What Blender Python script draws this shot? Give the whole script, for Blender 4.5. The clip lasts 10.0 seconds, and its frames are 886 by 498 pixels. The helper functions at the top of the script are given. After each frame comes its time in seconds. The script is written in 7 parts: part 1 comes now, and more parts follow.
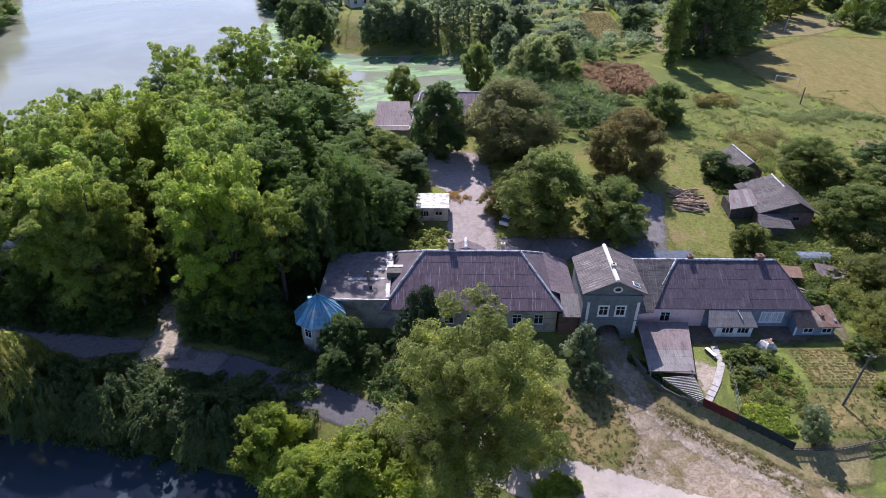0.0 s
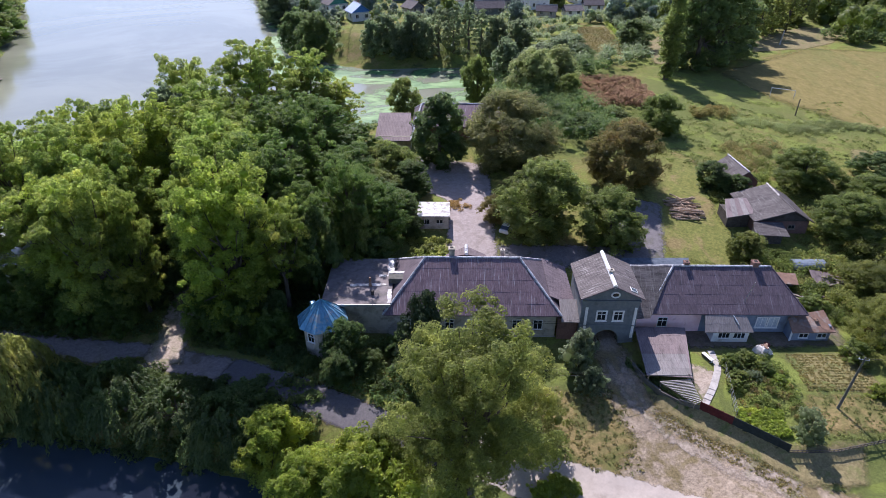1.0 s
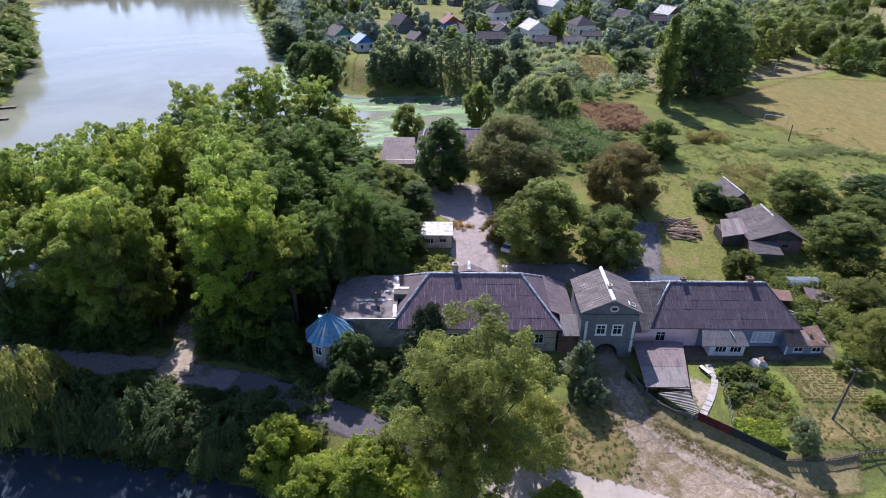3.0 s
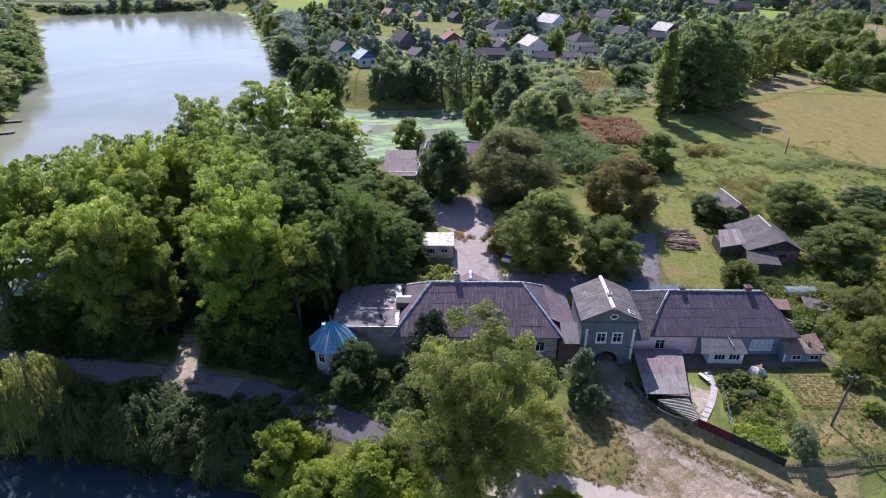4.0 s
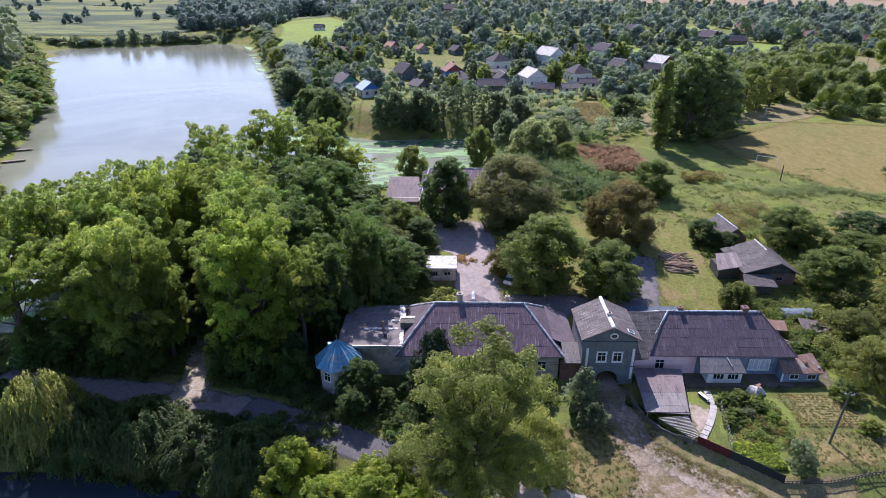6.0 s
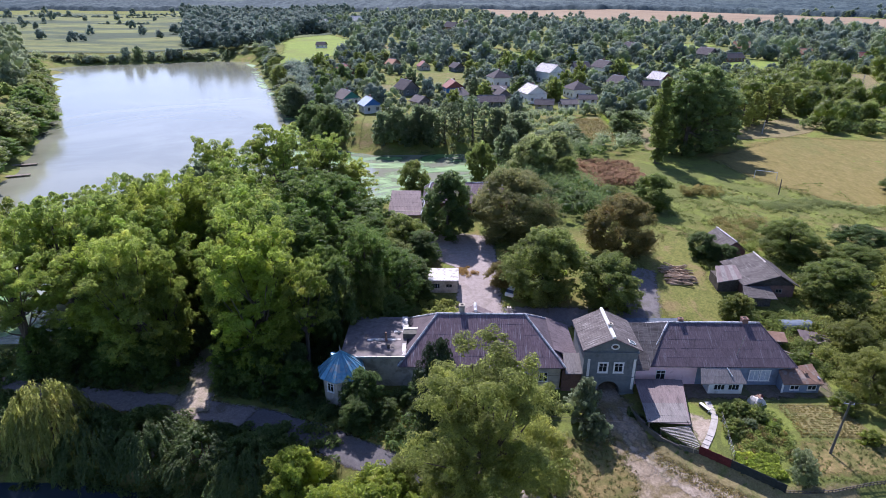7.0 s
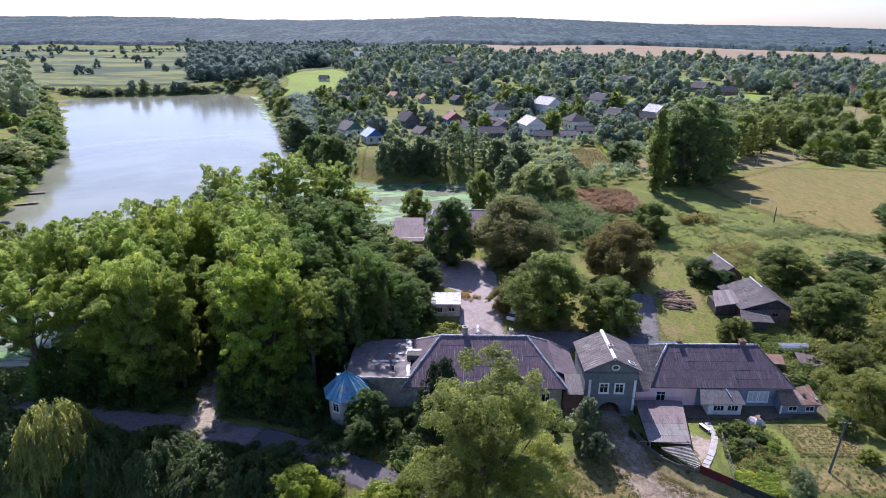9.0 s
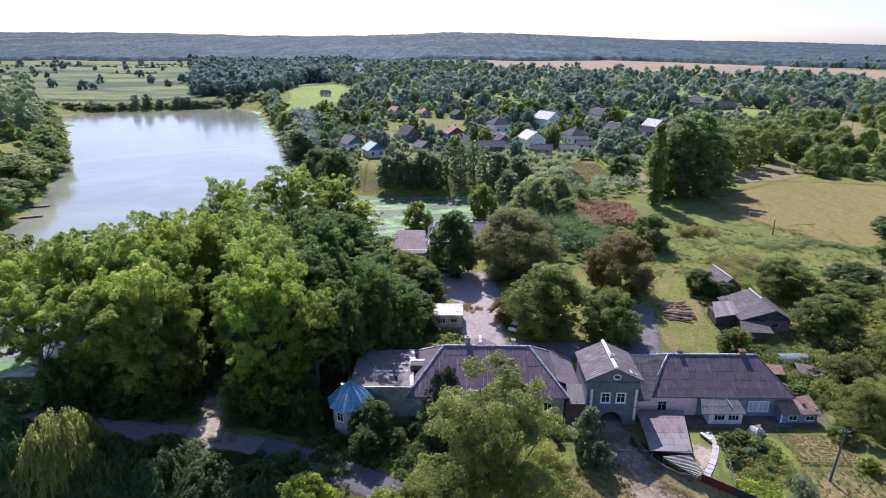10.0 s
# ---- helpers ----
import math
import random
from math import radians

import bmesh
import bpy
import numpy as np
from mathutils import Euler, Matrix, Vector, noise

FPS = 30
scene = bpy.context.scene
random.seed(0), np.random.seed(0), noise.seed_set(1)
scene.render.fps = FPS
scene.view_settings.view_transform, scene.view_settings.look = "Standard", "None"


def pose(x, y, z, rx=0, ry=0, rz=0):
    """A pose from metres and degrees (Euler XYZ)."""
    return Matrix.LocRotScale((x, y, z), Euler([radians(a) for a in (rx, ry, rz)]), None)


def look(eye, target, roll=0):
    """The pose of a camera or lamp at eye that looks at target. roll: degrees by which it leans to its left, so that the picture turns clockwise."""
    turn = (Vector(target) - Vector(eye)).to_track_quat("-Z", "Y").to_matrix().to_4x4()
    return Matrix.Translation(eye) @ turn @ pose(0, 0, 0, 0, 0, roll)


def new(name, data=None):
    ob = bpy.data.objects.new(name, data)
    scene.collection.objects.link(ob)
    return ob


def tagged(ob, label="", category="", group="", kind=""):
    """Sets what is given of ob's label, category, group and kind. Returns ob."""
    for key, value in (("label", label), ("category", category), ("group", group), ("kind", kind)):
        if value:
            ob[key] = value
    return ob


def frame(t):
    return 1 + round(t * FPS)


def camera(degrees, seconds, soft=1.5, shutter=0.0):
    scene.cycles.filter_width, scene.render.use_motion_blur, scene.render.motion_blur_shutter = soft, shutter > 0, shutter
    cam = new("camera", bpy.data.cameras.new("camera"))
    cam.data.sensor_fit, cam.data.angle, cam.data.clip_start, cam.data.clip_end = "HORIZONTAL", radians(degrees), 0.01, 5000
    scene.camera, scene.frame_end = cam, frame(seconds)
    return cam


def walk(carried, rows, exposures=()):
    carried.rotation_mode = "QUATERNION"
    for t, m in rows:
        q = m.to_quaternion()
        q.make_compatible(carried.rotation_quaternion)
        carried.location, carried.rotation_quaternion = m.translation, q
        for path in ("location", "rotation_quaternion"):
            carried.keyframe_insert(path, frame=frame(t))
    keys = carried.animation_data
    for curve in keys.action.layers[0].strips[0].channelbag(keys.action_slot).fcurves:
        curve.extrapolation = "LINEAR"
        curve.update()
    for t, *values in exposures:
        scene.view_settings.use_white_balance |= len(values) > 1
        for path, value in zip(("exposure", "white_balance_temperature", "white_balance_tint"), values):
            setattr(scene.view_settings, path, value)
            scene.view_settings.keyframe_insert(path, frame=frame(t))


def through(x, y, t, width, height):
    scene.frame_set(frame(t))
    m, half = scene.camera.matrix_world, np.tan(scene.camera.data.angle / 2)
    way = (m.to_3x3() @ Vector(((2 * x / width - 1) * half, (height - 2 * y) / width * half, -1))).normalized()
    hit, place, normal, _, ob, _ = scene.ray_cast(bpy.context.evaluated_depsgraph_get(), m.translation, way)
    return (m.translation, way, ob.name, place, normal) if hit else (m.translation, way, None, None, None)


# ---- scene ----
cam = camera(72.8, 10.0, soft=0.9)
PATH = [
    (0, (-18.854, -60.045, 52.976), (-18.875, -58.366, 51.889), 0.0),
    (0.5, (-18.871, -60.859, 52.981), (-18.892, -59.169, 51.911), 0.0),
    (1, (-18.899, -61.724, 52.99), (-18.921, -60.022, 51.94), 0.0),
    (1.5, (-18.952, -62.537, 53.015), (-18.975, -60.823, 51.984), 0.0),
    (2, (-19.025, -63.36, 53.016), (-19.049, -61.633, 52.007), 0.0),
    (2.5, (-19.101, -64.131, 52.985), (-19.127, -62.393, 51.996), -0.0),
    (4, (-19.454, -66.36, 52.726), (-19.481, -64.586, 51.802), 0.0),
    (4.5, (-19.517, -67.039, 52.708), (-19.545, -65.255, 51.806), 0.0),
    (5, (-19.606, -67.638, 52.693), (-19.635, -65.842, 51.814), -0.0),
    (5.5, (-19.699, -68.243, 52.685), (-19.728, -66.436, 51.827), 0.0),
    (7, (-20.122, -70.022, 52.472), (-20.152, -68.184, 51.686), 0.0),
    (7.5, (-20.281, -70.615, 52.418), (-20.31, -68.766, 51.655), 0.1),
    (8, (-20.469, -71.293, 52.352), (-20.497, -69.434, 51.615), 0.1),
    (8.5, (-20.655, -71.932, 52.282), (-20.682, -70.063, 51.568), 0.1),
    (9, (-20.719, -72.598, 52.236), (-20.747, -70.721, 51.546), 0.1),
    (9.5, (-20.92, -73.24, 52.224), (-20.949, -71.355, 51.556), 0.1),
    (10, (-21.157, -73.926, 52.22), (-21.185, -72.033, 51.574), 0.1),
]
walk(cam, [(t, look(eye, target, roll)) for t, eye, target, roll in PATH], [(0, .5, 5640, 25), (10, .56, 5510, 28)])

# ---- sky, sun, exposure ----
SUN_EL, SUN_AZ = radians(45.5), radians(102.5)      # the sun stands behind the buildings, a little to the west
world = bpy.data.worlds.new("sky")
scene.world = world
world.use_nodes = True
wn = world.node_tree.nodes
sky = wn.new("ShaderNodeTexSky")
sky.sky_type, sky.sun_disc = "NISHITA", False
sky.sun_elevation, sky.sun_rotation = SUN_EL, math.pi / 2 - SUN_AZ
sky.air_density, sky.dust_density, sky.ozone_density = 0.9, 0.9, 2.0
wn["Background"].inputs["Strength"].default_value = 0.106
world.node_tree.links.new(sky.outputs[0], wn["Background"].inputs["Color"])
sun = new("sun", bpy.data.lights.new("sun", "SUN"))
sun.data.energy, sun.data.angle, sun.data.color = 5.0, radians(0.6), (1.0, 0.92, 0.78)
sun.matrix_world = look((0, 0, 0), (-math.cos(SUN_AZ) * math.cos(SUN_EL), -math.sin(SUN_AZ) * math.cos(SUN_EL), -math.sin(SUN_EL)))
sun.location = (-20, 60, 120)

# ---- terrain ----
LAKE = [(-332, 404), (-311, 416), (-275, 426), (-231, 444), (-214, 458), (-197, 452), (-180, 436), (-160, 381), (-133, 305), (-112, 258), (-96, 217), (-82, 180), (-68, 150), (-56, 141), (-47, 137), (-25, 138.5), (-8, 139),
        (-2, 128), (-10, 99), (-38, 85), (-60, 70), (-80, 50), (-87, 15), (-130, 12), (-152, 45), (-151, 88), (-158, 110), (-166, 128), (-173, 142), (-184, 162), (-196, 188), (-211, 215), (-254, 282), (-308, 363)]
POND = [(-150, -14), (-66, -12.6), (-48, -16.8), (-37, -20), (-30, -34), (-60, -90), (-150, -90)]
GARDEN = [(5, -2.5), (7.7, -9.2), (10.6, -11.2), (13.5, -13.4), (18, -17), (23, -16.8), (29, -15.5), (70, -14), (70, 3), (5, 3)]
LAKE_Z, POND_Z = -0.5, -5.0


def inside_by(poly, x, y):
    """Signed distance to a closed outline, positive inside."""
    x, y = np.asarray(x, float), np.asarray(y, float)
    best, odd = np.full(x.shape, 1e18), np.zeros(x.shape, bool)
    for (ax, ay), (bx, by) in zip(poly, poly[1:] + poly[:1]):
        dx, dy = bx - ax, by - ay
        u = np.clip(((x - ax) * dx + (y - ay) * dy) / (dx * dx + dy * dy), 0, 1)
        best = np.minimum(best, (x - ax - u * dx) ** 2 + (y - ay - u * dy) ** 2)
        if ay != by:
            odd ^= ((ay > y) != (by > y)) & (x < ax + (y - ay) * dx / dy)
    return np.where(odd, 1, -1) * np.sqrt(best)


def smooth(a, b, v):
    u = np.clip((v - a) / (b - a), 0, 1)
    return u * u * (3 - 2 * u)


def terrain(x, y):
    x, y = np.asarray(x, float), np.asarray(y, float)
    z = np.interp(y, [-90, -30, -20, -12, -6, 0, 8, 15, 22, 33, 60, 80, 150, 300, 600, 1100, 1500, 2200, 3000, 4600],
                  [-5.2, -4.2, -2.9, -1.1, 0, .5, .9, 1.9, 2.9, 4.1, 5.3, 6, 7, 9, 12, 17, 20, 42, 66, 62])
    z = z + smooth(1300, 2800, y) * (6 * np.sin(x / 610 + 1) + 5 * np.sin(x / 270 + y / 400) + 20 - .021 * np.maximum(x, 0) - .010 * np.minimum(x, 0))
    z = z + smooth(120, 500, y) * (1.5 * np.sin(x / 45 + y / 90) - smooth(-60, -320, x) * np.minimum(8, .006 * y + 2))
    west = smooth(-24, -40, x) * smooth(20, -30, y)
    z = z * (1 - west) + west * .65
    z = z + .06 * np.sin(x * .9 + 1.3 * np.sin(y * .5)) * np.sin(y * .8 + 2)
    g = inside_by(GARDEN, x, y)
    z = z * (1 - .55 * smooth(4, 14, x) * smooth(2, -6, y))
    w = smooth(-1.3, .2, g)
    z = z * (1 - w) + w * (.62 + .02 * np.maximum(y + 6, 0) - .09 * np.maximum(-8 - y, 0))
    p = inside_by(POND, x, y)
    w = smooth(-9, 0, p)
    z = z * (1 - w) + w * (POND_Z - .1 - np.clip(p, 0, 2))
    k = inside_by(LAKE, x, y)
    w = smooth(-16, 0, k)
    return z * (1 - w) + w * (LAKE_Z - .06 - np.clip(k * .2, 0, 2))


def ground_z(x, y):
    return float(terrain(x, y))


# ---- mesh helpers ----
def part(name, bm, material, parent=None, label="", smooth_faces=False):
    me = bpy.data.meshes.new(name)
    if isinstance(bm, bmesh.types.BMesh):
        bm.normal_update()
        bm.to_mesh(me)
        bm.free()
    else:
        me.from_pydata(*bm)
    for m in material if isinstance(material, (list, tuple)) else [material]:
        me.materials.append(m)
    if smooth_faces:
        me.polygons.foreach_set("use_smooth", [True] * len(me.polygons))
    ob = new(name, me)
    ob.parent = parent
    if label:
        ob["label"] = label
    return ob


def empty(name, m, label, category, group="", kind=""):
    ob = new(name)
    ob.empty_display_size = 0.3
    ob.matrix_world = m
    return tagged(ob, label, category, group, kind)


def box(bm, x0, y0, z0, x1, y1, z1, m=None, bevel=0.0):
    vs = [bm.verts.new((x, y, z)) for z in (z0, z1) for x, y in ((x0, y0), (x1, y0), (x1, y1), (x0, y1))]
    if m is not None:
        for v in vs:
            v.co = m @ v.co
    fs = [bm.faces.new([vs[i] for i in f]) for f in ((3, 2, 1, 0), (4, 5, 6, 7), (0, 1, 5, 4), (1, 2, 6, 5), (2, 3, 7, 6), (3, 0, 4, 7))]
    if bevel:
        bmesh.ops.bevel(bm, geom=list({e for f in fs for e in f.edges}), offset=bevel, segments=1, affect="EDGES")
    return bm


def boxed(*a, **k):
    return box(bmesh.new(), *a, **k)


def tube(bm, points, radii, n=8, caps=True):
    rings = []
    for i, p in enumerate(points):
        p = Vector(p)
        d = (Vector(points[min(i + 1, len(points) - 1)]) - Vector(points[max(i - 1, 0)])).normalized()
        a = d.orthogonal().normalized()
        b = d.cross(a)
        if rings and len(rings) > 0:
            a = (last - d * last.dot(d)).normalized()
            b = d.cross(a)
        last = a
        rings.append([bm.verts.new(p + (a * math.cos(j * 2 * math.pi / n) + b * math.sin(j * 2 * math.pi / n)) * radii[i]) for j in range(n)])
    for r, s in zip(rings, rings[1:]):
        for j in range(n):
            bm.faces.new((r[j], r[(j + 1) % n], s[(j + 1) % n], s[j]))
    if caps:
        bm.faces.new(rings[0][::-1])
        bm.faces.new(rings[-1])
    return bm


def slab(bm, corners, down):
    """A plate on the given corners (counter-clockwise from above), thickened by the vector down."""
    top = [bm.verts.new(c) for c in corners]
    low = [bm.verts.new(Vector(c) + Vector(down)) for c in corners]
    bm.faces.new(top)
    bm.faces.new(low[::-1])
    for i in range(len(top)):
        j = (i + 1) % len(top)
        bm.faces.new((top[j], top[i], low[i], low[j]))
    return bm


def pierced(bm, w, h, t, holes, m):
    """A wall w wide, h high and t thick along local x, z, y with openings (x0, z0, x1, z1)."""
    xs = sorted({0, w, *(a for o in holes for a in (o[0], o[2]))})
    zs = sorted({0, h, *(a for o in holes for a in (o[1], o[3]))})
    for x0, x1 in zip(xs, xs[1:]):
        for z0, z1 in zip(zs, zs[1:]):
            cx, cz = (x0 + x1) / 2, (z0 + z1) / 2
            if not any(o[0] < cx < o[2] and o[1] < cz < o[3] for o in holes):
                box(bm, x0, 0, z0, x1, t, z1, m)
    bmesh.ops.remove_doubles(bm, verts=bm.verts[:], dist=.0005)
    inner = {}
    for f in bm.faces:
        inner.setdefault(frozenset(f.verts), []).append(f)
    bmesh.ops.delete(bm, geom=[f for fs in inner.values() if len(fs) > 1 for f in fs], context="FACES_ONLY")
    return bm


# ---- materials ----
def rgb(v):
    return (*v, 1.0)


class Nodes:
    def __init__(self, name):
        self.mat = bpy.data.materials.new(name)
        self.mat.use_nodes = True
        self.t = self.mat.node_tree
        self.bsdf = self.t.nodes["Principled BSDF"]
        self.out = self.t.nodes["Material Output"]
        self.where = self.t.nodes.new("ShaderNodeNewGeometry")

    def add(self, kind, **inputs):
        n = self.t.nodes.new(kind)
        for k, v in inputs.items():
            self.put(n.inputs[k.replace("_", " ")], v)
        return n

    def put(self, socket, v):
        if isinstance(v, bpy.types.NodeSocket):
            self.t.links.new(v, socket)
        else:
            socket.default_value = v

    def place(self, stretch=(1, 1, 1), turn=0.0, local=False):
        n = self.add("ShaderNodeMapping")
        src = self.add("ShaderNodeTexCoord").outputs["Object"] if local else self.where.outputs["Position"]
        self.put(n.inputs["Vector"], src)
        n.inputs["Scale"].default_value = stretch
        n.inputs["Rotation"].default_value = (0, 0, turn)
        return n.outputs[0]

    def noise(self, scale, detail=6, vector=None, rough=.6, distort=0.0):
        n = self.add("ShaderNodeTexNoise", Scale=scale, Detail=detail, Roughness=rough, Distortion=distort)
        self.put(n.inputs["Vector"], vector if vector is not None else self.where.outputs["Position"])
        return n.outputs["Fac"]

    def ramp(self, fac, a, b):
        n = self.add("ShaderNodeMapRange", Value=fac, From_Min=a, From_Max=b)
        n.interpolation_type = "SMOOTHSTEP"
        return n.outputs[0]

    def mix(self, fac, a, b):
        n = self.t.nodes.new("ShaderNodeMix")
        n.data_type = "RGBA"
        self.put(n.inputs[0], fac)
        self.put(n.inputs[6], rgb(a) if isinstance(a, tuple) else a)
        self.put(n.inputs[7], rgb(b) if isinstance(b, tuple) else b)
        return n.outputs[2]

    def math(self, op, a, b=0.0):
        n = self.t.nodes.new("ShaderNodeMath")
        n.operation = op
        self.put(n.inputs[0], a)
        self.put(n.inputs[1], b)
        return n.outputs[0]

    def bump(self, height, strength, distance=.02):
        n = self.add("ShaderNodeBump", Height=height, Strength=strength, Distance=distance)
        self.put(self.bsdf.inputs["Normal"], n.outputs[0])


def surface(name, c1, c2, scale=3.0, c3=None, scale3=.4, lo3=.5, hi3=.7, rough=.85, metal=0.0, bump=.4, depth=.02, stretch=(1, 1, 1), turn=0.0, vary=0.0, spec=.3, streak=None, streak_way=(4.5, .18)):
    """Grain between c1 and c2, broad stains of c3, relief; vary: tone that differs from piece to piece."""
    n = Nodes(name)
    v = n.place(stretch, turn)
    fine = n.noise(scale, 8, v)
    col = n.mix(n.ramp(fine, .3, .7), c1, c2)
    if c3:
        col = n.mix(n.ramp(n.noise(scale3, 6, n.place(stretch, turn), .65, .4), lo3, hi3), col, c3)
    if streak:
        col = n.mix(n.ramp(n.noise(1.6, 5, n.place((streak_way[0], streak_way[1], .3)), .6), .56, .70), col, streak)
    if vary:
        info = n.add("ShaderNodeObjectInfo")
        hsv = n.add("ShaderNodeHueSaturation", Color=col)
        n.put(hsv.inputs["Value"], n.ramp(info.outputs["Random"], -.5 / vary + .5, .5 / vary + .5))
        value = n.add("ShaderNodeMapRange", Value=info.outputs["Random"], To_Min=1 - vary, To_Max=1 + vary)
        n.put(hsv.inputs["Value"], value.outputs[0])
        col = hsv.outputs[0]
    n.put(n.bsdf.inputs["Base Color"], col)
    r = n.add("ShaderNodeMapRange", Value=fine, To_Min=max(rough - .12, .05), To_Max=min(rough + .1, 1))
    n.put(n.bsdf.inputs["Roughness"], r.outputs[0])
    n.bsdf.inputs["Metallic"].default_value = metal
    n.bsdf.inputs["Specular IOR Level"].default_value = spec
    if bump:
        n.bump(n.noise(scale * 3, 6, v), bump, depth)
    return n.mat


def leafy(name, dark, light, tip, gloss=.5, through=.6):
    """Leaves: tone by leaf and by tree, light passing through them."""
    n = Nodes(name)
    per = n.where.outputs["Random Per Island"]
    info = n.add("ShaderNodeObjectInfo")
    col = n.mix(per, dark, light)
    col = n.mix(n.ramp(n.noise(.35, 3), .52, .72), col, tip)
    hsv = n.add("ShaderNodeHueSaturation", Color=col)
    a = n.add("ShaderNodeMapRange", Value=info.outputs["Random"], To_Min=.492, To_Max=.506)
    b = n.add("ShaderNodeMapRange", Value=n.noise(.11, 2), From_Min=.3, From_Max=.7, To_Min=.75, To_Max=1.25)
    n.put(hsv.inputs["Hue"], a.outputs[0])
    n.put(hsv.inputs["Value"], b.outputs[0])
    n.put(n.bsdf.inputs["Base Color"], hsv.outputs[0])
    n.bsdf.inputs["Roughness"].default_value = gloss
    n.bsdf.inputs["Specular IOR Level"].default_value = .35
    glow = n.add("ShaderNodeHueSaturation", Color=hsv.outputs[0], Value=2.6, Saturation=1.0)
    tr = n.add("ShaderNodeBsdfTranslucent", Color=glow.outputs[0])
    mixed = n.t.nodes.new("ShaderNodeMixShader")
    mixed.inputs[0].default_value = through
    n.t.links.new(n.bsdf.outputs[0], mixed.inputs[1])
    n.t.links.new(tr.outputs[0], mixed.inputs[2])
    n.t.links.new(mixed.outputs[0], n.out.inputs["Surface"])
    return n.mat


def ragged(mat_nodes, amp, soft, scale, holes=None):
    """Lets the sheet's edge fray into what lies under it, by the attribute 'inset'."""
    n = mat_nodes
    att = n.add("ShaderNodeAttribute")
    att.attribute_name = "inset"
    wob = n.math("MULTIPLY", n.math("SUBTRACT", n.noise(scale, 8, None, .65), .5), amp)
    a = n.ramp(n.math("ADD", att.outputs["Fac"], wob), -soft, soft)
    if holes:
        a = n.math("MULTIPLY", a, n.ramp(n.noise(holes, 7, n.place((.6, 1.3, 1), .4), .6, 1.6), .40, .56))
    n.put(n.bsdf.inputs["Alpha"], a)


def cover(name, c1, c2, c3, scale=2.0, scale3=.3, lo=.48, hi=.62, amp=1.6, soft=.3, escale=1.2, bump=.5, stretch=(1, 1, 1), turn=0.0, rough=.95, holes=None, mottle=.3):
    n = Nodes(name)
    v = n.place(stretch, turn)
    fine = n.noise(scale, 10, v, .7)
    col = n.mix(n.ramp(fine, .3, .7), c1, c2)
    col = n.mix(n.ramp(n.noise(scale3, 8, v, .7, .6), lo, hi), col, c3)
    hsv = n.add("ShaderNodeHueSaturation", Color=col)
    tone = n.add("ShaderNodeMapRange", Value=n.noise(scale * 2.6, 8, v, .8), From_Min=.3, From_Max=.7, To_Min=1 - mottle, To_Max=1 + mottle)
    n.put(hsv.inputs["Value"], tone.outputs[0])
    n.put(n.bsdf.inputs["Base Color"], hsv.outputs[0])
    n.bsdf.inputs["Roughness"].default_value = rough
    n.bsdf.inputs["Specular IOR Level"].default_value = .15
    n.bump(n.noise(scale * 3, 8, v, .7), bump, .05)
    if amp:
        ragged(n, amp, soft, escale, holes)
    return n.mat


MEADOW = Nodes("meadow")
_n = MEADOW
_c = _n.mix(_n.ramp(_n.noise(1.7, 10, None, .75), .3, .7), (.112, .132, .027), (.195, .205, .05))
_c = _n.mix(_n.ramp(_n.noise(.22, 8, None, .7, .5), .45, .62), _c, (.24, .20, .075))
_c = _n.mix(_n.ramp(_n.noise(.012, 4, None, .6), .42, .6), _c, (.13, .155, .045))
_c = _n.mix(_n.ramp(_n.noise(.06, 8, None, .7, .8), .56, .66), _c, (.07, .095, .03))
_c = _n.mix(_n.ramp(_n.noise(.13, 7, None, .65, 1.0), .5, .6), _c, (.18, .215, .05))
_h = _n.add("ShaderNodeHueSaturation", Color=_c)
_t = _n.add("ShaderNodeMapRange", Value=_n.noise(3.2, 10, None, .85), From_Min=.3, From_Max=.7, To_Min=.5, To_Max=1.5)
_n.put(_h.inputs["Value"], _t.outputs[0])
_n.put(_n.bsdf.inputs["Base Color"], _h.outputs[0])
_n.bsdf.inputs["Roughness"].default_value = .95
_n.bsdf.inputs["Specular IOR Level"].default_value = .1
_n.bump(_n.noise(4, 10, None, .8), .9, .15)
MEADOW = _n.mat

DIRT = cover("pale_dirt", (.30, .245, .19), (.435, .365, .295), (.20, .185, .105), 1.6, .3, .45, .6, 2.6, .5, mottle=.4)
TRACK = cover("worn_dirt_track", (.26, .205, .148), (.39, .315, .235), (.19, .152, .078), 1.4, .24, .42, .58, 3.6, .8, mottle=.6)
YARD_DIRT = cover("trodden_yard_earth", (.31, .265, .25), (.41, .355, .335), (.27, .23, .21), 1.4, .2, .5, .66, 2.4, .5, mottle=.2)
# dark blue-grey stands in for the shade lying over the rear yard
ALLEY = cover("shade_dark_earth", (.15, .14, .145), (.21, .195, .20), (.12, .12, .09), 2, .4, .5, .65, 2.4, .6)
# trodden earth, painted darker to include the shade along the house front
YARD_EARTH = cover("yard_earth_with_shade", (.13, .105, .08), (.19, .16, .12), (.10, .11, .045), 1.6, .4, .5, .64, 2.2, .5, mottle=.4)
YARD_GRASS = cover("yard_grass", (.122, .138, .034), (.195, .198, .054), (.225, .18, .078), .9, .16, .5, .64, 3, .8, bump=.6, mottle=.5)
ASPHALT = cover("worn_asphalt", (.44, .375, .32), (.50, .435, .378), (.36, .30, .25), .8, .3, .52, .72, 1.3, .15, bump=.2, mottle=.12)
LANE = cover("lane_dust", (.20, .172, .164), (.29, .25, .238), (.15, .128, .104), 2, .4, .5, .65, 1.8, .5)
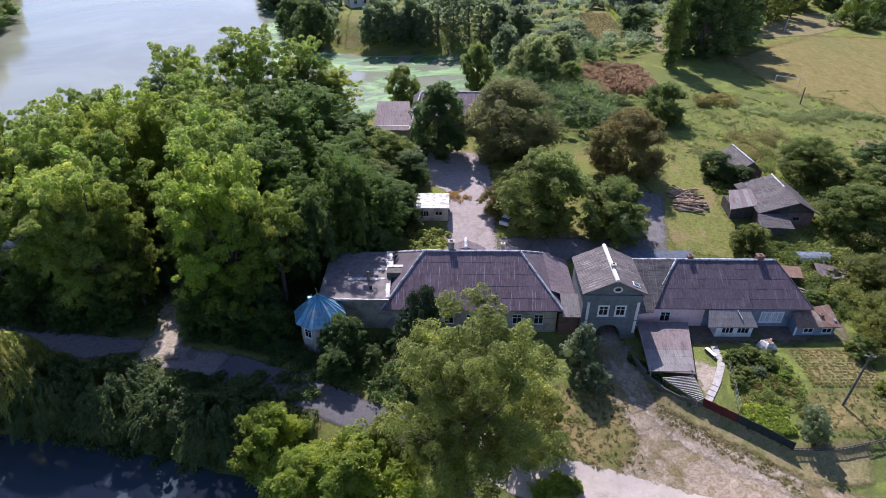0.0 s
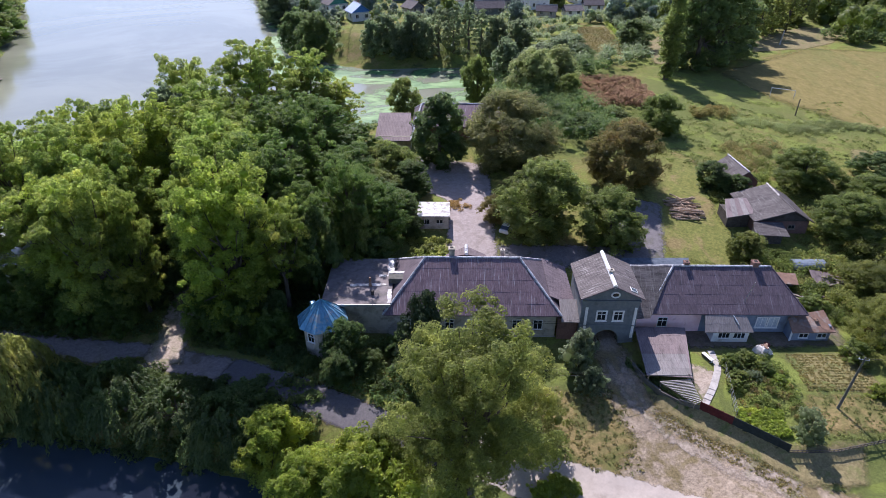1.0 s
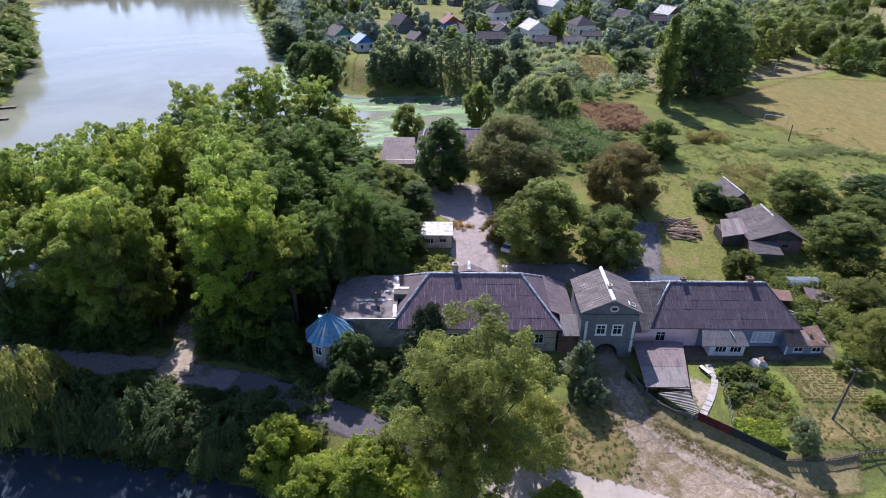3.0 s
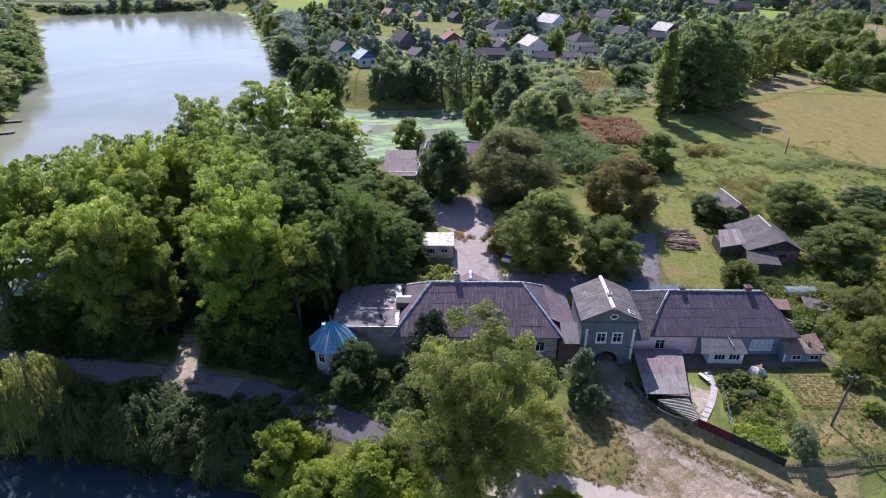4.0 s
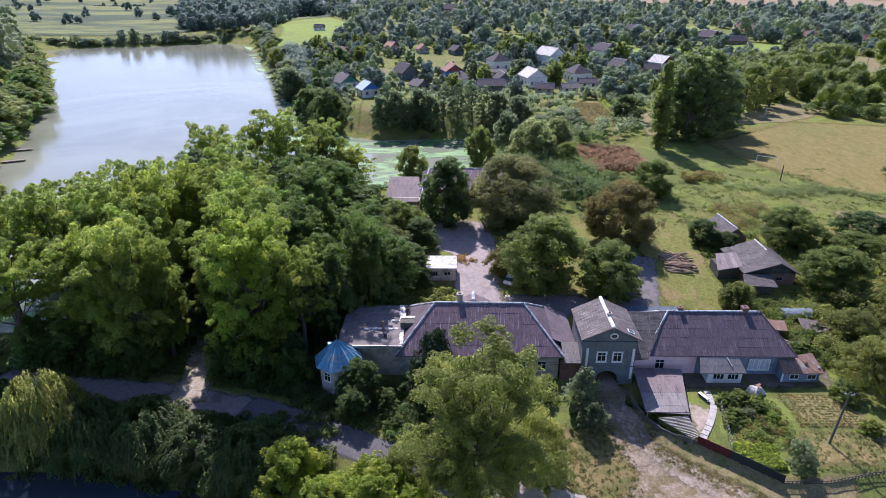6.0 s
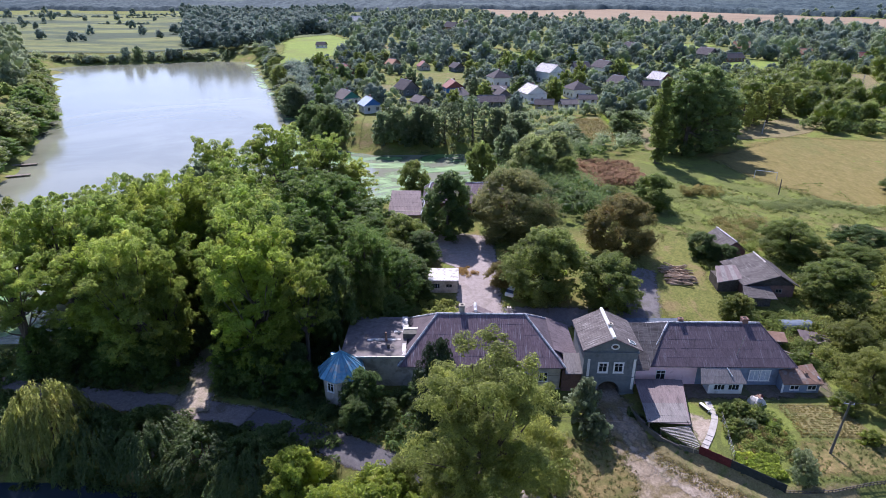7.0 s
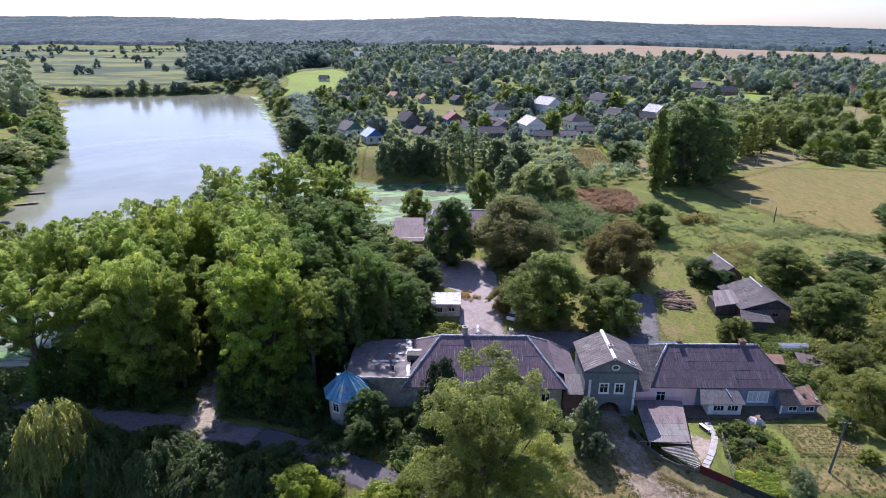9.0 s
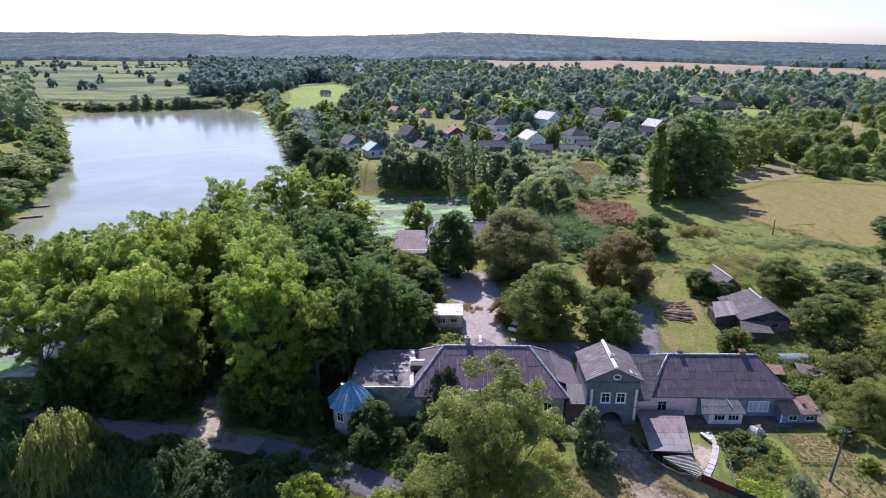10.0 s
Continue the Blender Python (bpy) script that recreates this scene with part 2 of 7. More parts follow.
# old asphalt with the lane's shade put into its dark bluish tone
SHADE_ASPHALT = cover("shade_dark_asphalt", (.12, .112, .118), (.165, .153, .158), (.15, .132, .12), 2.5, .4, .55, .7, 1.2, .35)
DRY_GRASS = cover("dry_grass", (.182, .145, .055), (.295, .225, .102), (.14, .138, .045), 1.8, .3, .44, .6, 3, .8, mottle=.45)
BANK = cover("dry_brown_bank", (.175, .15, .07), (.27, .225, .115), (.135, .15, .05), 1.8, .3, .5, .66, 2.2, .6, mottle=.45)
PITCH = cover("mown_pitch", (.172, .15, .046), (.232, .19, .07), (.125, .145, .04), .5, .025, .5, .68, 6, 2.5, .15, .3, (1, .45, 1), .5)
TILLED = cover("tilled_soil", (.16, .14, .06), (.25, .215, .095), (.125, .15, .045), 1.4, .35, .5, .64, 2, .6)
LAWN = cover("bright_lawn", (.165, .23, .04), (.235, .30, .055), (.18, .21, .05), .3, .03, .5, .65, 10, 3, .06, .3)
WETLAND = cover("wet_meadow", (.115, .14, .05), (.21, .225, .078), (.066, .09, .052), .03, .009, .44, .56, 30, 10, .02, .2, (.45, 1.1, 1), .2)
STUBBLE = cover("stubble_field", (.255, .19, .122), (.31, .235, .152), (.225, .17, .105), .05, .004, .5, .7, 0, 1, 1, .1, (.2, 1, 1))
CONCRETE = surface("concrete", (.36, .335, .31), (.48, .45, .42), 2, (.24, .22, .2), .5, bump=.3)
SLATE = surface("weathered_slate", (.132, .092, .110), (.205, .148, .168), 2.5, (.092, .066, .078), .8, .5, .72, .8, 0, .5, .02, (3, .6, 1), 0, .10, streak=(.38, .35, .38))
SLATE_DARK = surface("dark_purplish_slate", (.088, .068, .084), (.14, .108, .128), 2.5, (.062, .05, .062), .8, .5, .72, .8, 0, .5, .02, (3, .6, 1), 0, .10, streak=(.19, .17, .2))
SLATE_PALE = surface("pale_slate", (.165, .13, .13), (.245, .197, .194), 2.5, (.118, .095, .095), .8, .5, .72, .85, 0, .5, .02, (3, .6, 1), 0, .10)
SLATE_BLEACHED = surface("bleached_slate", (.195, .178, .172), (.28, .258, .25), 2.5, (.145, .132, .126), .8, .5, .72, .85, 0, .5, .02, (3, .6, 1), 0, .10)
SLATE_SIDE = surface("weathered_slate_crosswise", (.118, .093, .108), (.178, .146, .162), 2.5, (.08, .066, .076), .8, .5, .72, .8, 0, .5, .02, (.6, 3, 1), 0, .10)
BARN_SLATE = surface("old_brownish_slate", (.105, .094, .092), (.165, .15, .145), 2.5, (.075, .068, .066), .8, .48, .68, .9, 0, .5, .02, (.6, 3, 1), 0, .16, spec=.1, streak=(.26, .25, .24))
RIDGE = surface("whitish_ridge_cap", (.42, .43, .46), (.66, .66, .68), 4, (.22, .22, .24), 1.2, .46, .6, .6)
TIN_BLUE = surface("blue_painted_tin", (.12, .30, .43), (.20, .40, .54), 3, (.36, .40, .42), .9, .52, .62, .4, .25, .15, .01, (1, 1, 1), 0, .12)
PLASTER = surface("dirty_cream_plaster", (.46, .41, .33), (.58, .52, .43), 1.5, (.30, .27, .22), .6, .45, .65, .9)
PLASTER_GREY = surface("grey_green_plaster", (.135, .155, .165), (.19, .21, .218), 1.5, (.105, .118, .122), .5, .5, .7, .9)
PLASTER_PINK = surface("pink_plaster", (.86, .58, .60), (.92, .67, .69), 1.5, (.62, .36, .36), .6, .58, .76, .9)
PLASTER_BLUE = surface("blue_grey_plaster", (.19, .235, .31), (.255, .305, .385), 1.5, (.16, .19, .24), .6, .5, .7, .9)
PLASTER_WHITE = surface("whitewash", (.76, .75, .72), (.85, .84, .81), 1.5, (.48, .45, .4), .5, .55, .75, .9)
WHITE = surface("white_paint", (.72, .72, .70), (.82, .82, .80), 4, (.6, .58, .54), 1, .6, .8, .55, bump=.1)
ROOFING = surface("grey_roofing_felt", (.16, .138, .138), (.24, .21, .206), 1.6, (.14, .127, .12), .7, .48, .62, .9)
WHITE_FELT = surface("whitish_roof_sheet", (.52, .50, .48), (.68, .66, .64), 3, (.34, .31, .29), 1.2, .48, .62, .8)
RUST = surface("rusty_tin", (.20, .125, .09), (.28, .18, .13), 2, (.30, .25, .22), .8, .52, .66, .75, .2)
BRICK = surface("red_brick", (.19, .105, .085), (.265, .16, .13), 5, (.14, .09, .075), 1, .5, .7)
WOOD = surface("grey_weathered_wood", (.17, .145, .12), (.29, .25, .21), 4, (.1, .09, .08), 1, .5, .7, .9, stretch=(1, 1, .2), vary=.2)
LOGWOOD = surface("cut_logs", (.34, .24, .16), (.56, .43, .30), 4, (.14, .11, .08), 1, .5, .65, .9, vary=.3)
BARK = surface("bark", (.10, .08, .06), (.19, .16, .125), 3, (.06, .05, .04), .8, .5, .7, .95, bump=.9, depth=.08, stretch=(1, 1, .3))
DARK = surface("dark_interior", (.015, .015, .015), (.03, .028, .026), 2, bump=0)
FENCE_RED = surface("dark_red_sheet", (.085, .022, .024), (.13, .036, .036), 3, (.07, .035, .032), 1, .5, .7, .9, .0, .2, vary=.1, spec=.15)
FENCE_GREEN = surface("dark_green_sheet", (.022, .032, .032), (.038, .05, .05), 3, (.05, .05, .045), 1, .5, .7, .9, .0, .2, vary=.1, spec=.15)
STEEL = surface("grey_steel", (.35, .35, .35), (.48, .48, .48), 5, (.25, .2, .17), 2, .6, .75, .5, .6, .1)
OLD_WOOD = surface("dark_old_wood", (.07, .06, .05), (.13, .115, .10), 4, (.05, .045, .04), 1, .5, .7, .95, vary=.25)
DARK_WALL = surface("mossy_concrete", (.09, .09, .08), (.15, .145, .13), 2, (.06, .07, .04), .8, .5, .7, .95)
CABLE = surface("cable", (.03, .03, .03), (.05, .05, .05), 5, bump=0, rough=.6)

_n = Nodes("window_glass")
_n.bsdf.inputs["Base Color"].default_value = (.02, .025, .03, 1)
_n.bsdf.inputs["Roughness"].default_value = .06
_n.bsdf.inputs["Specular IOR Level"].default_value = .7
_n.bump(_n.noise(2, 2), .03, .02)
GLASS = _n.mat
_n = Nodes("curtained_glass")
_n.put(_n.bsdf.inputs["Base Color"], _n.mix(_n.ramp(_n.noise(5, 3, _n.place((3, 3, .3))), .4, .6), (.38, .44, .52), (.60, .64, .68)))
_n.bsdf.inputs["Roughness"].default_value = .12
CURTAINED = _n.mat

_n = Nodes("lake_water")
_c = _n.mix(_n.ramp(_n.noise(.012, 5, None, .6, 1.2), .4, .62), (.208, .218, .16), (.27, .282, .212))
_n.put(_n.bsdf.inputs["Base Color"], _c)
_n.bsdf.inputs["Roughness"].default_value = .13
_n.bsdf.inputs["IOR"].default_value = 1.5
_n.bump(_n.noise(1.1, 4, _n.place((1, .5, 1)), .6), .10, .04)
WATER = _n.mat
_n = Nodes("pond_water")
_n.bsdf.inputs["Base Color"].default_value = (.045, .062, .08, 1)
_n.bsdf.inputs["Roughness"].default_value = .04
_n.bsdf.inputs["IOR"].default_value = 1.34
_n.bump(_n.noise(1.2, 3), .05, .03)
POND_WATER = _n.mat
ALGAE = cover("algae_scum", (.12, .25, .075), (.23, .36, .145), (.07, .18, .055), .25, .05, .48, .6, 14, 1.6, .06, .1, (.6, 1.4, 1), 0, .5, .045)

LEAF = {
    "ash": leafy("ash_leaves", (.124, .172, .04), (.216, .262, .057), (.28, .30, .062)),
    "lime": leafy("lime_leaves", (.142, .192, .032), (.235, .278, .048), (.305, .325, .054)),
    "oak": leafy("oak_leaves", (.066, .11, .028), (.12, .178, .04), (.152, .20, .048)),
    "dark": leafy("dark_leaves", (.06, .096, .034), (.115, .16, .052), (.142, .176, .058)),
    "olive": leafy("olive_leaves", (.122, .142, .04), (.205, .23, .062), (.262, .272, .072)),
    "brown": leafy("rusty_leaves", (.10, .098, .034), (.17, .148, .052), (.19, .14, .05)),
    "willow": leafy("willow_leaves", (.17, .195, .055), (.265, .275, .08), (.30, .29, .09)),
    "silver": leafy("silver_leaves", (.10, .135, .075), (.18, .215, .13), (.215, .24, .15)),
    "green": leafy("green_leaves", (.09, .122, .033), (.163, .198, .052), (.205, .225, .062)),
    "spruce": leafy("spruce_needles", (.022, .042, .016), (.045, .07, .025), (.05, .07, .025), .6, .15),
    "reed": leafy("red_reeds", (.145, .10, .06), (.21, .145, .088), (.17, .15, .065), .7, .55),
    "straw": leafy("dry_weeds", (.18, .16, .055), (.28, .24, .09), (.14, .16, .045), .7, .3),
    "grand": leafy("field_edge_leaves", (.092, .132, .046), (.165, .208, .07), (.215, .245, .078), .6, .5),
    "hay": leafy("golden_hay", (.30, .21, .075), (.42, .31, .12), (.36, .25, .09), .9, .2),
    "meadow": leafy("meadow_weeds", (.12, .15, .036), (.20, .225, .066), (.22, .21, .08), .8, .2),
    # far, orchard and grove greens are shifted to blue to carry distance haze
    "far": leafy("far_leaves_hazed", (.132, .17, .138), (.186, .23, .176), (.238, .262, .18), .8, .45),
    "orchard": leafy("orchard_leaves_hazed", (.14, .178, .106), (.21, .25, .138), (.28, .30, .142), .8, .45),
    "grove": leafy("grove_leaves_hazed", (.096, .134, .114), (.142, .18, .146), (.178, .206, .158), .8, .42),
    "chestnut": leafy("chestnut_leaves", (.105, .116, .042), (.178, .182, .068), (.21, .185, .07), .6, .5),
    "pale": leafy("pale_willow_leaves", (.13, .155, .06), (.21, .235, .095), (.24, .25, .10)),
    "sage": leafy("sage_leaves", (.105, .138, .07), (.175, .21, .112), (.205, .228, .125)),
}


# ---- trees ----
def leaf_mesh(name, centres, outs, size, mat, rng, droop=0.0, slim=.55, turn=.6, cores=None):
    """One folded leaf spray at each centre, turned about its outward way."""
    k = len(centres)
    nrm = outs + rng.normal(0, turn, (k, 3))
    nrm[:, 2] += .25
    nrm /= np.linalg.norm(nrm, axis=1)[:, None] + 1e-9
    ref = rng.normal(0, 1, (k, 3))
    ref[:, 2] -= droop * 3
    a = ref - nrm * np.sum(ref * nrm, 1)[:, None]
    a /= np.linalg.norm(a, axis=1)[:, None] + 1e-9
    b = np.cross(nrm, a)
    ln = (size * rng.uniform(.65, 1.35, k))[:, None]
    w = ln * slim
    verts = np.empty((k, 4, 3))
    verts[:, 0] = centres - a * ln * .5
    verts[:, 1] = centres + b * w * .5 + nrm * ln * .13 - a * ln * .05
    verts[:, 2] = centres + a * ln * .5
    verts[:, 3] = centres - b * w * .5 + nrm * ln * .13 - a * ln * .05
    tri = np.zeros((0, 3), int)
    verts = verts.reshape(-1, 3)
    if cores is not None:
        cv, tri = cores
        tri = tri + len(verts)
        verts = np.concatenate([verts, cv])
    me = bpy.data.meshes.new(name)
    me.vertices.add(len(verts))
    me.vertices.foreach_set("co", verts.ravel())
    me.loops.add(4 * k + tri.size)
    me.loops.foreach_set("vertex_index", np.concatenate([np.arange(4 * k), tri.ravel()]).astype(np.int32))
    me.polygons.add(k + len(tri))
    me.polygons.foreach_set("loop_start", np.concatenate([np.arange(0, 4 * k, 4), 4 * k + 3 * np.arange(len(tri))]).astype(np.int32))
    me.polygons.foreach_set("loop_total", np.concatenate([np.full(k, 4), np.full(len(tri), 3)]).astype(np.int32))
    me.polygons.foreach_set("use_smooth", np.concatenate([np.zeros(k, bool), np.ones(len(tri), bool)]))
    me.update(calc_edges=True)
    me.materials.append(mat)
    return me


def hearts(rng, centres, radii, fine=1):
    """Dense uneven hearts of foliage for crowns that stand far off: their vertices and triangles."""
    bm = bmesh.new()
    bmesh.ops.create_icosphere(bm, subdivisions=fine, radius=1)
    v = np.array([p.co[:] for p in bm.verts])
    t = np.array([[p.index for p in f.verts] for f in bm.faces])
    bm.free()
    k, n = len(centres), len(v)
    out = v[None] * (radii[:, None] * rng.uniform(.6, 1.2, (k, n)))[..., None] + centres[:, None]
    return out.reshape(-1, 3), (t[None] + (np.arange(k) * n)[:, None, None]).reshape(-1, 3)


def ball(rng, k):
    v = rng.normal(0, 1, (k, 3))
    return v / np.linalg.norm(v, axis=1)[:, None]


def clumped(rng, clumps, per, flat=.75, axis=None):
    """Leaf places on the upper skins of many clumps (x, y, z, r), drawn out along each clump's own axis."""
    c = np.repeat(np.array([q[:3] for q in clumps]), per, 0)
    r = np.repeat(np.array([q[3] for q in clumps]), per)
    o = ball(rng, len(r))
    o[:, 2] = np.where(o[:, 2] < -.45, -o[:, 2], o[:, 2])
    rad = r * rng.uniform(.35, 1.0, len(r)) ** .5 * rng.uniform(.9, 1.1, len(r))
    off = o * rad[:, None] * np.array([1, 1, flat])
    if axis is not None:
        ax = np.repeat(axis, per, 0)
        off = off + ax * np.sum(off * ax, 1)[:, None] * .2
    return c + off, o


def trunk_mesh(bm, h, r, rng, tips, lean=.03, n=7):
    """A tapered trunk with limbs that reach the clumps."""
    pts = [(lean * h * math.sin(i) * .3, lean * h * math.cos(2 * i) * .3, h * i / 5) for i in range(6)]
    pts[0] = (0, 0, -.4)
    tube(bm, pts, [r * 1.25, r, r * .85, r * .65, r * .42, r * .15], n)
    for tip in tips:
        u = rng.uniform(.3, .75)
        i = int(u * 5)
        s = Vector(pts[i]).lerp(Vector(pts[i + 1]), u * 5 - i)
        e = Vector(tip)
        mid = s.lerp(e, .5) + Vector((rng.uniform(-.3, .3), rng.uniform(-.3, .3), -.08 * (e - s).length))
        k = r * (.5 - .3 * u)
        tube(bm, [s, mid, e], [k, k * .6, k * .2], 5)
    return bm


TREES = {}


def tree_kind(kind, leaf, h, r, base, clumps, per, size, seed, form="round", slim=.55, boughs=14, wide=.85, loose=0.0, dense=0.0, tuft=.9):
    """Builds one kind of tree (height h, crown radius r, crown from base up) and keeps its two meshes."""
    rng = np.random.default_rng(seed)
    zc, rz = (h + base) / 2, (h - base) / 2
    cl, lobes = [], []
    per_bough = max(4, clumps // boughs)
    for i in range(boughs if form not in ("column", "cone", "limbed") else 0):
        # boughs wind up the trunk; each one ends in a lobe of small clumps
        u = (i + rng.uniform(.2, .8)) / boughs
        prof = max(.16, math.sin(math.pi * min(1, .12 + .84 * u ** wide))) ** .7
        a = i * 2.4 + rng.uniform(-.5, .5)
        q = rng.uniform(.5 + .15 * loose, .78 + .12 * loose) * (1 if i % 5 else .3) * (1 if boughs < 30 else 1.1)
        lc = np.array([r * prof * q * math.cos(a), r * prof * q * math.sin(a), base + (h - base) * (.06 + .82 * u)])
        lr = r * (.30 + .16 * prof) * rng.uniform(.85, 1.15) * (1 - .34 * loose) * min(1, (23 / boughs) ** .5)
        lobes.append((*lc, lr))
        for d in ball(rng, per_bough):
            if d[2] < -.6:
                d[2] *= -1
            at = lc + d * lr * np.array([1, 1, 1.05]) * rng.uniform(.55, .92)
            cl.append((at[0], at[1], min(at[2], h - r * .06), r * rng.uniform(.075, .15)))
    limbs = []
    if form == "limbed":
        # separate limbs that fork into tufted lobes, with gaps between them and leaders at the top
        cl, lobes = [], []
        for i in range(boughs):
            u = (i + rng.uniform(.1, .9)) / boughs
            prof = max(.34 - .14 * loose, math.sin(math.pi * min(1, .2 + .72 * u ** wide))) ** .75
            a = i * 2.4 + rng.uniform(-.6, .6)
            reach = r * prof * rng.uniform(.62, 1.0)
            foot = np.array([0, 0, base * .75 + (h - base) * (.05 + .55 * u)])
            end = np.array([reach * math.cos(a), reach * math.sin(a), base + (h - base) * min(.96, .08 + .86 * u + rng.uniform(-.05, .07))])
            limbs.append(tuple(end * .9 + foot * .1))
            for f, size_of in ((.45, .27), (.72, .29), (.95, .25)):
                if f < .5 and rng.random() < .35:
                    continue
                side = rng.normal(0, .09 * r, 3)
                lc = foot + (end - foot) * f + side + np.array([0, 0, .04 * r])
                lr = r * size_of * rng.uniform(.75, 1.25) * (1 - .3 * loose)
                lobes.append((*lc, lr))
                for d in ball(rng, max(4, int(clumps / boughs / 2.65))):
                    if d[2] < -.5:
                        d[2] *= -.6
                    at = lc + d * lr * np.array([1.05, 1.05, 1.0]) * rng.uniform(.5, 1.05)
                    cl.append((at[0], at[1], min(at[2], h - r * .03), r * rng.uniform(.06, .125)))
    for i in range(clumps if form in ("column", "cone") else 0):
        if form == "column":
            u = rng.uniform(0, 1)
            prof = math.sin(math.pi * min(1, u * .85 + .12)) ** .7
            a, q = rng.uniform(0, 2 * math.pi), rng.uniform(.2, .85)
            x, y, z = r * prof * q * math.cos(a), r * prof * q * math.sin(a), base + (h - base) * u * .97
            cr = r * rng.uniform(.3, .5) * (.5 + .5 * prof)
        else:
            u = rng.uniform(0, 1) ** 1.4
            a, q = rng.uniform(0, 2 * math.pi), rng.uniform(.3, .95)
            x, y, z = r * (1 - u) * q * math.cos(a), r * (1 - u) * q * math.sin(a), base + (h - base) * u
            cr = r * (.12 + .22 * (1 - u))
        cl.append((x, y, z, cr))
    ax = np.array([q[:3] for q in cl]) - np.array([0, 0, zc - rz * .6])
    ax /= np.linalg.norm(ax, axis=1)[:, None] + 1e-9
    p, o = clumped(rng, cl, per, tuft, ax)
    if form == "weeping":
        # hanging strands that start in tufts on the dome and fall towards the ground
        tufts, strands, run = 46, clumps * 5, max(6, per // 5)
        ta, tq = rng.uniform(0, 6.283, tufts), np.sqrt(rng.uniform(.02, .9, tufts))
        which = rng.integers(0, tufts, strands)
        sx = r * tq[which] * np.cos(ta[which]) + rng.normal(0, .09 * r, strands)
        sy = r * tq[which] * np.sin(ta[which]) + rng.normal(0, .09 * r, strands)
        q = np.minimum(np.hypot(sx, sy) / r, 1)
        top = base + (h - base) * np.sqrt(1 - .8 * q ** 2) * rng.uniform(.82, 1, strands)
        fall = (top - base * .2) * rng.uniform(.15, .62, strands) * (.35 + .65 * q)
        s = (np.arange(run)[None] + rng.uniform(0, 1, (strands, run))) / run
        swell = 1 + .35 * np.sin(s * 1.6) * (.3 + q[:, None]) * .5
        p = np.stack([sx[:, None] * swell, sy[:, None] * swell, top[:, None] - fall[:, None] * s ** 1.4], 2).reshape(-1, 3)
        p = p + rng.normal(0, .05, p.shape)
        o = np.stack([np.repeat(sx / r, run), np.repeat(sy / r, run), np.full(strands * run, .5)], 1)
        inner = hearts(rng, np.array([q[:3] for q in lobes]), np.array([q[3] for q in lobes]) * .28)
        me = leaf_mesh(kind + "_crown", p, o, size, LEAF[leaf], rng, 2.2, slim * .7, .5, inner)
    else:
        inner = hearts(rng, np.array([q[:3] for q in lobes]), np.array([q[3] for q in lobes]) * dense) if dense else None
        me = leaf_mesh(kind + "_crown", p, o, size, LEAF[leaf], rng, 0, slim, .42, inner)
    bm = bmesh.new()
    pick = [cl[int(i)][:3] for i in rng.choice(len(cl), min(9, len(cl)), False)]
    trunk_mesh(bm, base + (h - base) * .72, max(.1, h * .02), rng, [] if form in ("column", "cone") else limbs or pick)
    tm = bpy.data.meshes.new(kind + "_trunk")
    bm.to_mesh(tm)
    bm.free()
    tm.materials.append(BARK)
    TREES[kind] = (me, tm, h, r)


def tree(kind, x, y, top, radius, label, group="", turn=None, category="tree", name="tree", sink=0.0):
    """Stands a tree of a kind at (x, y), its crown's top at the height top and its crown as wide as radius."""
    me, tm, h, r = TREES[kind]
    z = ground_z(x, y) - sink
    k = random.Random(int(x * 37 + y * 91 + 10000))
    root = empty(name, Matrix.LocRotScale((x, y, z), Euler((0, 0, k.uniform(0, 6.28) if turn is None else turn)), (radius / r, radius / r, max(.3, top - z) / h)), label, category, group)
    for nm, mesh in (("trunk", tm), ("crown", me)):
        o = new(nm, mesh)
        o.parent = root
    return root


def thicket(name, clumps, per, size, leaf, label, category, seed=5, flat=.8, slim=.6, kind="stuff", droop=0.0, turn=.6, core=0.0, fine=1):
    """Foliage that nobody could count: leaves on clumps (x, y, r, height above the ground of the clump's middle)."""
    rng = np.random.default_rng(seed)
    c = np.array(clumps, float)
    z = terrain(c[:, 0], c[:, 1]) + c[:, 3]
    p, o = clumped(rng, np.stack([c[:, 0], c[:, 1], z, c[:, 2]], 1), per, flat)
    inner = hearts(rng, np.stack([c[:, 0], c[:, 1], z], 1), c[:, 2] * core, fine) if core else None
    ob = new(name, leaf_mesh(name, p, o, size, LEAF[leaf], rng, droop, slim, turn, inner))
    return tagged(ob, label, category, "", kind)


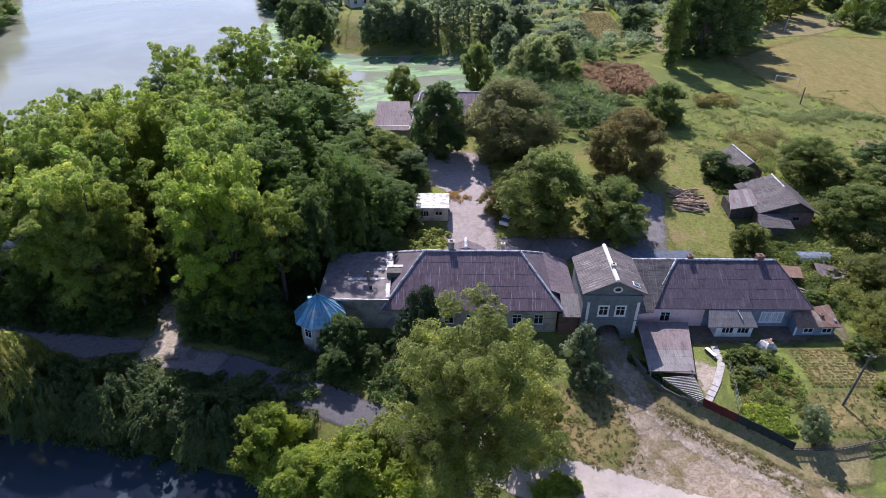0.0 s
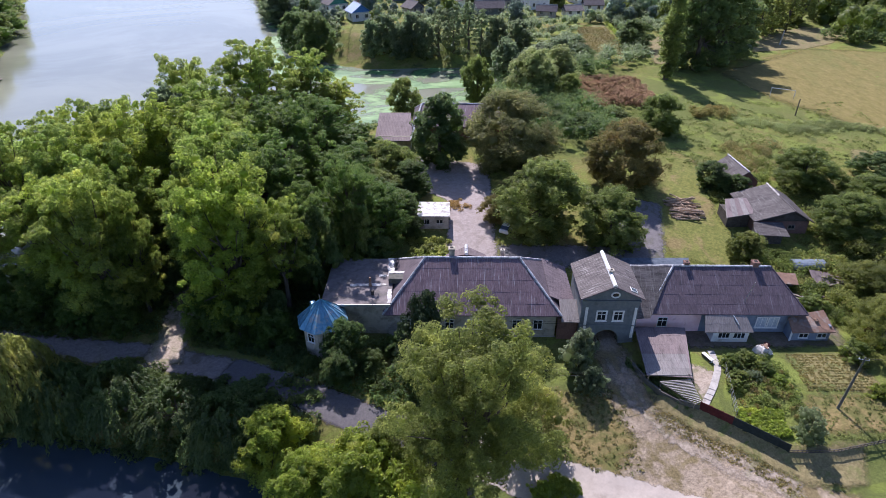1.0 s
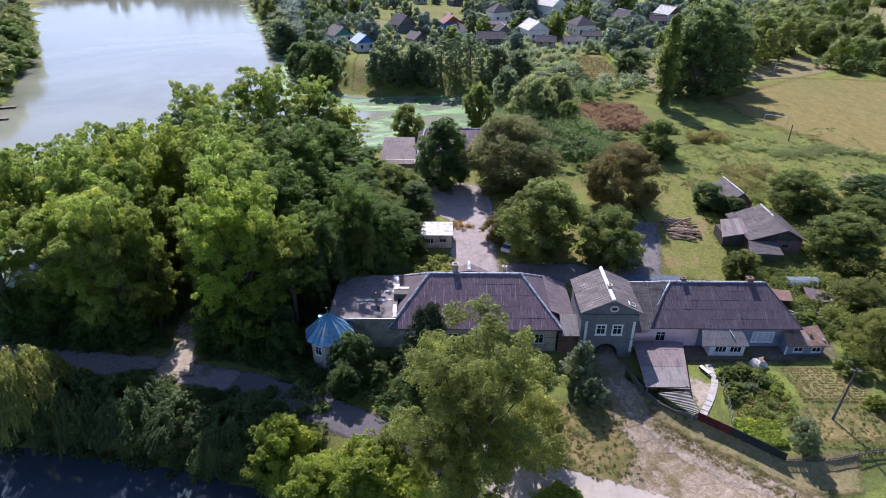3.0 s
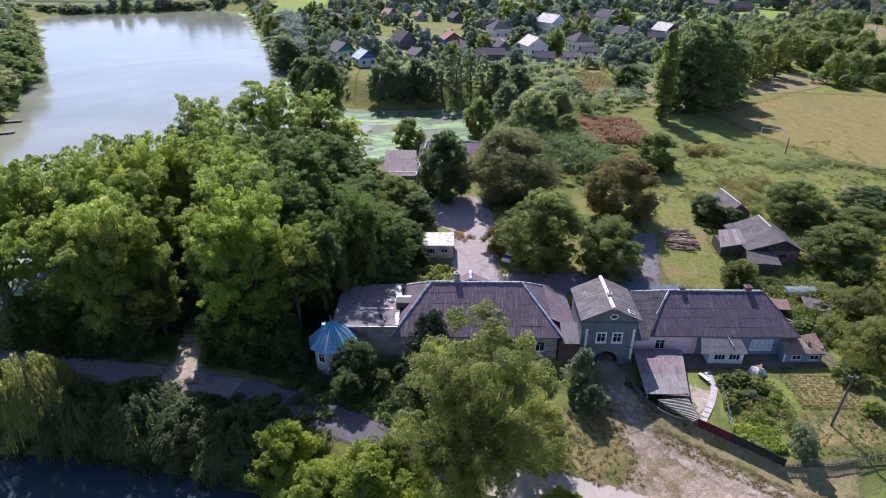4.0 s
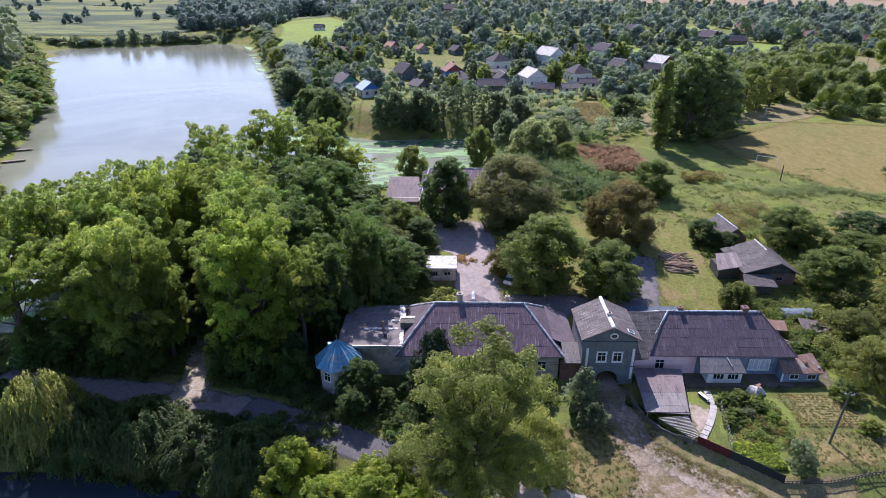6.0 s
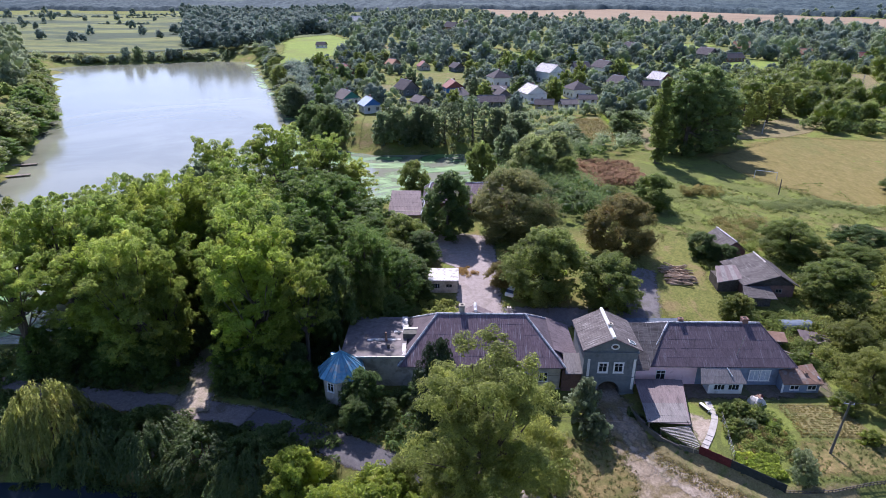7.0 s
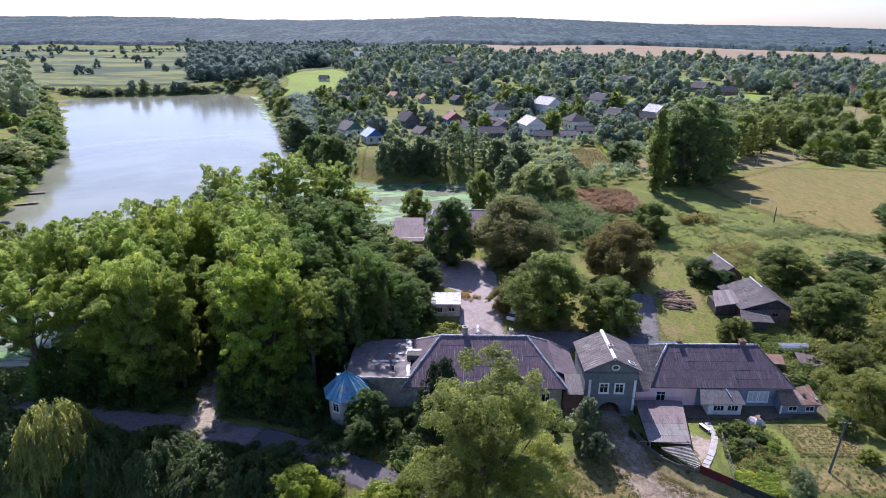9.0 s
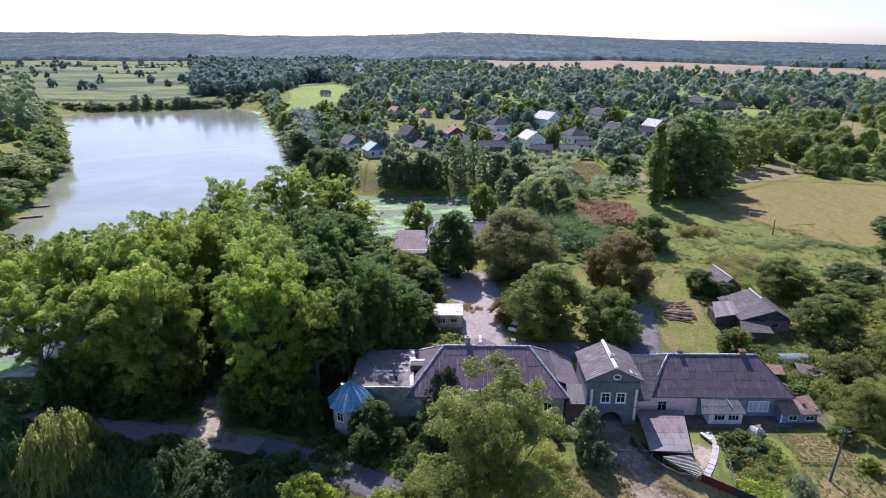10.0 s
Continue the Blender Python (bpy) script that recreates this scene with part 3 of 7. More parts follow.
def crowns(name, spots, lobes, per, size, leaf, label, category, seed=5, tall=1.3, core=.66):
    """Trees past counting: spots (x, y, crown radius); every crown is a dome of leafy lobes over a short trunkless foot."""
    rng = np.random.default_rng(seed)
    c = np.array([q[:3] for q in spots], float)
    n = len(c)
    r = c[:, 2]
    high = r * rng.uniform(tall * .75, tall * 1.3, n)
    z0 = terrain(c[:, 0], c[:, 1])
    turn = rng.uniform(0, 6.283, (n, 1)) + np.arange(lobes)[None] * 2.4
    u = (np.arange(lobes)[None] + rng.uniform(.1, .9, (n, lobes))) / lobes
    reach = np.sqrt(1 - u ** 2) * rng.uniform(.35, .62, (n, lobes)) * r[:, None]
    lr = r[:, None] * rng.uniform(.4, .6, (n, lobes))
    at = np.stack([c[:, :1] + reach * np.cos(turn), c[:, 1:2] + reach * np.sin(turn), z0[:, None] + lr * .5 + u * (high[:, None] * 1.25 - lr * .8)], 2).reshape(-1, 3)
    lr = lr.ravel()
    p, o = clumped(rng, np.concatenate([at, lr[:, None]], 1), per, .9)
    o = o * .4 + np.repeat((at - np.repeat(np.stack([c[:, 0], c[:, 1], z0 + high * .4], 1), lobes, 0)) / np.repeat(r, lobes)[:, None], per, 0) * .75
    inner = hearts(rng, at, lr * core)
    return tagged(new(name, leaf_mesh(name, p, o, size, LEAF[leaf], rng, 0, .7, .4, inner)), label, category, "", "stuff")


# ---- ground and water ----
def spread(near, step, far, grow):
    """Grid lines: even steps over the near stretch, ever wider ones out to far."""
    a, b = near
    mid = list(np.arange(a, b + step / 2, step))
    for lim, sign in ((far[1], 1), (far[0], -1)):
        s, v, side = step, mid[-1] if sign > 0 else mid[0], []
        while (v - lim) * sign < 0:
            s *= grow
            v += sign * s
            side.append(v)
        mid = mid + side if sign > 0 else side[::-1] + mid
    return np.array(mid)


gx, gy = spread((-100, 60), 1.25, (-4200, 4200), 1.13), spread((-75, 110), 1.25, (-600, 4400), 1.07)
X, Y = np.meshgrid(gx, gy)
Z = terrain(X, Y)
nx = len(gx)
quads = [(j * nx + i, j * nx + i + 1, (j + 1) * nx + i + 1, (j + 1) * nx + i) for j in range(len(gy) - 1) for i in range(nx - 1)]
ground = part("ground", (np.stack([X, Y, Z], 2).reshape(-1, 3).tolist(), [], quads), MEADOW, None, "", True)
tagged(ground, "rough green meadow ground with dry patches rolling to hills", "ground", "", "structure")


def sheet(name, outline, mat, label, category, step=.6, lift=.05, margin=1.6, base=terrain):
    """A thin cover laid on the ground inside an outline, fraying at its edge."""
    ox, oy = [p[0] for p in outline], [p[1] for p in outline]
    xs = np.arange(min(ox) - margin, max(ox) + margin + step, step)
    ys = np.arange(min(oy) - margin, max(oy) + margin + step, step)
    A, B = np.meshgrid(xs, ys)
    d = inside_by(outline, A, B)
    zz = base(A, B) + lift
    keep = d > -margin
    n = len(xs)
    idx = -np.ones(A.size, int)
    cells = [(j * n + i, j * n + i + 1, (j + 1) * n + i + 1, (j + 1) * n + i) for j in range(len(ys) - 1) for i in range(n - 1)
             if keep[j, i] and keep[j, i + 1] and keep[j + 1, i] and keep[j + 1, i + 1]]
    used = np.unique(np.array(cells).ravel())
    idx[used] = np.arange(len(used))
    verts = np.stack([A.ravel(), B.ravel(), zz.ravel()], 1)[used]
    ob = part(name, (verts.tolist(), [], [tuple(int(idx[k]) for k in c) for c in cells]), mat, None, "", True)
    at = ob.data.attributes.new("inset", "FLOAT", "POINT")
    at.data.foreach_set("value", d.ravel()[used].astype(np.float32))
    return tagged(ob, label, category, "", "structure")


def band(points, half):
    """The outline of a band of that half width along a line of points."""
    left, right = [], []
    for i, p in enumerate(points):
        d = (Vector(points[min(i + 1, len(points) - 1)]) - Vector(points[max(i - 1, 0)])).normalized()
        w = half[i] if isinstance(half, (list, tuple)) else half
        left.append((p[0] - d.y * w, p[1] + d.x * w))
        right.append((p[0] + d.y * w, p[1] - d.x * w))
    return left + right[::-1]


def flat(z):
    return lambda x, y: np.full(np.shape(x), z)


def water(name, outline, z, mat, label):
    bm = bmesh.new()
    bm.faces.new([bm.verts.new((x, y, z)) for x, y in outline])
    return tagged(part(name, bm, mat), label, "water", "", "structure")


water("water", [(-330, 8), (10, 8), (10, 170), (-60, 240), (-150, 480), (-330, 480)], LAKE_Z, WATER, "wide calm lake reflecting the pale sky")
water("water", [(-160, -95), (-22, -95), (-22, -11), (-160, -11)], POND_Z, POND_WATER, "dark still pond under overhanging willows")
sheet("algae", [(-92, 195), (-74, 146), (-56, 141), (-47, 137), (-8, 139), (-2, 128), (-10, 99), (-38, 85), (-60, 72), (-66, 108), (-82, 150)], ALGAE, "pale green algae scum floating on the inlet", "algae", 1.5, .012, 6, flat(LAKE_Z))
sheet("algae", [(-182, 436), (-134, 305), (-113, 258), (-97, 217), (-80, 176), (-85, 176), (-102, 218), (-118, 260), (-138, 305), (-187, 434)], ALGAE, "strip of green algae along the lake shore", "algae", 2, .016, 3, flat(LAKE_Z))
sheet("algae", [(-106, 34), (-86, 16), (-100, 11), (-122, 16)], ALGAE, "green algae along the near shore of the lake", "algae", 1.5, .016, 4, flat(LAKE_Z))

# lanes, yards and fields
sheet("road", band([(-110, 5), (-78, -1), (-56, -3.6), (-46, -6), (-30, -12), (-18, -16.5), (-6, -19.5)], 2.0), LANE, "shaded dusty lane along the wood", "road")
sheet("road", band([(-47, -5.6), (-38, -8.8), (-30, -12), (-22, -15), (-14, -17.5)], 2.1), SHADE_ASPHALT, "old asphalt of the lane, darkened in colour for the shade on it", "road", .6, .07)
sheet("road", band([(-16, -16), (-7, -20), (1, -22.5), (12, -27), (30, -38)], [2.5, 3.2, 3.5, 4, 5]), ASPHALT, "pale worn asphalt road with crumbling edge", "road", .6, .09)
sheet("road", [(2, -12), (5.5, -10.5), (10, -14), (17, -19.5), (24, -22), (40, -30), (30, -40), (8, -26), (-1, -20.5), (-.5, -17)], TRACK, "wide pale dirt track in front of the gate", "road")
sheet("road", band([(2.0, 9), (2.0, 0), (2.5, -6), (4.0, -11), (5, -13)], [1.6, 1.7, 2.2, 2.9, 2.4]), TRACK, "rutted dusty drive through the gate arch", "road", .5, .07)
sheet("ground_cover", [(-10, -9), (-1, -7.5), (1.5, -10), (3, -14), (-1, -19), (-9, -16)], DRY_GRASS, "short dry grass verge beside the gate", "grass", .6, .06)
sheet("ground_cover", [(5, -8), (6.5, -11), (13, -16.2), (19, -20.5), (25, -20.5), (27, -16), (18, -16.6), (13, -13), (9, -9.8)], BANK, "dry brown grass strip outside the fence", "grass", .6, .2)
sheet("yard", [(-19, 15), (-11.5, 14), (-11.5, 48), (-19, 50), (-26, 52), (-26, 40), (-19.5, 34)], YARD_DIRT, "pale bare courtyard of trodden earth", "yard", .7)
sheet("yard", [(-11, 16), (14, 15), (18, 33), (12, 36), (8, 21), (-11, 21)], ALLEY, "earth yard behind the gatehouse, darkened in colour for shade", "yard", .7, .07)
sheet("ground_cover", [(16, 18), (28, 15), (27, 30), (30, 52), (18, 62), (16, 40)], YARD_GRASS, "trodden grass yard beside the sheds", "grass", .8, .06)
sheet("field", [(57, 109), (76, 123), (94, 136), (125, 130), (150, 100), (110, 66), (76, 64), (62, 86)], PITCH, "yellowed mown sports field", "field", 1.5, .08, 5)
sheet("ground_cover", [(21.5, -14.5), (24, -9.4), (37, -9.8), (40, -14)], DRY_GRASS, "yellowing grass in the fallow garden", "grass", .6, .05)
sheet("garden_plot", [(24, -2.5), (33, -2), (33.5, -9), (25.5, -8)], TILLED, "vegetable plot of dug soil with drying stems", "garden", .5, .06)
sheet("yard", [(12.6, -1.2), (21, -1), (33, -.6), (34, 3), (12.4, 3)], YARD_EARTH, "trodden earth before the dwelling, its shade painted into the colour", "yard", .5, .05)
for d in (-.85, .85):
    sheet("road", band([(2.2 + d, -3), (2.7 + d, -6.5), (4.2 + d * .9, -10.5), (7.4 + d * .7, -14.2 + d * .5), (12 + d * .5, -18 + d * .8), (18, -21.5 + d)], [.28, .3, .32, .36, .4, .45]), DIRT, "pale wheel rut in the drive", "road", .4, .12, 1.2)
sheet("path", [(11.2, -4.1), (11.0, -7.6), (10.9, -11.0), (12.9, -8.6), (14.2, -5.8), (12.7, -4.8)], DIRT, "bare trodden earth beside the garden gate", "path", .4, .06, .8)
walk_way = tagged(new("path"), "pale concrete slab path to the garden gate", "path", "", "structure")
way = [(15.1, -1.8), (15.1, -3.5), (14.9, -5.0), (13.2, -8.1), (11.9, -9.9), (11.2, -10.9)]
lens = [math.dist(p, q) for p, q in zip(way, way[1:])]
marks = np.linspace(0, sum(lens), 12)
run = [0] + list(np.cumsum(lens))
stops = [(float(np.interp(d, run, [p[0] for p in way])), float(np.interp(d, run, [p[1] for p in way]))) for d in marks]
for i, (p, q) in enumerate(zip(stops, stops[1:])):
    p, q = Vector(p), Vector(q)
    o = part("slab", boxed(-.05, -.42, -.2, (q - p).length + .02, .42, .07 + .004 * (i % 2), bevel=.006), CONCRETE, walk_way)
    o.matrix_basis = Matrix.Translation((p.x, p.y, max(ground_z(*p), ground_z(*q)))) @ Matrix.Rotation(math.atan2(q.y - p.y, q.x - p.x) + .015 * (i % 3 - 1), 4, "Z")
sheet("field", [(-205, 478), (-400, 440), (-1250, 560), (-1500, 1300), (-160, 1250), (-120, 700)], WETLAND, "streaky wet meadow beyond the lake", "field", 22, .5, 30)
sheet("field", [(40, 990), (60, 1270), (430, 1210), (640, 900), (900, 720), (900, 420), (455, 615)], STUBBLE, "wide tan stubble field before the hills", "field", 25, .8, 25)


# ---- roofs and openings ----
def wave_cell(w, l, waves=4, lift=.024, amp=.02):
    """A corrugated sheet in its own frame: u across, v up the slope; its lower end lies on the sheet below."""
    bm = bmesh.new()
    n = waves * 2
    rows = []
    for v, z in ((0, lift), (l, .012)):
        rows.append([bm.verts.new((w * i / n, v, z + (amp if i % 2 else -amp * .2))) for i in range(n + 1)])
    for i in range(n):
        bm.faces.new((rows[0][i], rows[0][i + 1], rows[1][i + 1], rows[1][i]))
    low = [bm.verts.new((p.co.x, -.001, -.004)) for p in rows[0]]
    for i in range(n):
        bm.faces.new((low[i], low[i + 1], rows[0][i + 1], rows[0][i]))
    return bm


def sheets(parent, mat, origin, u, v, outline, w=1.12, l=1.65, name="roof_sheet", waves=4):
    """Covers one slope with overlapping corrugated sheets, cut at its hips. outline: convex, in metres along u and v."""
    u, v = Vector(u).normalized(), Vector(v).normalized()
    m = Matrix.Translation(origin) @ Matrix((u, v, u.cross(v))).transposed().to_4x4()
    shared = None
    umin, umax = min(p[0] for p in outline), max(p[0] for p in outline)
    vmax = max(p[1] for p in outline)
    cols, rows = math.ceil((umax - umin) / w - .05), math.ceil(vmax / l - .05)
    cw, cl = (umax - umin) / cols, vmax / rows
    edges = list(zip(outline, outline[1:] + outline[:1]))

    def inner(p):
        return min(((b[0] - a[0]) * (p[1] - a[1]) - (b[1] - a[1]) * (p[0] - a[0])) / math.hypot(b[0] - a[0], b[1] - a[1]) for a, b in edges)

    rnd = random.Random(len(outline) + int(umax * 100))
    for j in range(rows):
        for i in range(cols):
            c = [(umin + cw * (i + a), cl * (j + b)) for a, b in ((0, 0), (1, 0), (1, 1), (0, 1))]
            ds = [inner(p) for p in c]
            if max(ds) < .02 and inner((sum(p[0] for p in c) / 4, sum(p[1] for p in c) / 4)) < 0:
                continue
            at = m @ Matrix.Translation((c[0][0], c[0][1], rnd.uniform(0, .012)))
            if min(ds) > -.01:
                if shared is None:
                    bm = wave_cell(cw * 1.01, cl * 1.04, waves)
                    shared = bpy.data.meshes.new(name)
                    bm.to_mesh(shared)
                    bm.free()
                    shared.materials.append(mat)
                me = shared
            else:
                bm = wave_cell(cw * 1.01, cl * 1.04, waves)
                for a, b in edges:
                    no = Vector((b[1] - a[1], -(b[0] - a[0]), 0)).normalized()
                    bmesh.ops.bisect_plane(bm, geom=bm.verts[:] + bm.edges[:] + bm.faces[:], plane_co=(a[0] - c[0][0] + no.x * .03, a[1] - c[0][1] + no.y * .03, 0), plane_no=no, clear_outer=True)
                if not bm.faces:
                    bm.free()
                    continue
                me = bpy.data.meshes.new(name)
                bm.to_mesh(me)
                bm.free()
                me.materials.append(mat)
            o = new(name, me)
            o.parent = parent
            o.matrix_parent_inverse = parent.matrix_world.inverted()
            o.matrix_basis = at


def ridge(parent, a, b, mat=None, r=.16, name="ridge_cap"):
    bm = bmesh.new()
    a, b = Vector(a), Vector(b)
    n = max(2, int((b - a).length / 1.3))
    tube(bm, [a.lerp(b, i / n) + Vector((0, 0, .02 * (i % 2))) for i in range(n + 1)], [r * (1 + .07 * (i % 2)) for i in range(n + 1)], 8)
    return part(name, bm, mat or RIDGE, parent)


def window(parent, m, w, h, frame_mat=None, bars=1, cross=True, depth=.08, sill=True, t=.07, glass=None):
    """A framed window in the plane of m (x along the wall, z up, -y outwards), its lower left corner at the origin."""
    fm = frame_mat or WHITE
    root = new("window")
    root.parent = parent
    root.matrix_world = m
    bm = bmesh.new()
    for b in ((-t, -.05, -t, w + t, depth, 0), (-t, -.05, h, w + t, depth, h + t), (-t, -.05, 0, 0, depth, h), (w, -.05, 0, w + t, depth, h)):
        box(bm, *b)
    for i in range(1, bars + 1):
        x = w * i / (bars + 1)
        box(bm, x - .035, -.026, 0, x + .035, depth, h)
    if cross:
        box(bm, 0, -.022, h * .68 - .03, w, depth, h * .68 + .03)
    f = part("window_frame", bm, fm, root)
    for i in range(bars + 1):
        part("pane", boxed(w * i / (bars + 1) + .02, -.014, .01, w * (i + 1) / (bars + 1) - .02, .004, h - .01), glass or GLASS, root)
    if sill:
        part("sill", boxed(-t - .05, -.12, -t - .06, w + t + .05, .02, -t), fm, root)
    return root


def chimney(parent, x, y, z0, z1, s=.5, mat=None, cap=True):
    bm = boxed(x - s / 2, y - s / 2, z0, x + s / 2, y + s / 2, z1, bevel=.02)
    box(bm, x - s / 2 - .07, y - s / 2 - .07, z1 - .22, x + s / 2 + .07, y + s / 2 + .07, z1 - .05)
    ch = part("chimney", bm, mat or BRICK, parent)
    if cap:
        part("flue", boxed(x - s * .28, y - s * .28, z1 - .1, x + s * .28, y + s * .28, z1 + .02), DARK, ch)
    return ch


def hip_roof(parent, x0, x1, y0, y1, ze, rx0, rx1, zr, mat_front, mat_side, ry=None, thick=.12, east_cap=None):
    """A hipped roof on eaves x0..x1, y0..y1 at ze, with its ridge from rx0 to rx1 at zr."""
    ry = (y0 + y1) / 2 if ry is None else ry
    a, b, c, d, e, f = (x0, y0, ze), (x1, y0, ze), (x1, y1, ze), (x0, y1, ze), (rx0, ry, zr), (rx1, ry, zr)
    bm = bmesh.new()
    v = [bm.verts.new(p) for p in (a, b, c, d, e, f)]
    lo = [bm.verts.new((p[0], p[1], p[2] - thick)) for p in (a, b, c, d)]
    for q in ((0, 1, 5, 4), (1, 2, 5), (2, 3, 4, 5), (3, 0, 4)):
        bm.faces.new([v[i] for i in q])
    bm.faces.new(lo[::-1])
    for i in range(4):
        bm.faces.new((v[(i + 1) % 4], v[i], lo[i], lo[(i + 1) % 4]))
    r = part("roof", bm, mat_front, parent)
    r.matrix_parent_inverse = parent.matrix_world.inverted()
    h = zr - ze
    for o, u, up, ln, c0, c1, mt in ((a, (1, 0, 0), (0, ry - y0, h), x1 - x0, rx0 - x0, rx1 - x0, mat_front), (c, (-1, 0, 0), (0, -(y1 - ry), h), x1 - x0, x1 - rx1, x1 - rx0, mat_front),
                                     (b, (0, 1, 0), (-(x1 - rx1), 0, h), y1 - y0, ry - y0, ry - y0, mat_side), (d, (0, -1, 0), (rx0 - x0, 0, h), y1 - y0, y1 - ry, y1 - ry, mat_side)):
        sl = Vector(up).length
        out = [(0, 0), (ln, 0), (c1, sl), (c0, sl)] if c1 - c0 > .01 else [(0, 0), (ln, 0), (c0, sl)]
        sheets(r, mt, o, u, up, out)
    for p, q in ((e, f), (a, e), (d, e), (b, f), (c, f)):
        rc = ridge(r, p, q, east_cap if p in (b, c) else None, .1 if east_cap and p in (b, c) else .16)
        rc.matrix_parent_inverse = parent.matrix_world.inverted()
    return r


def house_root(name, label, category="house"):
    return empty(name, Matrix(), label, category)


# ---- the long main building ----
main = house_root("main_building", "long low plastered building with a hipped slate roof", "building")
bm = bmesh.new()
wins = [(x - (-27.0), 1.9, x - (-27.0) + 1.1, 3.3) for x in (-25.2, -22.3, -19.4, -16.5, -13.5, -10.5, -7.7)]
pierced(bm, 22.2, 4.35, .5, wins, Matrix.Translation((-27.0, 1.0, .05)))
box(bm, -27.0, 12.8, .3, -4.8, 13.3, 4.4)
box(bm, -27.0, 1.5, .05, -26.5, 12.8, 4.4)
box(bm, -5.3, 1.5, .05, -4.8, 12.8, 4.4)
part("wall", bm, PLASTER, main)
part("plinth", boxed(-27.1, .92, -.3, -4.7, 1.0, .75), CONCRETE, main)
part("cornice", boxed(-27.1, .84, 4.1, -4.7, 1.0, 4.34), PLASTER, main)
for o in wins:
    window(main, Matrix.Translation((o[0] - 27.0, .97, 1.95)), 1.1, 1.4)
hip_roof(main, -27.6, -4.2, .43, 13.8, 4.47, -22.2, -9.4, 9.2, SLATE, SLATE_SIDE, 7.13)
chimney(main, -18.6, 7.9, 8.3, 10.3, .8, PLASTER)
chimney(main, -11.6, 8.6, 7.9, 9.6, .45, PLASTER)
# the cross gable towards the courtyard
bm = bmesh.new()
slab(bm, [(-16.6, 7.8, 9.3), (-16.6, 9.9, 9.3), (-19.4, 9.9, 7.9), (-19.4, 9.1, 7.9)][::-1], (0, 0, -.1))
slab(bm, [(-16.6, 7.8, 9.3), (-13.8, 9.1, 7.9), (-13.8, 9.9, 7.9), (-16.6, 9.9, 9.3)][::-1], (0, 0, -.1))
part("gable_roof", bm, SLATE_PALE, main)
ridge(main, (-16.6, 7.7, 9.36), (-16.6, 10.0, 9.36), RIDGE, .24)
bm = bmesh.new()
slab(bm, [(-19.2, 9.7, 7.8), (-14.0, 9.7, 7.8), (-16.6, 9.7, 9.1)], (0, .15, 0))
box(bm, -19.2, 9.7, 6.2, -14.0, 9.85, 7.8)
part("gable_wall", bm, PLASTER, main)

# ---- the gatehouse ----
gate = house_root("gatehouse", "two-storey grey gatehouse with arched passage and gabled slate roof", "gatehouse")
GATE_SLATE = surface("brownish_gate_slate", (.112, .096, .094), (.172, .15, .146), 2.5, (.08, .07, .068), .8, .48, .68, .85, 0, .5, .02, (.6, 3, 1), 0, .12, streak=(.36, .34, .33), streak_way=(.3, 4.5))
GX0, GX1, GY1, GZ = -1.95, 5.35, 7.2, 8.0
bm = bmesh.new()
AX0, AX1, ASP, ATOP = .15, 3.4, .95, 2.65
holes = [(AX0 - GX0, 0, AX1 - GX0, ATOP + .4), (0.05 - GX0, 4.52, 1.45 - GX0, 6.22), (2.2 - GX0, 4.52, 3.6 - GX0, 6.22)]
front = Matrix.Translation((GX0, 0, -.4))
pierced(bm, GX1 - GX0, GZ + .4, .5, holes, front)
back = Matrix.Translation((GX0, GY1 - .5, -.4))
pierced(bm, GX1 - GX0, GZ + .4, .5, [holes[0]], back)
for x in (GX0, GX1 - .5):
    box(bm, x, .5, -.4, x + .5, GY1 - .5, GZ)
box(bm, AX0 - .35, .5, -.4, AX0, GY1 - .5, 3)
box(bm, AX1, .5, -.4, AX1 + .35, GY1 - .5, 3)
for y in (0, GY1 - .5):
    cxa, ra, n = (AX0 + AX1) / 2, (AX1 - AX0) / 2, 14
    for i in range(n):
        a0, a1 = math.pi * i / n, math.pi * (i + 1) / n
        z0, z1 = ASP + (ATOP - ASP) * math.sin(a0), ASP + (ATOP - ASP) * math.sin(a1)
        xa, xb = cxa + ra * math.cos(a0), cxa + ra * math.cos(a1)
        q = [(xb, z1), (xa, z0), (xa, ATOP + .02), (xb, ATOP + .02)]
        slab(bm, [(p[0], y, p[1]) for p in q][::-1], (0, .5, 0))
# gable triangles, the front one left open for the round window
for y in (.02, GY1 - .48):
    slab(bm, [(GX0, y, GZ - .01), (GX1, y, GZ - .01), ((GX0 + GX1) / 2, y, 9.72)][::-1], (0, .45, 0))
part("wall", bm, PLASTER_GREY, gate)
part("passage_vault", boxed(AX0 - .3, .5, ATOP + .1, AX1 + .3, GY1 - .5, ATOP + .4), PLASTER_GREY, gate)
part("passage_lining", boxed(AX0 - .05, .7, -.4, AX0 + .02, GY1 - .6, 2.7), PLASTER, gate)
for x in (-1.42, 4.85):
    part("pilaster", boxed(x, -.1, 1.4, x + .34, .02, 6.3, bevel=.02), WHITE, gate)
for x0, x1 in ((GX0 - .1, AX0 - .02), (AX1 + .02, GX1 + .1)):
    part("plinth", boxed(x0, -.14, -.5, x1, 0, .85, bevel=.03), PLASTER_GREY, gate)
part("cornice", boxed(GX0 - .12, -.22, 7.25, GX1 + .12, 0, 7.5, bevel=.03), PLASTER_GREY, gate)
part("string_course", boxed(GX0 - .05, -.1, 3.35, GX1 + .05, 0, 3.55, bevel=.03), PLASTER_GREY, gate)
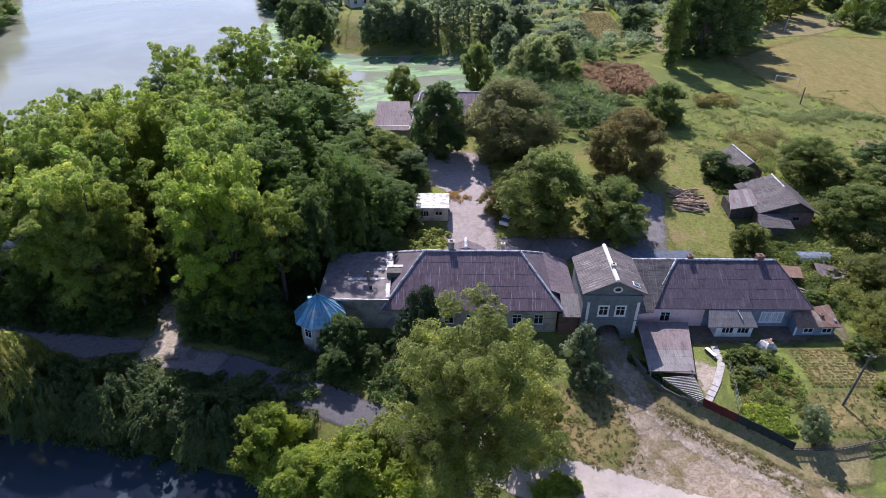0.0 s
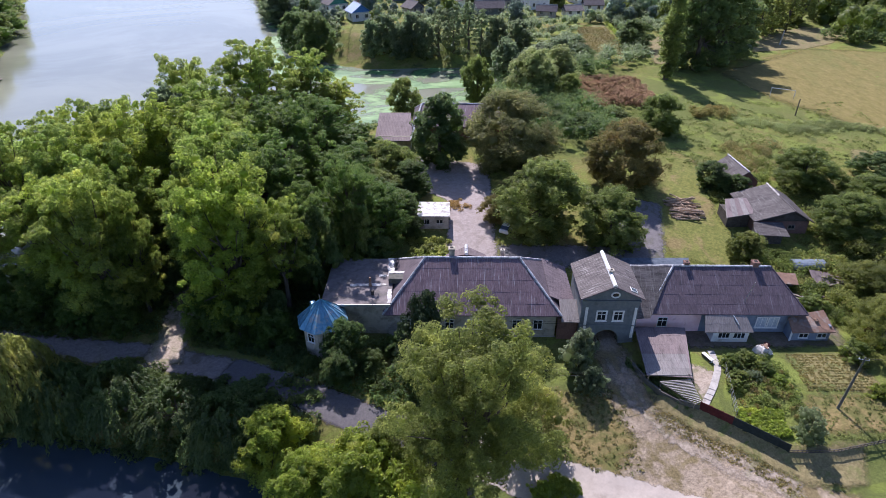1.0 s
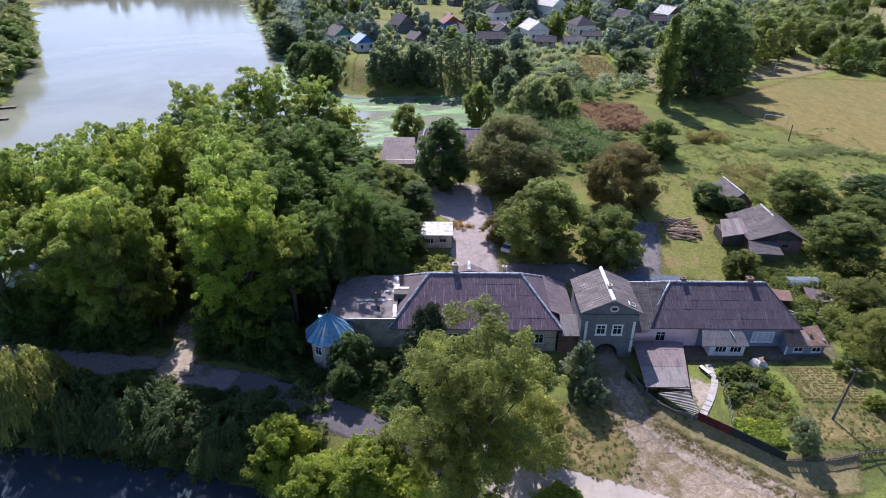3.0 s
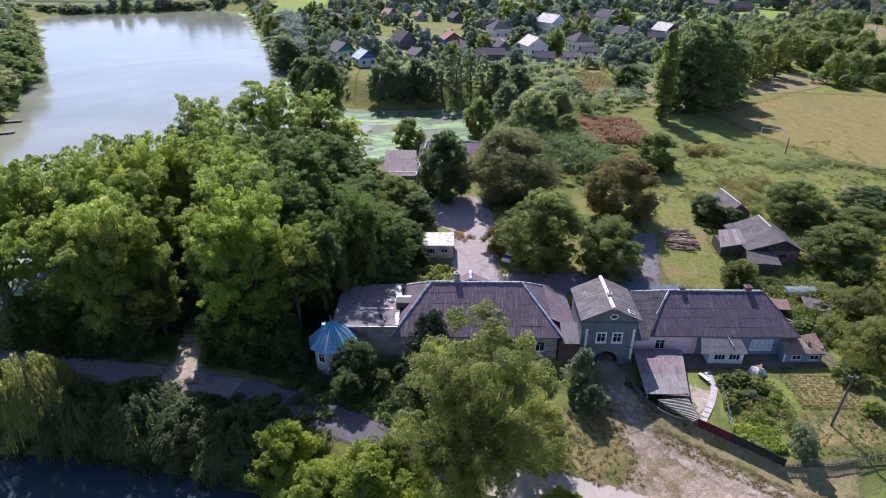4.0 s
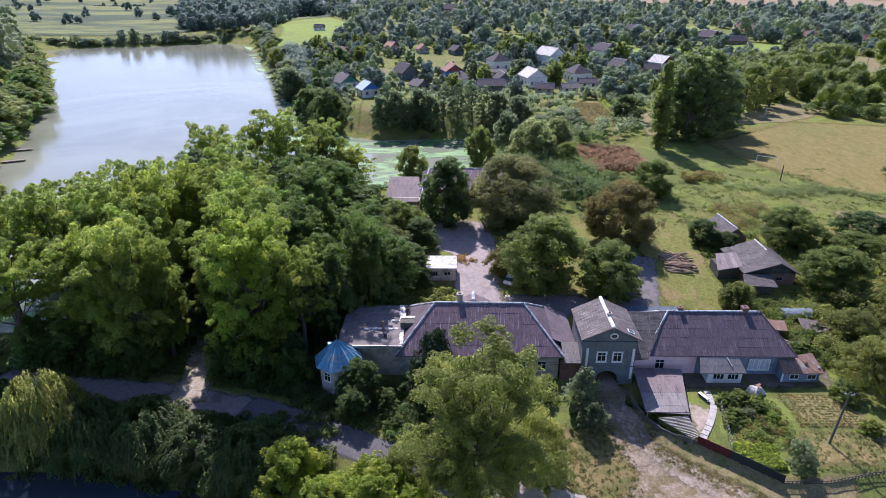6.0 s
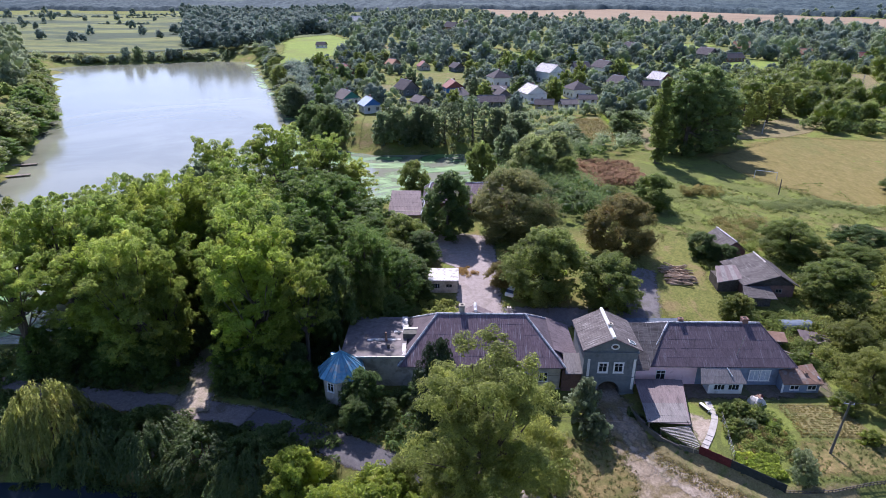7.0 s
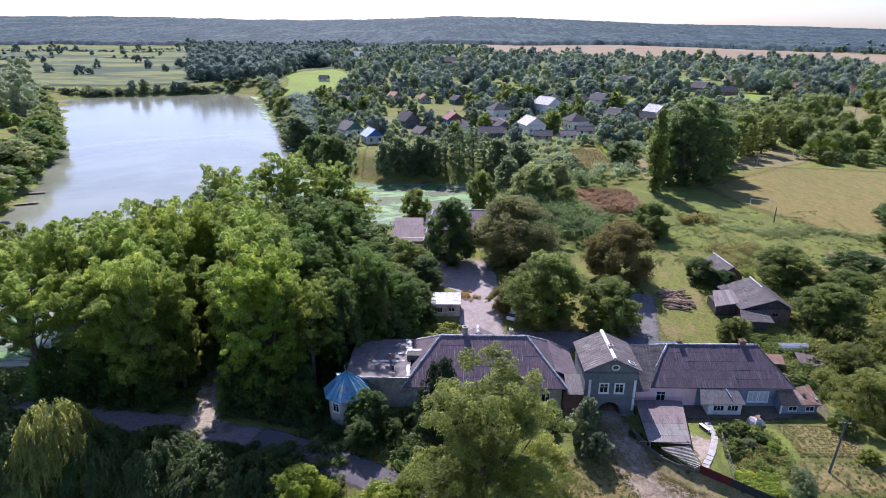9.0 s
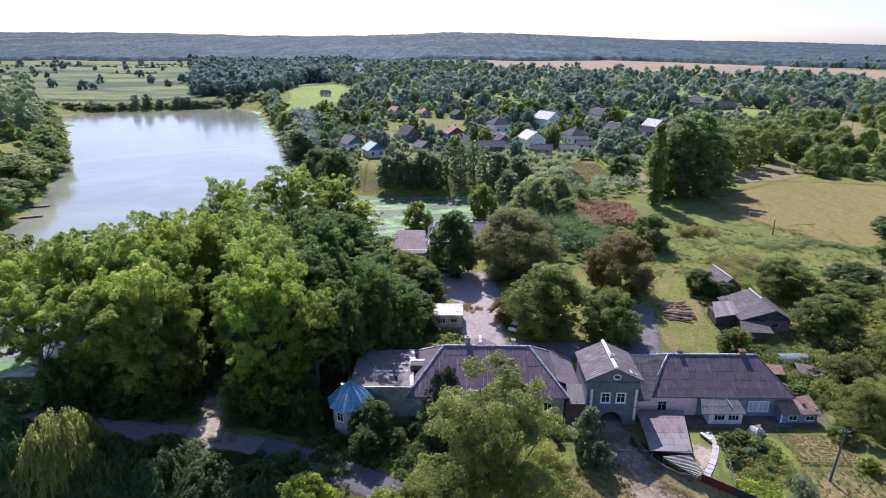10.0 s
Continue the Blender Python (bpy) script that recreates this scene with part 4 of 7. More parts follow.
for x in (.05, 2.2):
    window(gate, Matrix.Translation((x + .18, -.03, 4.32)), 1.04, 1.3, WHITE, 1, True, .1, True, .2)
oc = new("window")
oc.parent = gate
bm = bmesh.new()
tube(bm, [(2.1 + .5 * math.cos(a), -.06, 8.3 + .38 * math.sin(a)) for a in np.linspace(0, 2 * math.pi, 25)], [.11] * 25, 6, False)
part("window_frame", bm, WHITE, oc)
bm = bmesh.new()
bm.faces.new([bm.verts.new((2.1 + .46 * math.cos(a), -.03, 8.3 + .35 * math.sin(a))) for a in np.linspace(0, 2 * math.pi, 25)[:-1]])
part("pane", bm, GLASS, oc)
# gable roof with its ridge running front to back
RX, RZ, RY0, RY1, EZ, EX0, EX1 = 1.68, 10.0, -.7, 7.5, 8.05, -2.35, 5.7
bm = bmesh.new()
slab(bm, [(EX0, RY0, EZ), (RX, RY0, RZ), (RX, RY1, RZ), (EX0, RY1, EZ)], (0, 0, -.12))
slab(bm, [(RX, RY0, RZ), (EX1, RY0, EZ), (EX1, RY1, EZ), (RX, RY1, RZ)], (0, 0, -.12))
groof = part("roof", bm, SLATE, gate)
sl = math.hypot(RX - EX0, RZ - EZ)
sheets(groof, GATE_SLATE, (EX0, RY1, EZ), (0, -1, 0), (RX - EX0, 0, RZ - EZ), [(0, 0), (RY1 - RY0, 0), (RY1 - RY0, sl), (0, sl)])
sheets(groof, GATE_SLATE, (EX1, RY0, EZ), (0, 1, 0), (RX - EX1, 0, RZ - EZ), [(0, 0), (RY1 - RY0, 0), (RY1 - RY0, sl), (0, sl)])
ridge(groof, (RX, RY0, RZ + .02), (RX, RY1, RZ + .02), WHITE, .26)
chimney(gate, 1.75, 2.3, 9.4, 10.6, .5, PLASTER)
sky_m = Matrix.Translation((4.35, .3, 8.78)) @ Matrix.Rotation(math.atan2(RZ - EZ, EX1 - RX), 4, "Y")
light = part("skylight", boxed(-.5, -.45, 0, .5, .45, .1, sky_m, .02), WHITE, gate, "small white-framed roof light")
part("pane", boxed(-.4, -.35, .1, .4, .35, .115, sky_m), GLASS, light)

# the small link roofs beside the gatehouse
link = house_root("link_building", "narrow link wall with a steep slate lean-to roof", "building")
bm = bmesh.new()
slab(bm, [(-4.3, -.1, 3.9), (-1.95, -.1, 3.9), (-1.95, 3.0, 5.26), (-4.3, 3.0, 5.26)], (0, 0, -.12))
r = part("roof", bm, SLATE_PALE, link, "small pale lean-to roof")
sheets(r, SLATE_BLEACHED, (-4.3, -.1, 3.9), (1, 0, 0), (0, 3.1, 1.36), [(0, 0), (2.33, 0), (2.33, 3.38), (0, 3.38)])
bm = bmesh.new()
slab(bm, [(-5.5, 3.0, 5.78), (-2.0, 3.0, 4.3), (-2.0, 12.4, 4.3), (-5.5, 12.4, 5.78)], (0, 0, -.12))
r = part("rear_roof", bm, SLATE_SIDE, link, "dark slate roof of the link")
sheets(r, SLATE_SIDE, (-2.0, 3.0, 4.32), (0, 1, 0), (-3.5, 0, 1.48), [(0, 0), (9.4, 0), (9.4, 3.8), (0, 3.8)])
part("rear_wall", boxed(-4.6, 11.6, .3, -2.1, 11.9, 4.2), PLASTER, link)
part("wall", boxed(-4.6, .6, -.2, -1.97, 1.0, 3.9), BRICK, link)
link2 = house_root("link_building", "low link between gatehouse and dwelling under sloping slate", "building")
bm = bmesh.new()
slab(bm, [(5.4, .7, 4.0), (7.4, .9, 4.05), (11.4, 7.0, 8.0), (5.4, 7.0, 8.0)], (0, 0, -.12))
r = part("roof", bm, BARN_SLATE, link2)
sheets(r, BARN_SLATE, (5.4, .75, 4.02), (1, 0, 0), (0, 6.25, 3.98), [(0, 0), (2.0, 0), (6.0, 7.4), (0, 7.4)])
part("wall", boxed(5.4, 2.0, -.2, 7.3, 2.3, 4.0), PLASTER_PINK, link2)

# ---- the dwelling east of the gate ----
home = house_root("dwelling_house", "long dwelling with pink and blue walls under dark slate", "house")
bm = bmesh.new()
hw = [(1.75, 1.3, 2.95, 2.7)]
pierced(bm, 7.4, 3.6, .4, hw, Matrix.Translation((7.3, 2.1, .4)))
part("wall", bm, PLASTER_PINK, home, "pink plastered wall")
bm = bmesh.new()
bw = [(7.55, 1.3, 8.75, 2.8), (9.1, 1.3, 10.3, 2.8)]
pierced(bm, 13.1, 3.6, .4, bw, Matrix.Translation((14.7, 2.1, .4)))
box(bm, 27.4, 2.5, .4, 27.8, 11.6, 4.1)
box(bm, 7.3, 11.2, .4, 27.4, 11.6, 4.1)
box(bm, 7.3, 2.5, .4, 7.7, 11.2, 4.1)
part("wall", bm, PLASTER_BLUE, home, "blue-grey plastered wall")
window(home, Matrix.Translation((9.05, 2.07, 1.7)), 1.2, 1.4)
for x in (22.25, 23.8):
    window(home, Matrix.Translation((x, 2.07, 1.7)), 1.2, 1.5, WHITE, 1, False, .08, True, .13, CURTAINED)
hip_roof(home, 7.0, 28.3, 1.45, 12.9, 4.2, 11.6, 24.8, 8.06, SLATE_DARK, SLATE_SIDE, 7.17, .12, SLATE_DARK)
chimney(home, 13.4, 7.4, 7.2, 8.65, .6, BRICK)
chimney(home, 22.7, 7.4, 7.0, 8.75, .8, BRICK)
part("aerial", tube(bmesh.new(), [(20.2, 3.0, 4.6), (20.6, 2.5, 8.6)], [.055, .04], 6), STEEL, home)

porch = house_root("porch", "whitewashed porch with two windows and a tin lean-to roof", "porch")
bm = bmesh.new()
slab(bm, [(14.4, -.5, 2.75), (20.7, -.4, 2.75), (20.1, 1.35, 4.08), (14.8, 1.35, 4.08)], (0, 0, -.1))
r = part("roof", bm, SLATE_BLEACHED, porch)
sheets(r, SLATE_BLEACHED, (14.4, -.5, 2.77), (1, .012, 0), (0, 1.85, 1.33), [(0, 0), (6.3, 0), (5.7, 2.27), (.4, 2.27)], 1.12, 1.2)
bm = bmesh.new()
pierced(bm, 4.7, 2.1, .25, [(.75, .95, 2.15, 1.75), (2.75, .95, 4.15, 1.75)], Matrix.Translation((15.75, .0, .55)))
box(bm, 15.75, .25, .55, 16.0, 2.1, 3.0)
box(bm, 20.2, .25, .55, 20.45, 2.1, 3.0)
part("wall", bm, PLASTER_WHITE, porch)
for x in (16.5, 18.5):
    window(porch, Matrix.Translation((x, -.03, 1.5)), 1.4, .8, WHITE, 2, False)
part("gutter", tube(bmesh.new(), [(18.4, 1.3, 4.2), (18.9, .3, 3.45)], [.075, .075], 6), WHITE, porch)
annex = house_root("annex", "low blue annex with a rusty tin roof", "shed")
bm = bmesh.new()
slab(bm, [(25.9, -.2, 2.55), (31.6, 0, 2.55), (31.3, 3.2, 3.75), (28.2, 2.6, 3.6), (25.9, 1.7, 3.55)], (0, 0, -.1))
part("roof", bm, RUST, annex, "rusty tin roof")
bm = bmesh.new()
pierced(bm, 5.1, 2.0, .25, [(1.1, .85, 2.2, 1.5), (3.5, .85, 4.6, 1.5)], Matrix.Translation((26.2, .4, .5)))
box(bm, 26.2, .65, .5, 26.45, 3.2, 3.0)
box(bm, 31.05, .65, .5, 31.3, 3.2, 3.0)
part("wall", bm, PLASTER_BLUE, annex)
for x in (27.3, 29.7):
    window(annex, Matrix.Translation((x, .37, 1.35)), 1.1, .65, WHITE, 1, False)
part("corner_board", boxed(26.1, .33, .4, 26.35, .4, 2.5), WHITE, annex)
chimney(annex, 29.6, 1.5, 2.7, 3.5, .35, RUST)

# ---- carport beside the drive ----
carport = house_root("carport", "low carport roofed with old slate sheets", "carport")
bm = bmesh.new()
slab(bm, [(5.1, -7.4, 1.75), (10.5, -7.8, 1.75), (12.3, .9, 2.4), (6.2, .9, 2.4)], (0, 0, -.08))
r = part("roof", bm, SLATE_PALE, carport)
sheets(r, SLATE_BLEACHED, (5.1, -7.5, 1.78), (1, 0, 0), (.08, 8.4, .62), [(0, 0), (5.4, 0), (5.75, 3.6), (.25, 3.6)])
# darker upper sheets: older slate, with the gatehouse's shade partly painted in
sheets(r, SLATE_PALE, (5.34, -3.93, 2.05), (1, 0, 0), (.08, 8.4, .62), [(0, 0), (5.5, 0), (6.0, 4.85), (.25, 4.85)])
for x, y in ((5.5, -7.1), (10.2, -7.4), (6.3, .5), (11.9, .5), (10.9, -3.5), (5.8, -3.5)):
    part("post", tube(bmesh.new(), [(x, y, ground_z(x, y) - .3), (x, y, 1.95)], [.09, .08], 6), WOOD, carport)
trellis = house_root("trellis", "sagging wooden slat trellis beside the carport", "trellis")
for i in range(16):
    u = i / 15
    a, b = Vector((6.6, -8.1, 1.3)).lerp(Vector((9.8, -11.3, .95)), u), Vector((10.3, -7.9, 1.5)).lerp(Vector((10.6, -11.0, 1.1)), u)
    part("slat", tube(bmesh.new(), [a, b], [.05, .05], 4), CONCRETE, trellis, "bleached slat")
for a, b in (((6.6, -8.1, 1.22), (9.8, -11.3, .87)), ((10.3, -7.9, 1.42), (10.6, -11.0, 1.02)), ((8.4, -8.0, 1.3), (10.2, -11.1, .92))):
    part("rail", tube(bmesh.new(), [a, b], [.06, .06], 4), WOOD, trellis)
for x, y, z in ((6.7, -8.2, 1.3), (9.8, -11.2, .9), (10.3, -8.0, 1.45), (10.6, -10.9, 1.05)):
    part("post", tube(bmesh.new(), [(x, y, ground_z(x, y) - .6), (x, y, z)], [.06, .05], 5), WOOD, trellis)

# ---- flat-roofed wing and the round turret ----
wing = house_root("flat_roofed_wing", "flat-roofed plaster wing patched with white roofing", "building")
part("wall", boxed(-35.2, 1.4, -.1, -27.05, 11.5, 5.6), PLASTER, wing)
part("roof", boxed(-35.7, .8, 5.6, -26.6, 11.9, 5.85, bevel=.03), ROOFING, wing, "grey patched roofing felt")


def torn(a, b, half, seed, n=9):
    """A torn strip of whitish felt from a to b on the flat roof."""
    k = random.Random(seed)
    a, b = Vector((*a, 5.862)), Vector((*b, 5.862))
    d = (b - a).normalized()
    s = Vector((-d.y, d.x, 0))
    rim = [a.lerp(b, i / n) + s * half * k.uniform(.55, 1.1) for i in range(n + 1)] + [a.lerp(b, i / n) - s * half * k.uniform(.55, 1.1) for i in range(n, -1, -1)]
    return slab(bmesh.new(), [tuple(p) for p in rim], (0, 0, .03))


for i, (a, b, half) in enumerate((((-27.35, 12.0), (-27.1, 7.9), .5), ((-32.4, 5.1), (-27.5, 5.4), .34), ((-26.95, 4.2), (-26.7, 1.2), .34), ((-28.7, 7.5), (-27.4, 7.5), .3))):
    part("roof_patch", torn(a, b, half, 60 + i), WHITE_FELT, wing, "torn strip of white roofing")
part("roof_edge", boxed(-35.75, .74, 5.55, -26.55, .8, 5.9), STEEL, wing)
part("vent_pipe", tube(bmesh.new(), [(-29.6, 4.9, 5.8), (-29.6, 4.9, 7.3)], [.2, .17], 8), RUST, wing)
part("vent_pipe", tube(bmesh.new(), [(-29.1, 3.0, 5.8), (-29.1, 3.0, 6.5)], [.2, .2], 8), OLD_WOOD, wing)
hatch = part("roof_hatch", boxed(-27.2, 5.6, 5.8, -25.2, 7.1, 6.6, bevel=.03), DARK_WALL, wing, "dark roof hatch with a pale cover")
part("hatch_cover", boxed(-27.3, 6.9, 6.6, -25.0, 7.5, 6.68, bevel=.02), WHITE_FELT, hatch)

turret = house_root("turret", "small octagonal turret with a blue tin pointed roof", "turret")
TX, TY, TR = -35.2, -.7, 2.75
TA = radians(-95)


def octa(r, z, k=8, cx=TX, cy=TY, a0=TA):
    return [Vector((cx + r * math.cos(a0 + 2 * math.pi * i / k), cy + r * math.sin(a0 + 2 * math.pi * i / k), z)) for i in range(k)]


bm = bmesh.new()
lo, hi = [bm.verts.new(p) for p in octa(TR, -.3)], [bm.verts.new(p) for p in octa(TR, 4.95)]
for i in range(8):
    bm.faces.new((lo[i], lo[(i + 1) % 8], hi[(i + 1) % 8], hi[i]))
part("wall", bm, PLASTER, turret)
part("cornice", slab(bmesh.new(), [tuple(p) for p in octa(TR + .16, 4.72)], (0, 0, -.28)), PLASTER, turret)
corner, tip = octa(TR + .62, 4.75), Vector((TX, TY, 7.75))
roof = part("roof", slab(bmesh.new(), [tuple(p) for p in octa(TR + .56, 4.74)], (0, 0, -.1)), TIN_BLUE, turret)
k = random.Random(77)
for i in range(8):
    for j in range(3):
        # three sheets to a side, each with a standing seam and a little warp
        a, b = corner[i].lerp(corner[(i + 1) % 8], j / 3), corner[i].lerp(corner[(i + 1) % 8], (j + 1) / 3)
        bm = bmesh.new()
        out = Vector(((a.x + b.x) / 2 - TX, (a.y + b.y) / 2 - TY, 3.4)).normalized()
        ma, mb = a.lerp(tip, .5) + out * k.uniform(.0, .1), b.lerp(tip, .5) + out * k.uniform(.0, .1)
        b = b - Vector((0, 0, k.uniform(0, .07)))
        q = [bm.verts.new(p) for p in (a, b, mb, ma, tip)]
        bm.faces.new((q[0], q[1], q[2], q[3]))
        bm.faces.new((q[3], q[2], q[4]))
        up = [bm.verts.new(p + out * .07) for p in (a, ma, tip)]
        bm.faces.new((q[0], q[3], up[1], up[0]))
        bm.faces.new((q[3], q[4], up[2], up[1]))
        part("roof_panel", bm, TIN_BLUE, roof)
part("roof_hatch", boxed(-.3, -.35, -.1, .35, .35, .45, Matrix.Translation((TX - 1.15, TY + .5, 6.55)) @ Matrix.Rotation(.5, 4, "Z"), .04), TIN_BLUE, turret)
part("finial", tube(bmesh.new(), [(TX, TY, 7.6), (TX - .1, TY, 8.6)], [.09, .03], 6), STEEL, turret)
wa = TA - math.pi / 8
window(turret, Matrix.Translation((TX + TR * .924 * math.cos(wa), TY + TR * .924 * math.sin(wa), 2.75)) @ Matrix.Rotation(wa + math.pi / 2, 4, "Z") @ Matrix.Translation((-.45, -.02, 0)), .9, 1.2, WHITE, 1, True, .08, True, .12)


# ---- houses of the village ----
def cottage(x, y, w, d, h, rise, turn, wall, roof, label, hip=False, gable=None, chim=True, group="village houses"):
    """A house w wide and d deep whose ridge runs along its width."""
    z = ground_z(x, y) - .3
    root = empty("house", pose(x, y, z, 0, 0, turn), label, "house", group)
    w, d, h, rise = w * .92, d * .92, h * 1.05 + .3, rise
    part("wall", boxed(-w / 2, -d / 2, 0, w / 2, d / 2, h), wall, root)
    o = .45
    rw = w / 2 - d * .4 if hip else w / 2 + o
    bm = bmesh.new()
    e = [(-w / 2 - o, -d / 2 - o, h - .1), (w / 2 + o, -d / 2 - o, h - .1), (w / 2 + o, d / 2 + o, h - .1), (-w / 2 - o, d / 2 + o, h - .1)]
    r0, r1 = (-rw, 0, h + rise), (rw, 0, h + rise)
    vs = [bm.verts.new(p) for p in (*e, r0, r1)]
    lo = [bm.verts.new((p[0], p[1], p[2] - .14)) for p in e]
    bm.faces.new((vs[0], vs[1], vs[5], vs[4]))
    bm.faces.new((vs[2], vs[3], vs[4], vs[5]))
    if hip:
        bm.faces.new((vs[1], vs[2], vs[5]))
        bm.faces.new((vs[3], vs[0], vs[4]))
    for i in range(4):
        bm.faces.new((vs[(i + 1) % 4], vs[i], lo[i], lo[(i + 1) % 4]))
    bm.faces.new(lo[::-1])
    rf = part("roof", bm, roof, root)
    part("ridge_cap", tube(bmesh.new(), [r0, r1], [.14, .14], 6), RIDGE, rf)
    if not hip:
        for s in (-1, 1):
            bm = bmesh.new()
            slab(bm, [(s * w / 2, -d / 2, h - .02), (s * w / 2, d / 2, h - .02), (s * w / 2, 0, h + rise - .25)], (-s * .2, 0, 0))
            part("gable", bm, gable or (BOARDS if roof in (TINT["slate"], TINT["pale"]) else wall), root)
    n = max(2, int(w / 2.8))
    for i in range(n):
        wx = -w / 2 + w * (i + .5) / n - .5
        window(root, Matrix.Translation((x, y, z)) @ pose(0, 0, 0, 0, 0, turn) @ pose(wx, -d / 2 - .03, 1.35), 1.0, 1.3, WHITE, 1, False, .06, False)
    for s in (-1, 1):
        for wy in (-d * .25, d * .25):
            window(root, Matrix.Translation((x, y, z)) @ pose(0, 0, 0, 0, 0, turn) @ pose(s * (w / 2 + .03), wy - s * .5, 1.35, 0, 0, 90 * s), 1.0, 1.3, WHITE, 1, False, .06, False)
    if chim:
        c = part("chimney", boxed(-w * .12 - .3, .3, h + rise * .4, -w * .12 + .3, .9, h + rise + .7), BRICK, root)
    return root


TINT = {
    "slate": surface("old_grey_slate", (.088, .08, .085), (.135, .122, .126), 2.5, (.07, .062, .066), .8, rough=.9, spec=.1),
    "pale": surface("faded_grey_slate", (.15, .135, .13), (.21, .19, .182), 2.5, (.11, .1, .098), .8, rough=.9, spec=.1), "white": WHITE_FELT,
    "green": surface("green_painted_boards", (.05, .20, .14), (.08, .27, .2), 3, rough=.6),
    "blue": surface("bright_blue_boards", (.05, .16, .42), (.08, .22, .52), 3, rough=.6),
    "tin": surface("pale_blue_tin", (.42, .50, .62), (.55, .62, .72), 3, rough=.4, metal=.2),
    "orange": surface("orange_tiles", (.36, .18, .11), (.46, .25, .16), 3, rough=.8),
    "red": surface("red_roof_paint", (.20, .075, .06), (.28, .11, .09), 3, rough=.7),
}


BOARDS = surface("grey_gable_boards", (.13, .12, .125), (.2, .185, .185), 3, rough=.9)


# ---- kinds of trees ----
tree_kind("ash_a", "ash", 24, 7.2, .6, 640, 92, .33, 1, "limbed", boughs=40, wide=1.0, dense=.3)
tree_kind("ash_b", "ash", 24, 7.0, 1.0, 620, 92, .33, 2, "limbed", boughs=36, wide=.95, dense=.3)
tree_kind("ash_high", "ash", 24, 7.0, 11.0, 400, 92, .33, 42, "limbed", boughs=25, wide=.9, dense=.3)
tree_kind("lime_a", "lime", 24, 7.2, .6, 640, 92, .33, 3, "limbed", boughs=40, wide=1.05, dense=.3)
tree_kind("oak_a", "oak", 24, 7.2, .4, 640, 92, .33, 41, "limbed", boughs=42, wide=1.0, dense=.34)
tree_kind("green_a", "green", 12, 5.5, -.6, 480, 72, .30, 4, boughs=52, wide=1.0, dense=.42)
tree_kind("green_b", "green", 10, 5.2, -.6, 440, 72, .29, 5, boughs=48, wide=.9, dense=.42)
tree_kind("dark_a", "dark", 11, 5, -.6, 420, 70, .30, 6, boughs=46, wide=.9, dense=.42)
tree_kind("dark_low", "dark", 6, 4.5, -.5, 200, 66, .32, 22, boughs=30, wide=.6, dense=.42)
tree_kind("olive_a", "olive", 24, 8.0, 5.2, 700, 130, .25, 12, "limbed", boughs=32, wide=.9, loose=.35, dense=.16, tuft=.8)
tree_kind("olive_b", "olive", 12, 6.5, -.8, 330, 80, .29, 8, boughs=44, wide=.65, dense=.34)
tree_kind("chestnut_a", "chestnut", 12, 6.5, -.8, 760, 64, .27, 23, boughs=66, wide=1.0, dense=.45)
tree_kind("brown_a", "brown", 12, 6.3, -.6, 660, 66, .27, 9, boughs=60, wide=.9, dense=.45)
tree_kind("willow_a", "willow", 11, 5.5, 1.0, 150, 90, .62, 10, "weeping", .35, 12)
tree_kind("dark_willow", "dark", 10, 5.5, .8, 150, 90, .62, 11, "weeping", .35, 12)
tree_kind("lime_b", "lime", 9, 5, -.5, 320, 60, .32, 12, boughs=40, wide=.65, dense=.5)
tree_kind("poplar", "green", 22, 2.6, .3, 110, 100, .5, 13, "column")
tree_kind("understorey", "oak", 10, 5, -.4, 380, 60, .3, 61, boughs=44, wide=.8, dense=.4)
tree_kind("tall_dark", "dark", 13, 4.2, -.6, 520, 60, .27, 14, boughs=46, wide=.8, dense=.6)
tree_kind("somber", "spruce", 11, 4.5, -.4, 340, 70, .28, 15, boughs=40, wide=.9, dense=.4)
tree_kind("bush_silver", "silver", 4.5, 2.6, -.2, 150, 48, .26, 16, boughs=22, dense=.5)
tree_kind("bush_sage", "sage", 4.5, 2.6, -.2, 150, 48, .24, 26, boughs=22, dense=.5)
tree_kind("bush_green", "green", 3, 2, -.2, 110, 40, .24, 17, boughs=16, wide=.7, dense=.5)
tree_kind("bush_lime", "lime", 3, 2, -.2, 110, 40, .24, 18, boughs=16, wide=.7, dense=.5)
tree_kind("green_tall", "grand", 26, 7, -.4, 700, 40, .44, 24, "limbed", boughs=36, wide=.8, dense=.5)
tree_kind("sage_tall", "olive", 19, 4.6, .4, 260, 46, .45, 25, boughs=36, wide=.7, dense=.3)
tree_kind("sage_a", "sage", 13, 5, -.2, 280, 46, .45, 20, boughs=40, wide=.7, dense=.5)
tree_kind("pale_willow", "pale", 13, 7, -.4, 380, 46, .42, 27, boughs=50, wide=.6, dense=.55)
tree_kind("shore_willow", "oak", 11, 5.5, -.4, 300, 46, .42, 28, boughs=46, wide=.7, dense=.6)
tree_kind("shore_green", "green", 11, 5.5, -.4, 300, 46, .42, 58, boughs=46, wide=.7, dense=.6)
tree_kind("shore_pale", "pale", 11, 5.5, -.4, 300, 46, .42, 59, boughs=46, wide=.7, dense=.6)
tree_kind("poplar_row", "sage", 16, 4, 3.0, 120, 42, .5, 21, boughs=18)
for i, leaf in enumerate(("green", "dark", "sage", "far", "lime", "brown")):
    tree_kind("village_" + leaf, leaf, 7.5, 4, -.4, 90, 14, .85, 30 + i, boughs=12, wide=.7, dense=.6)

# ---- the wood west of the buildings ----
W = "trees of the lakeside wood"
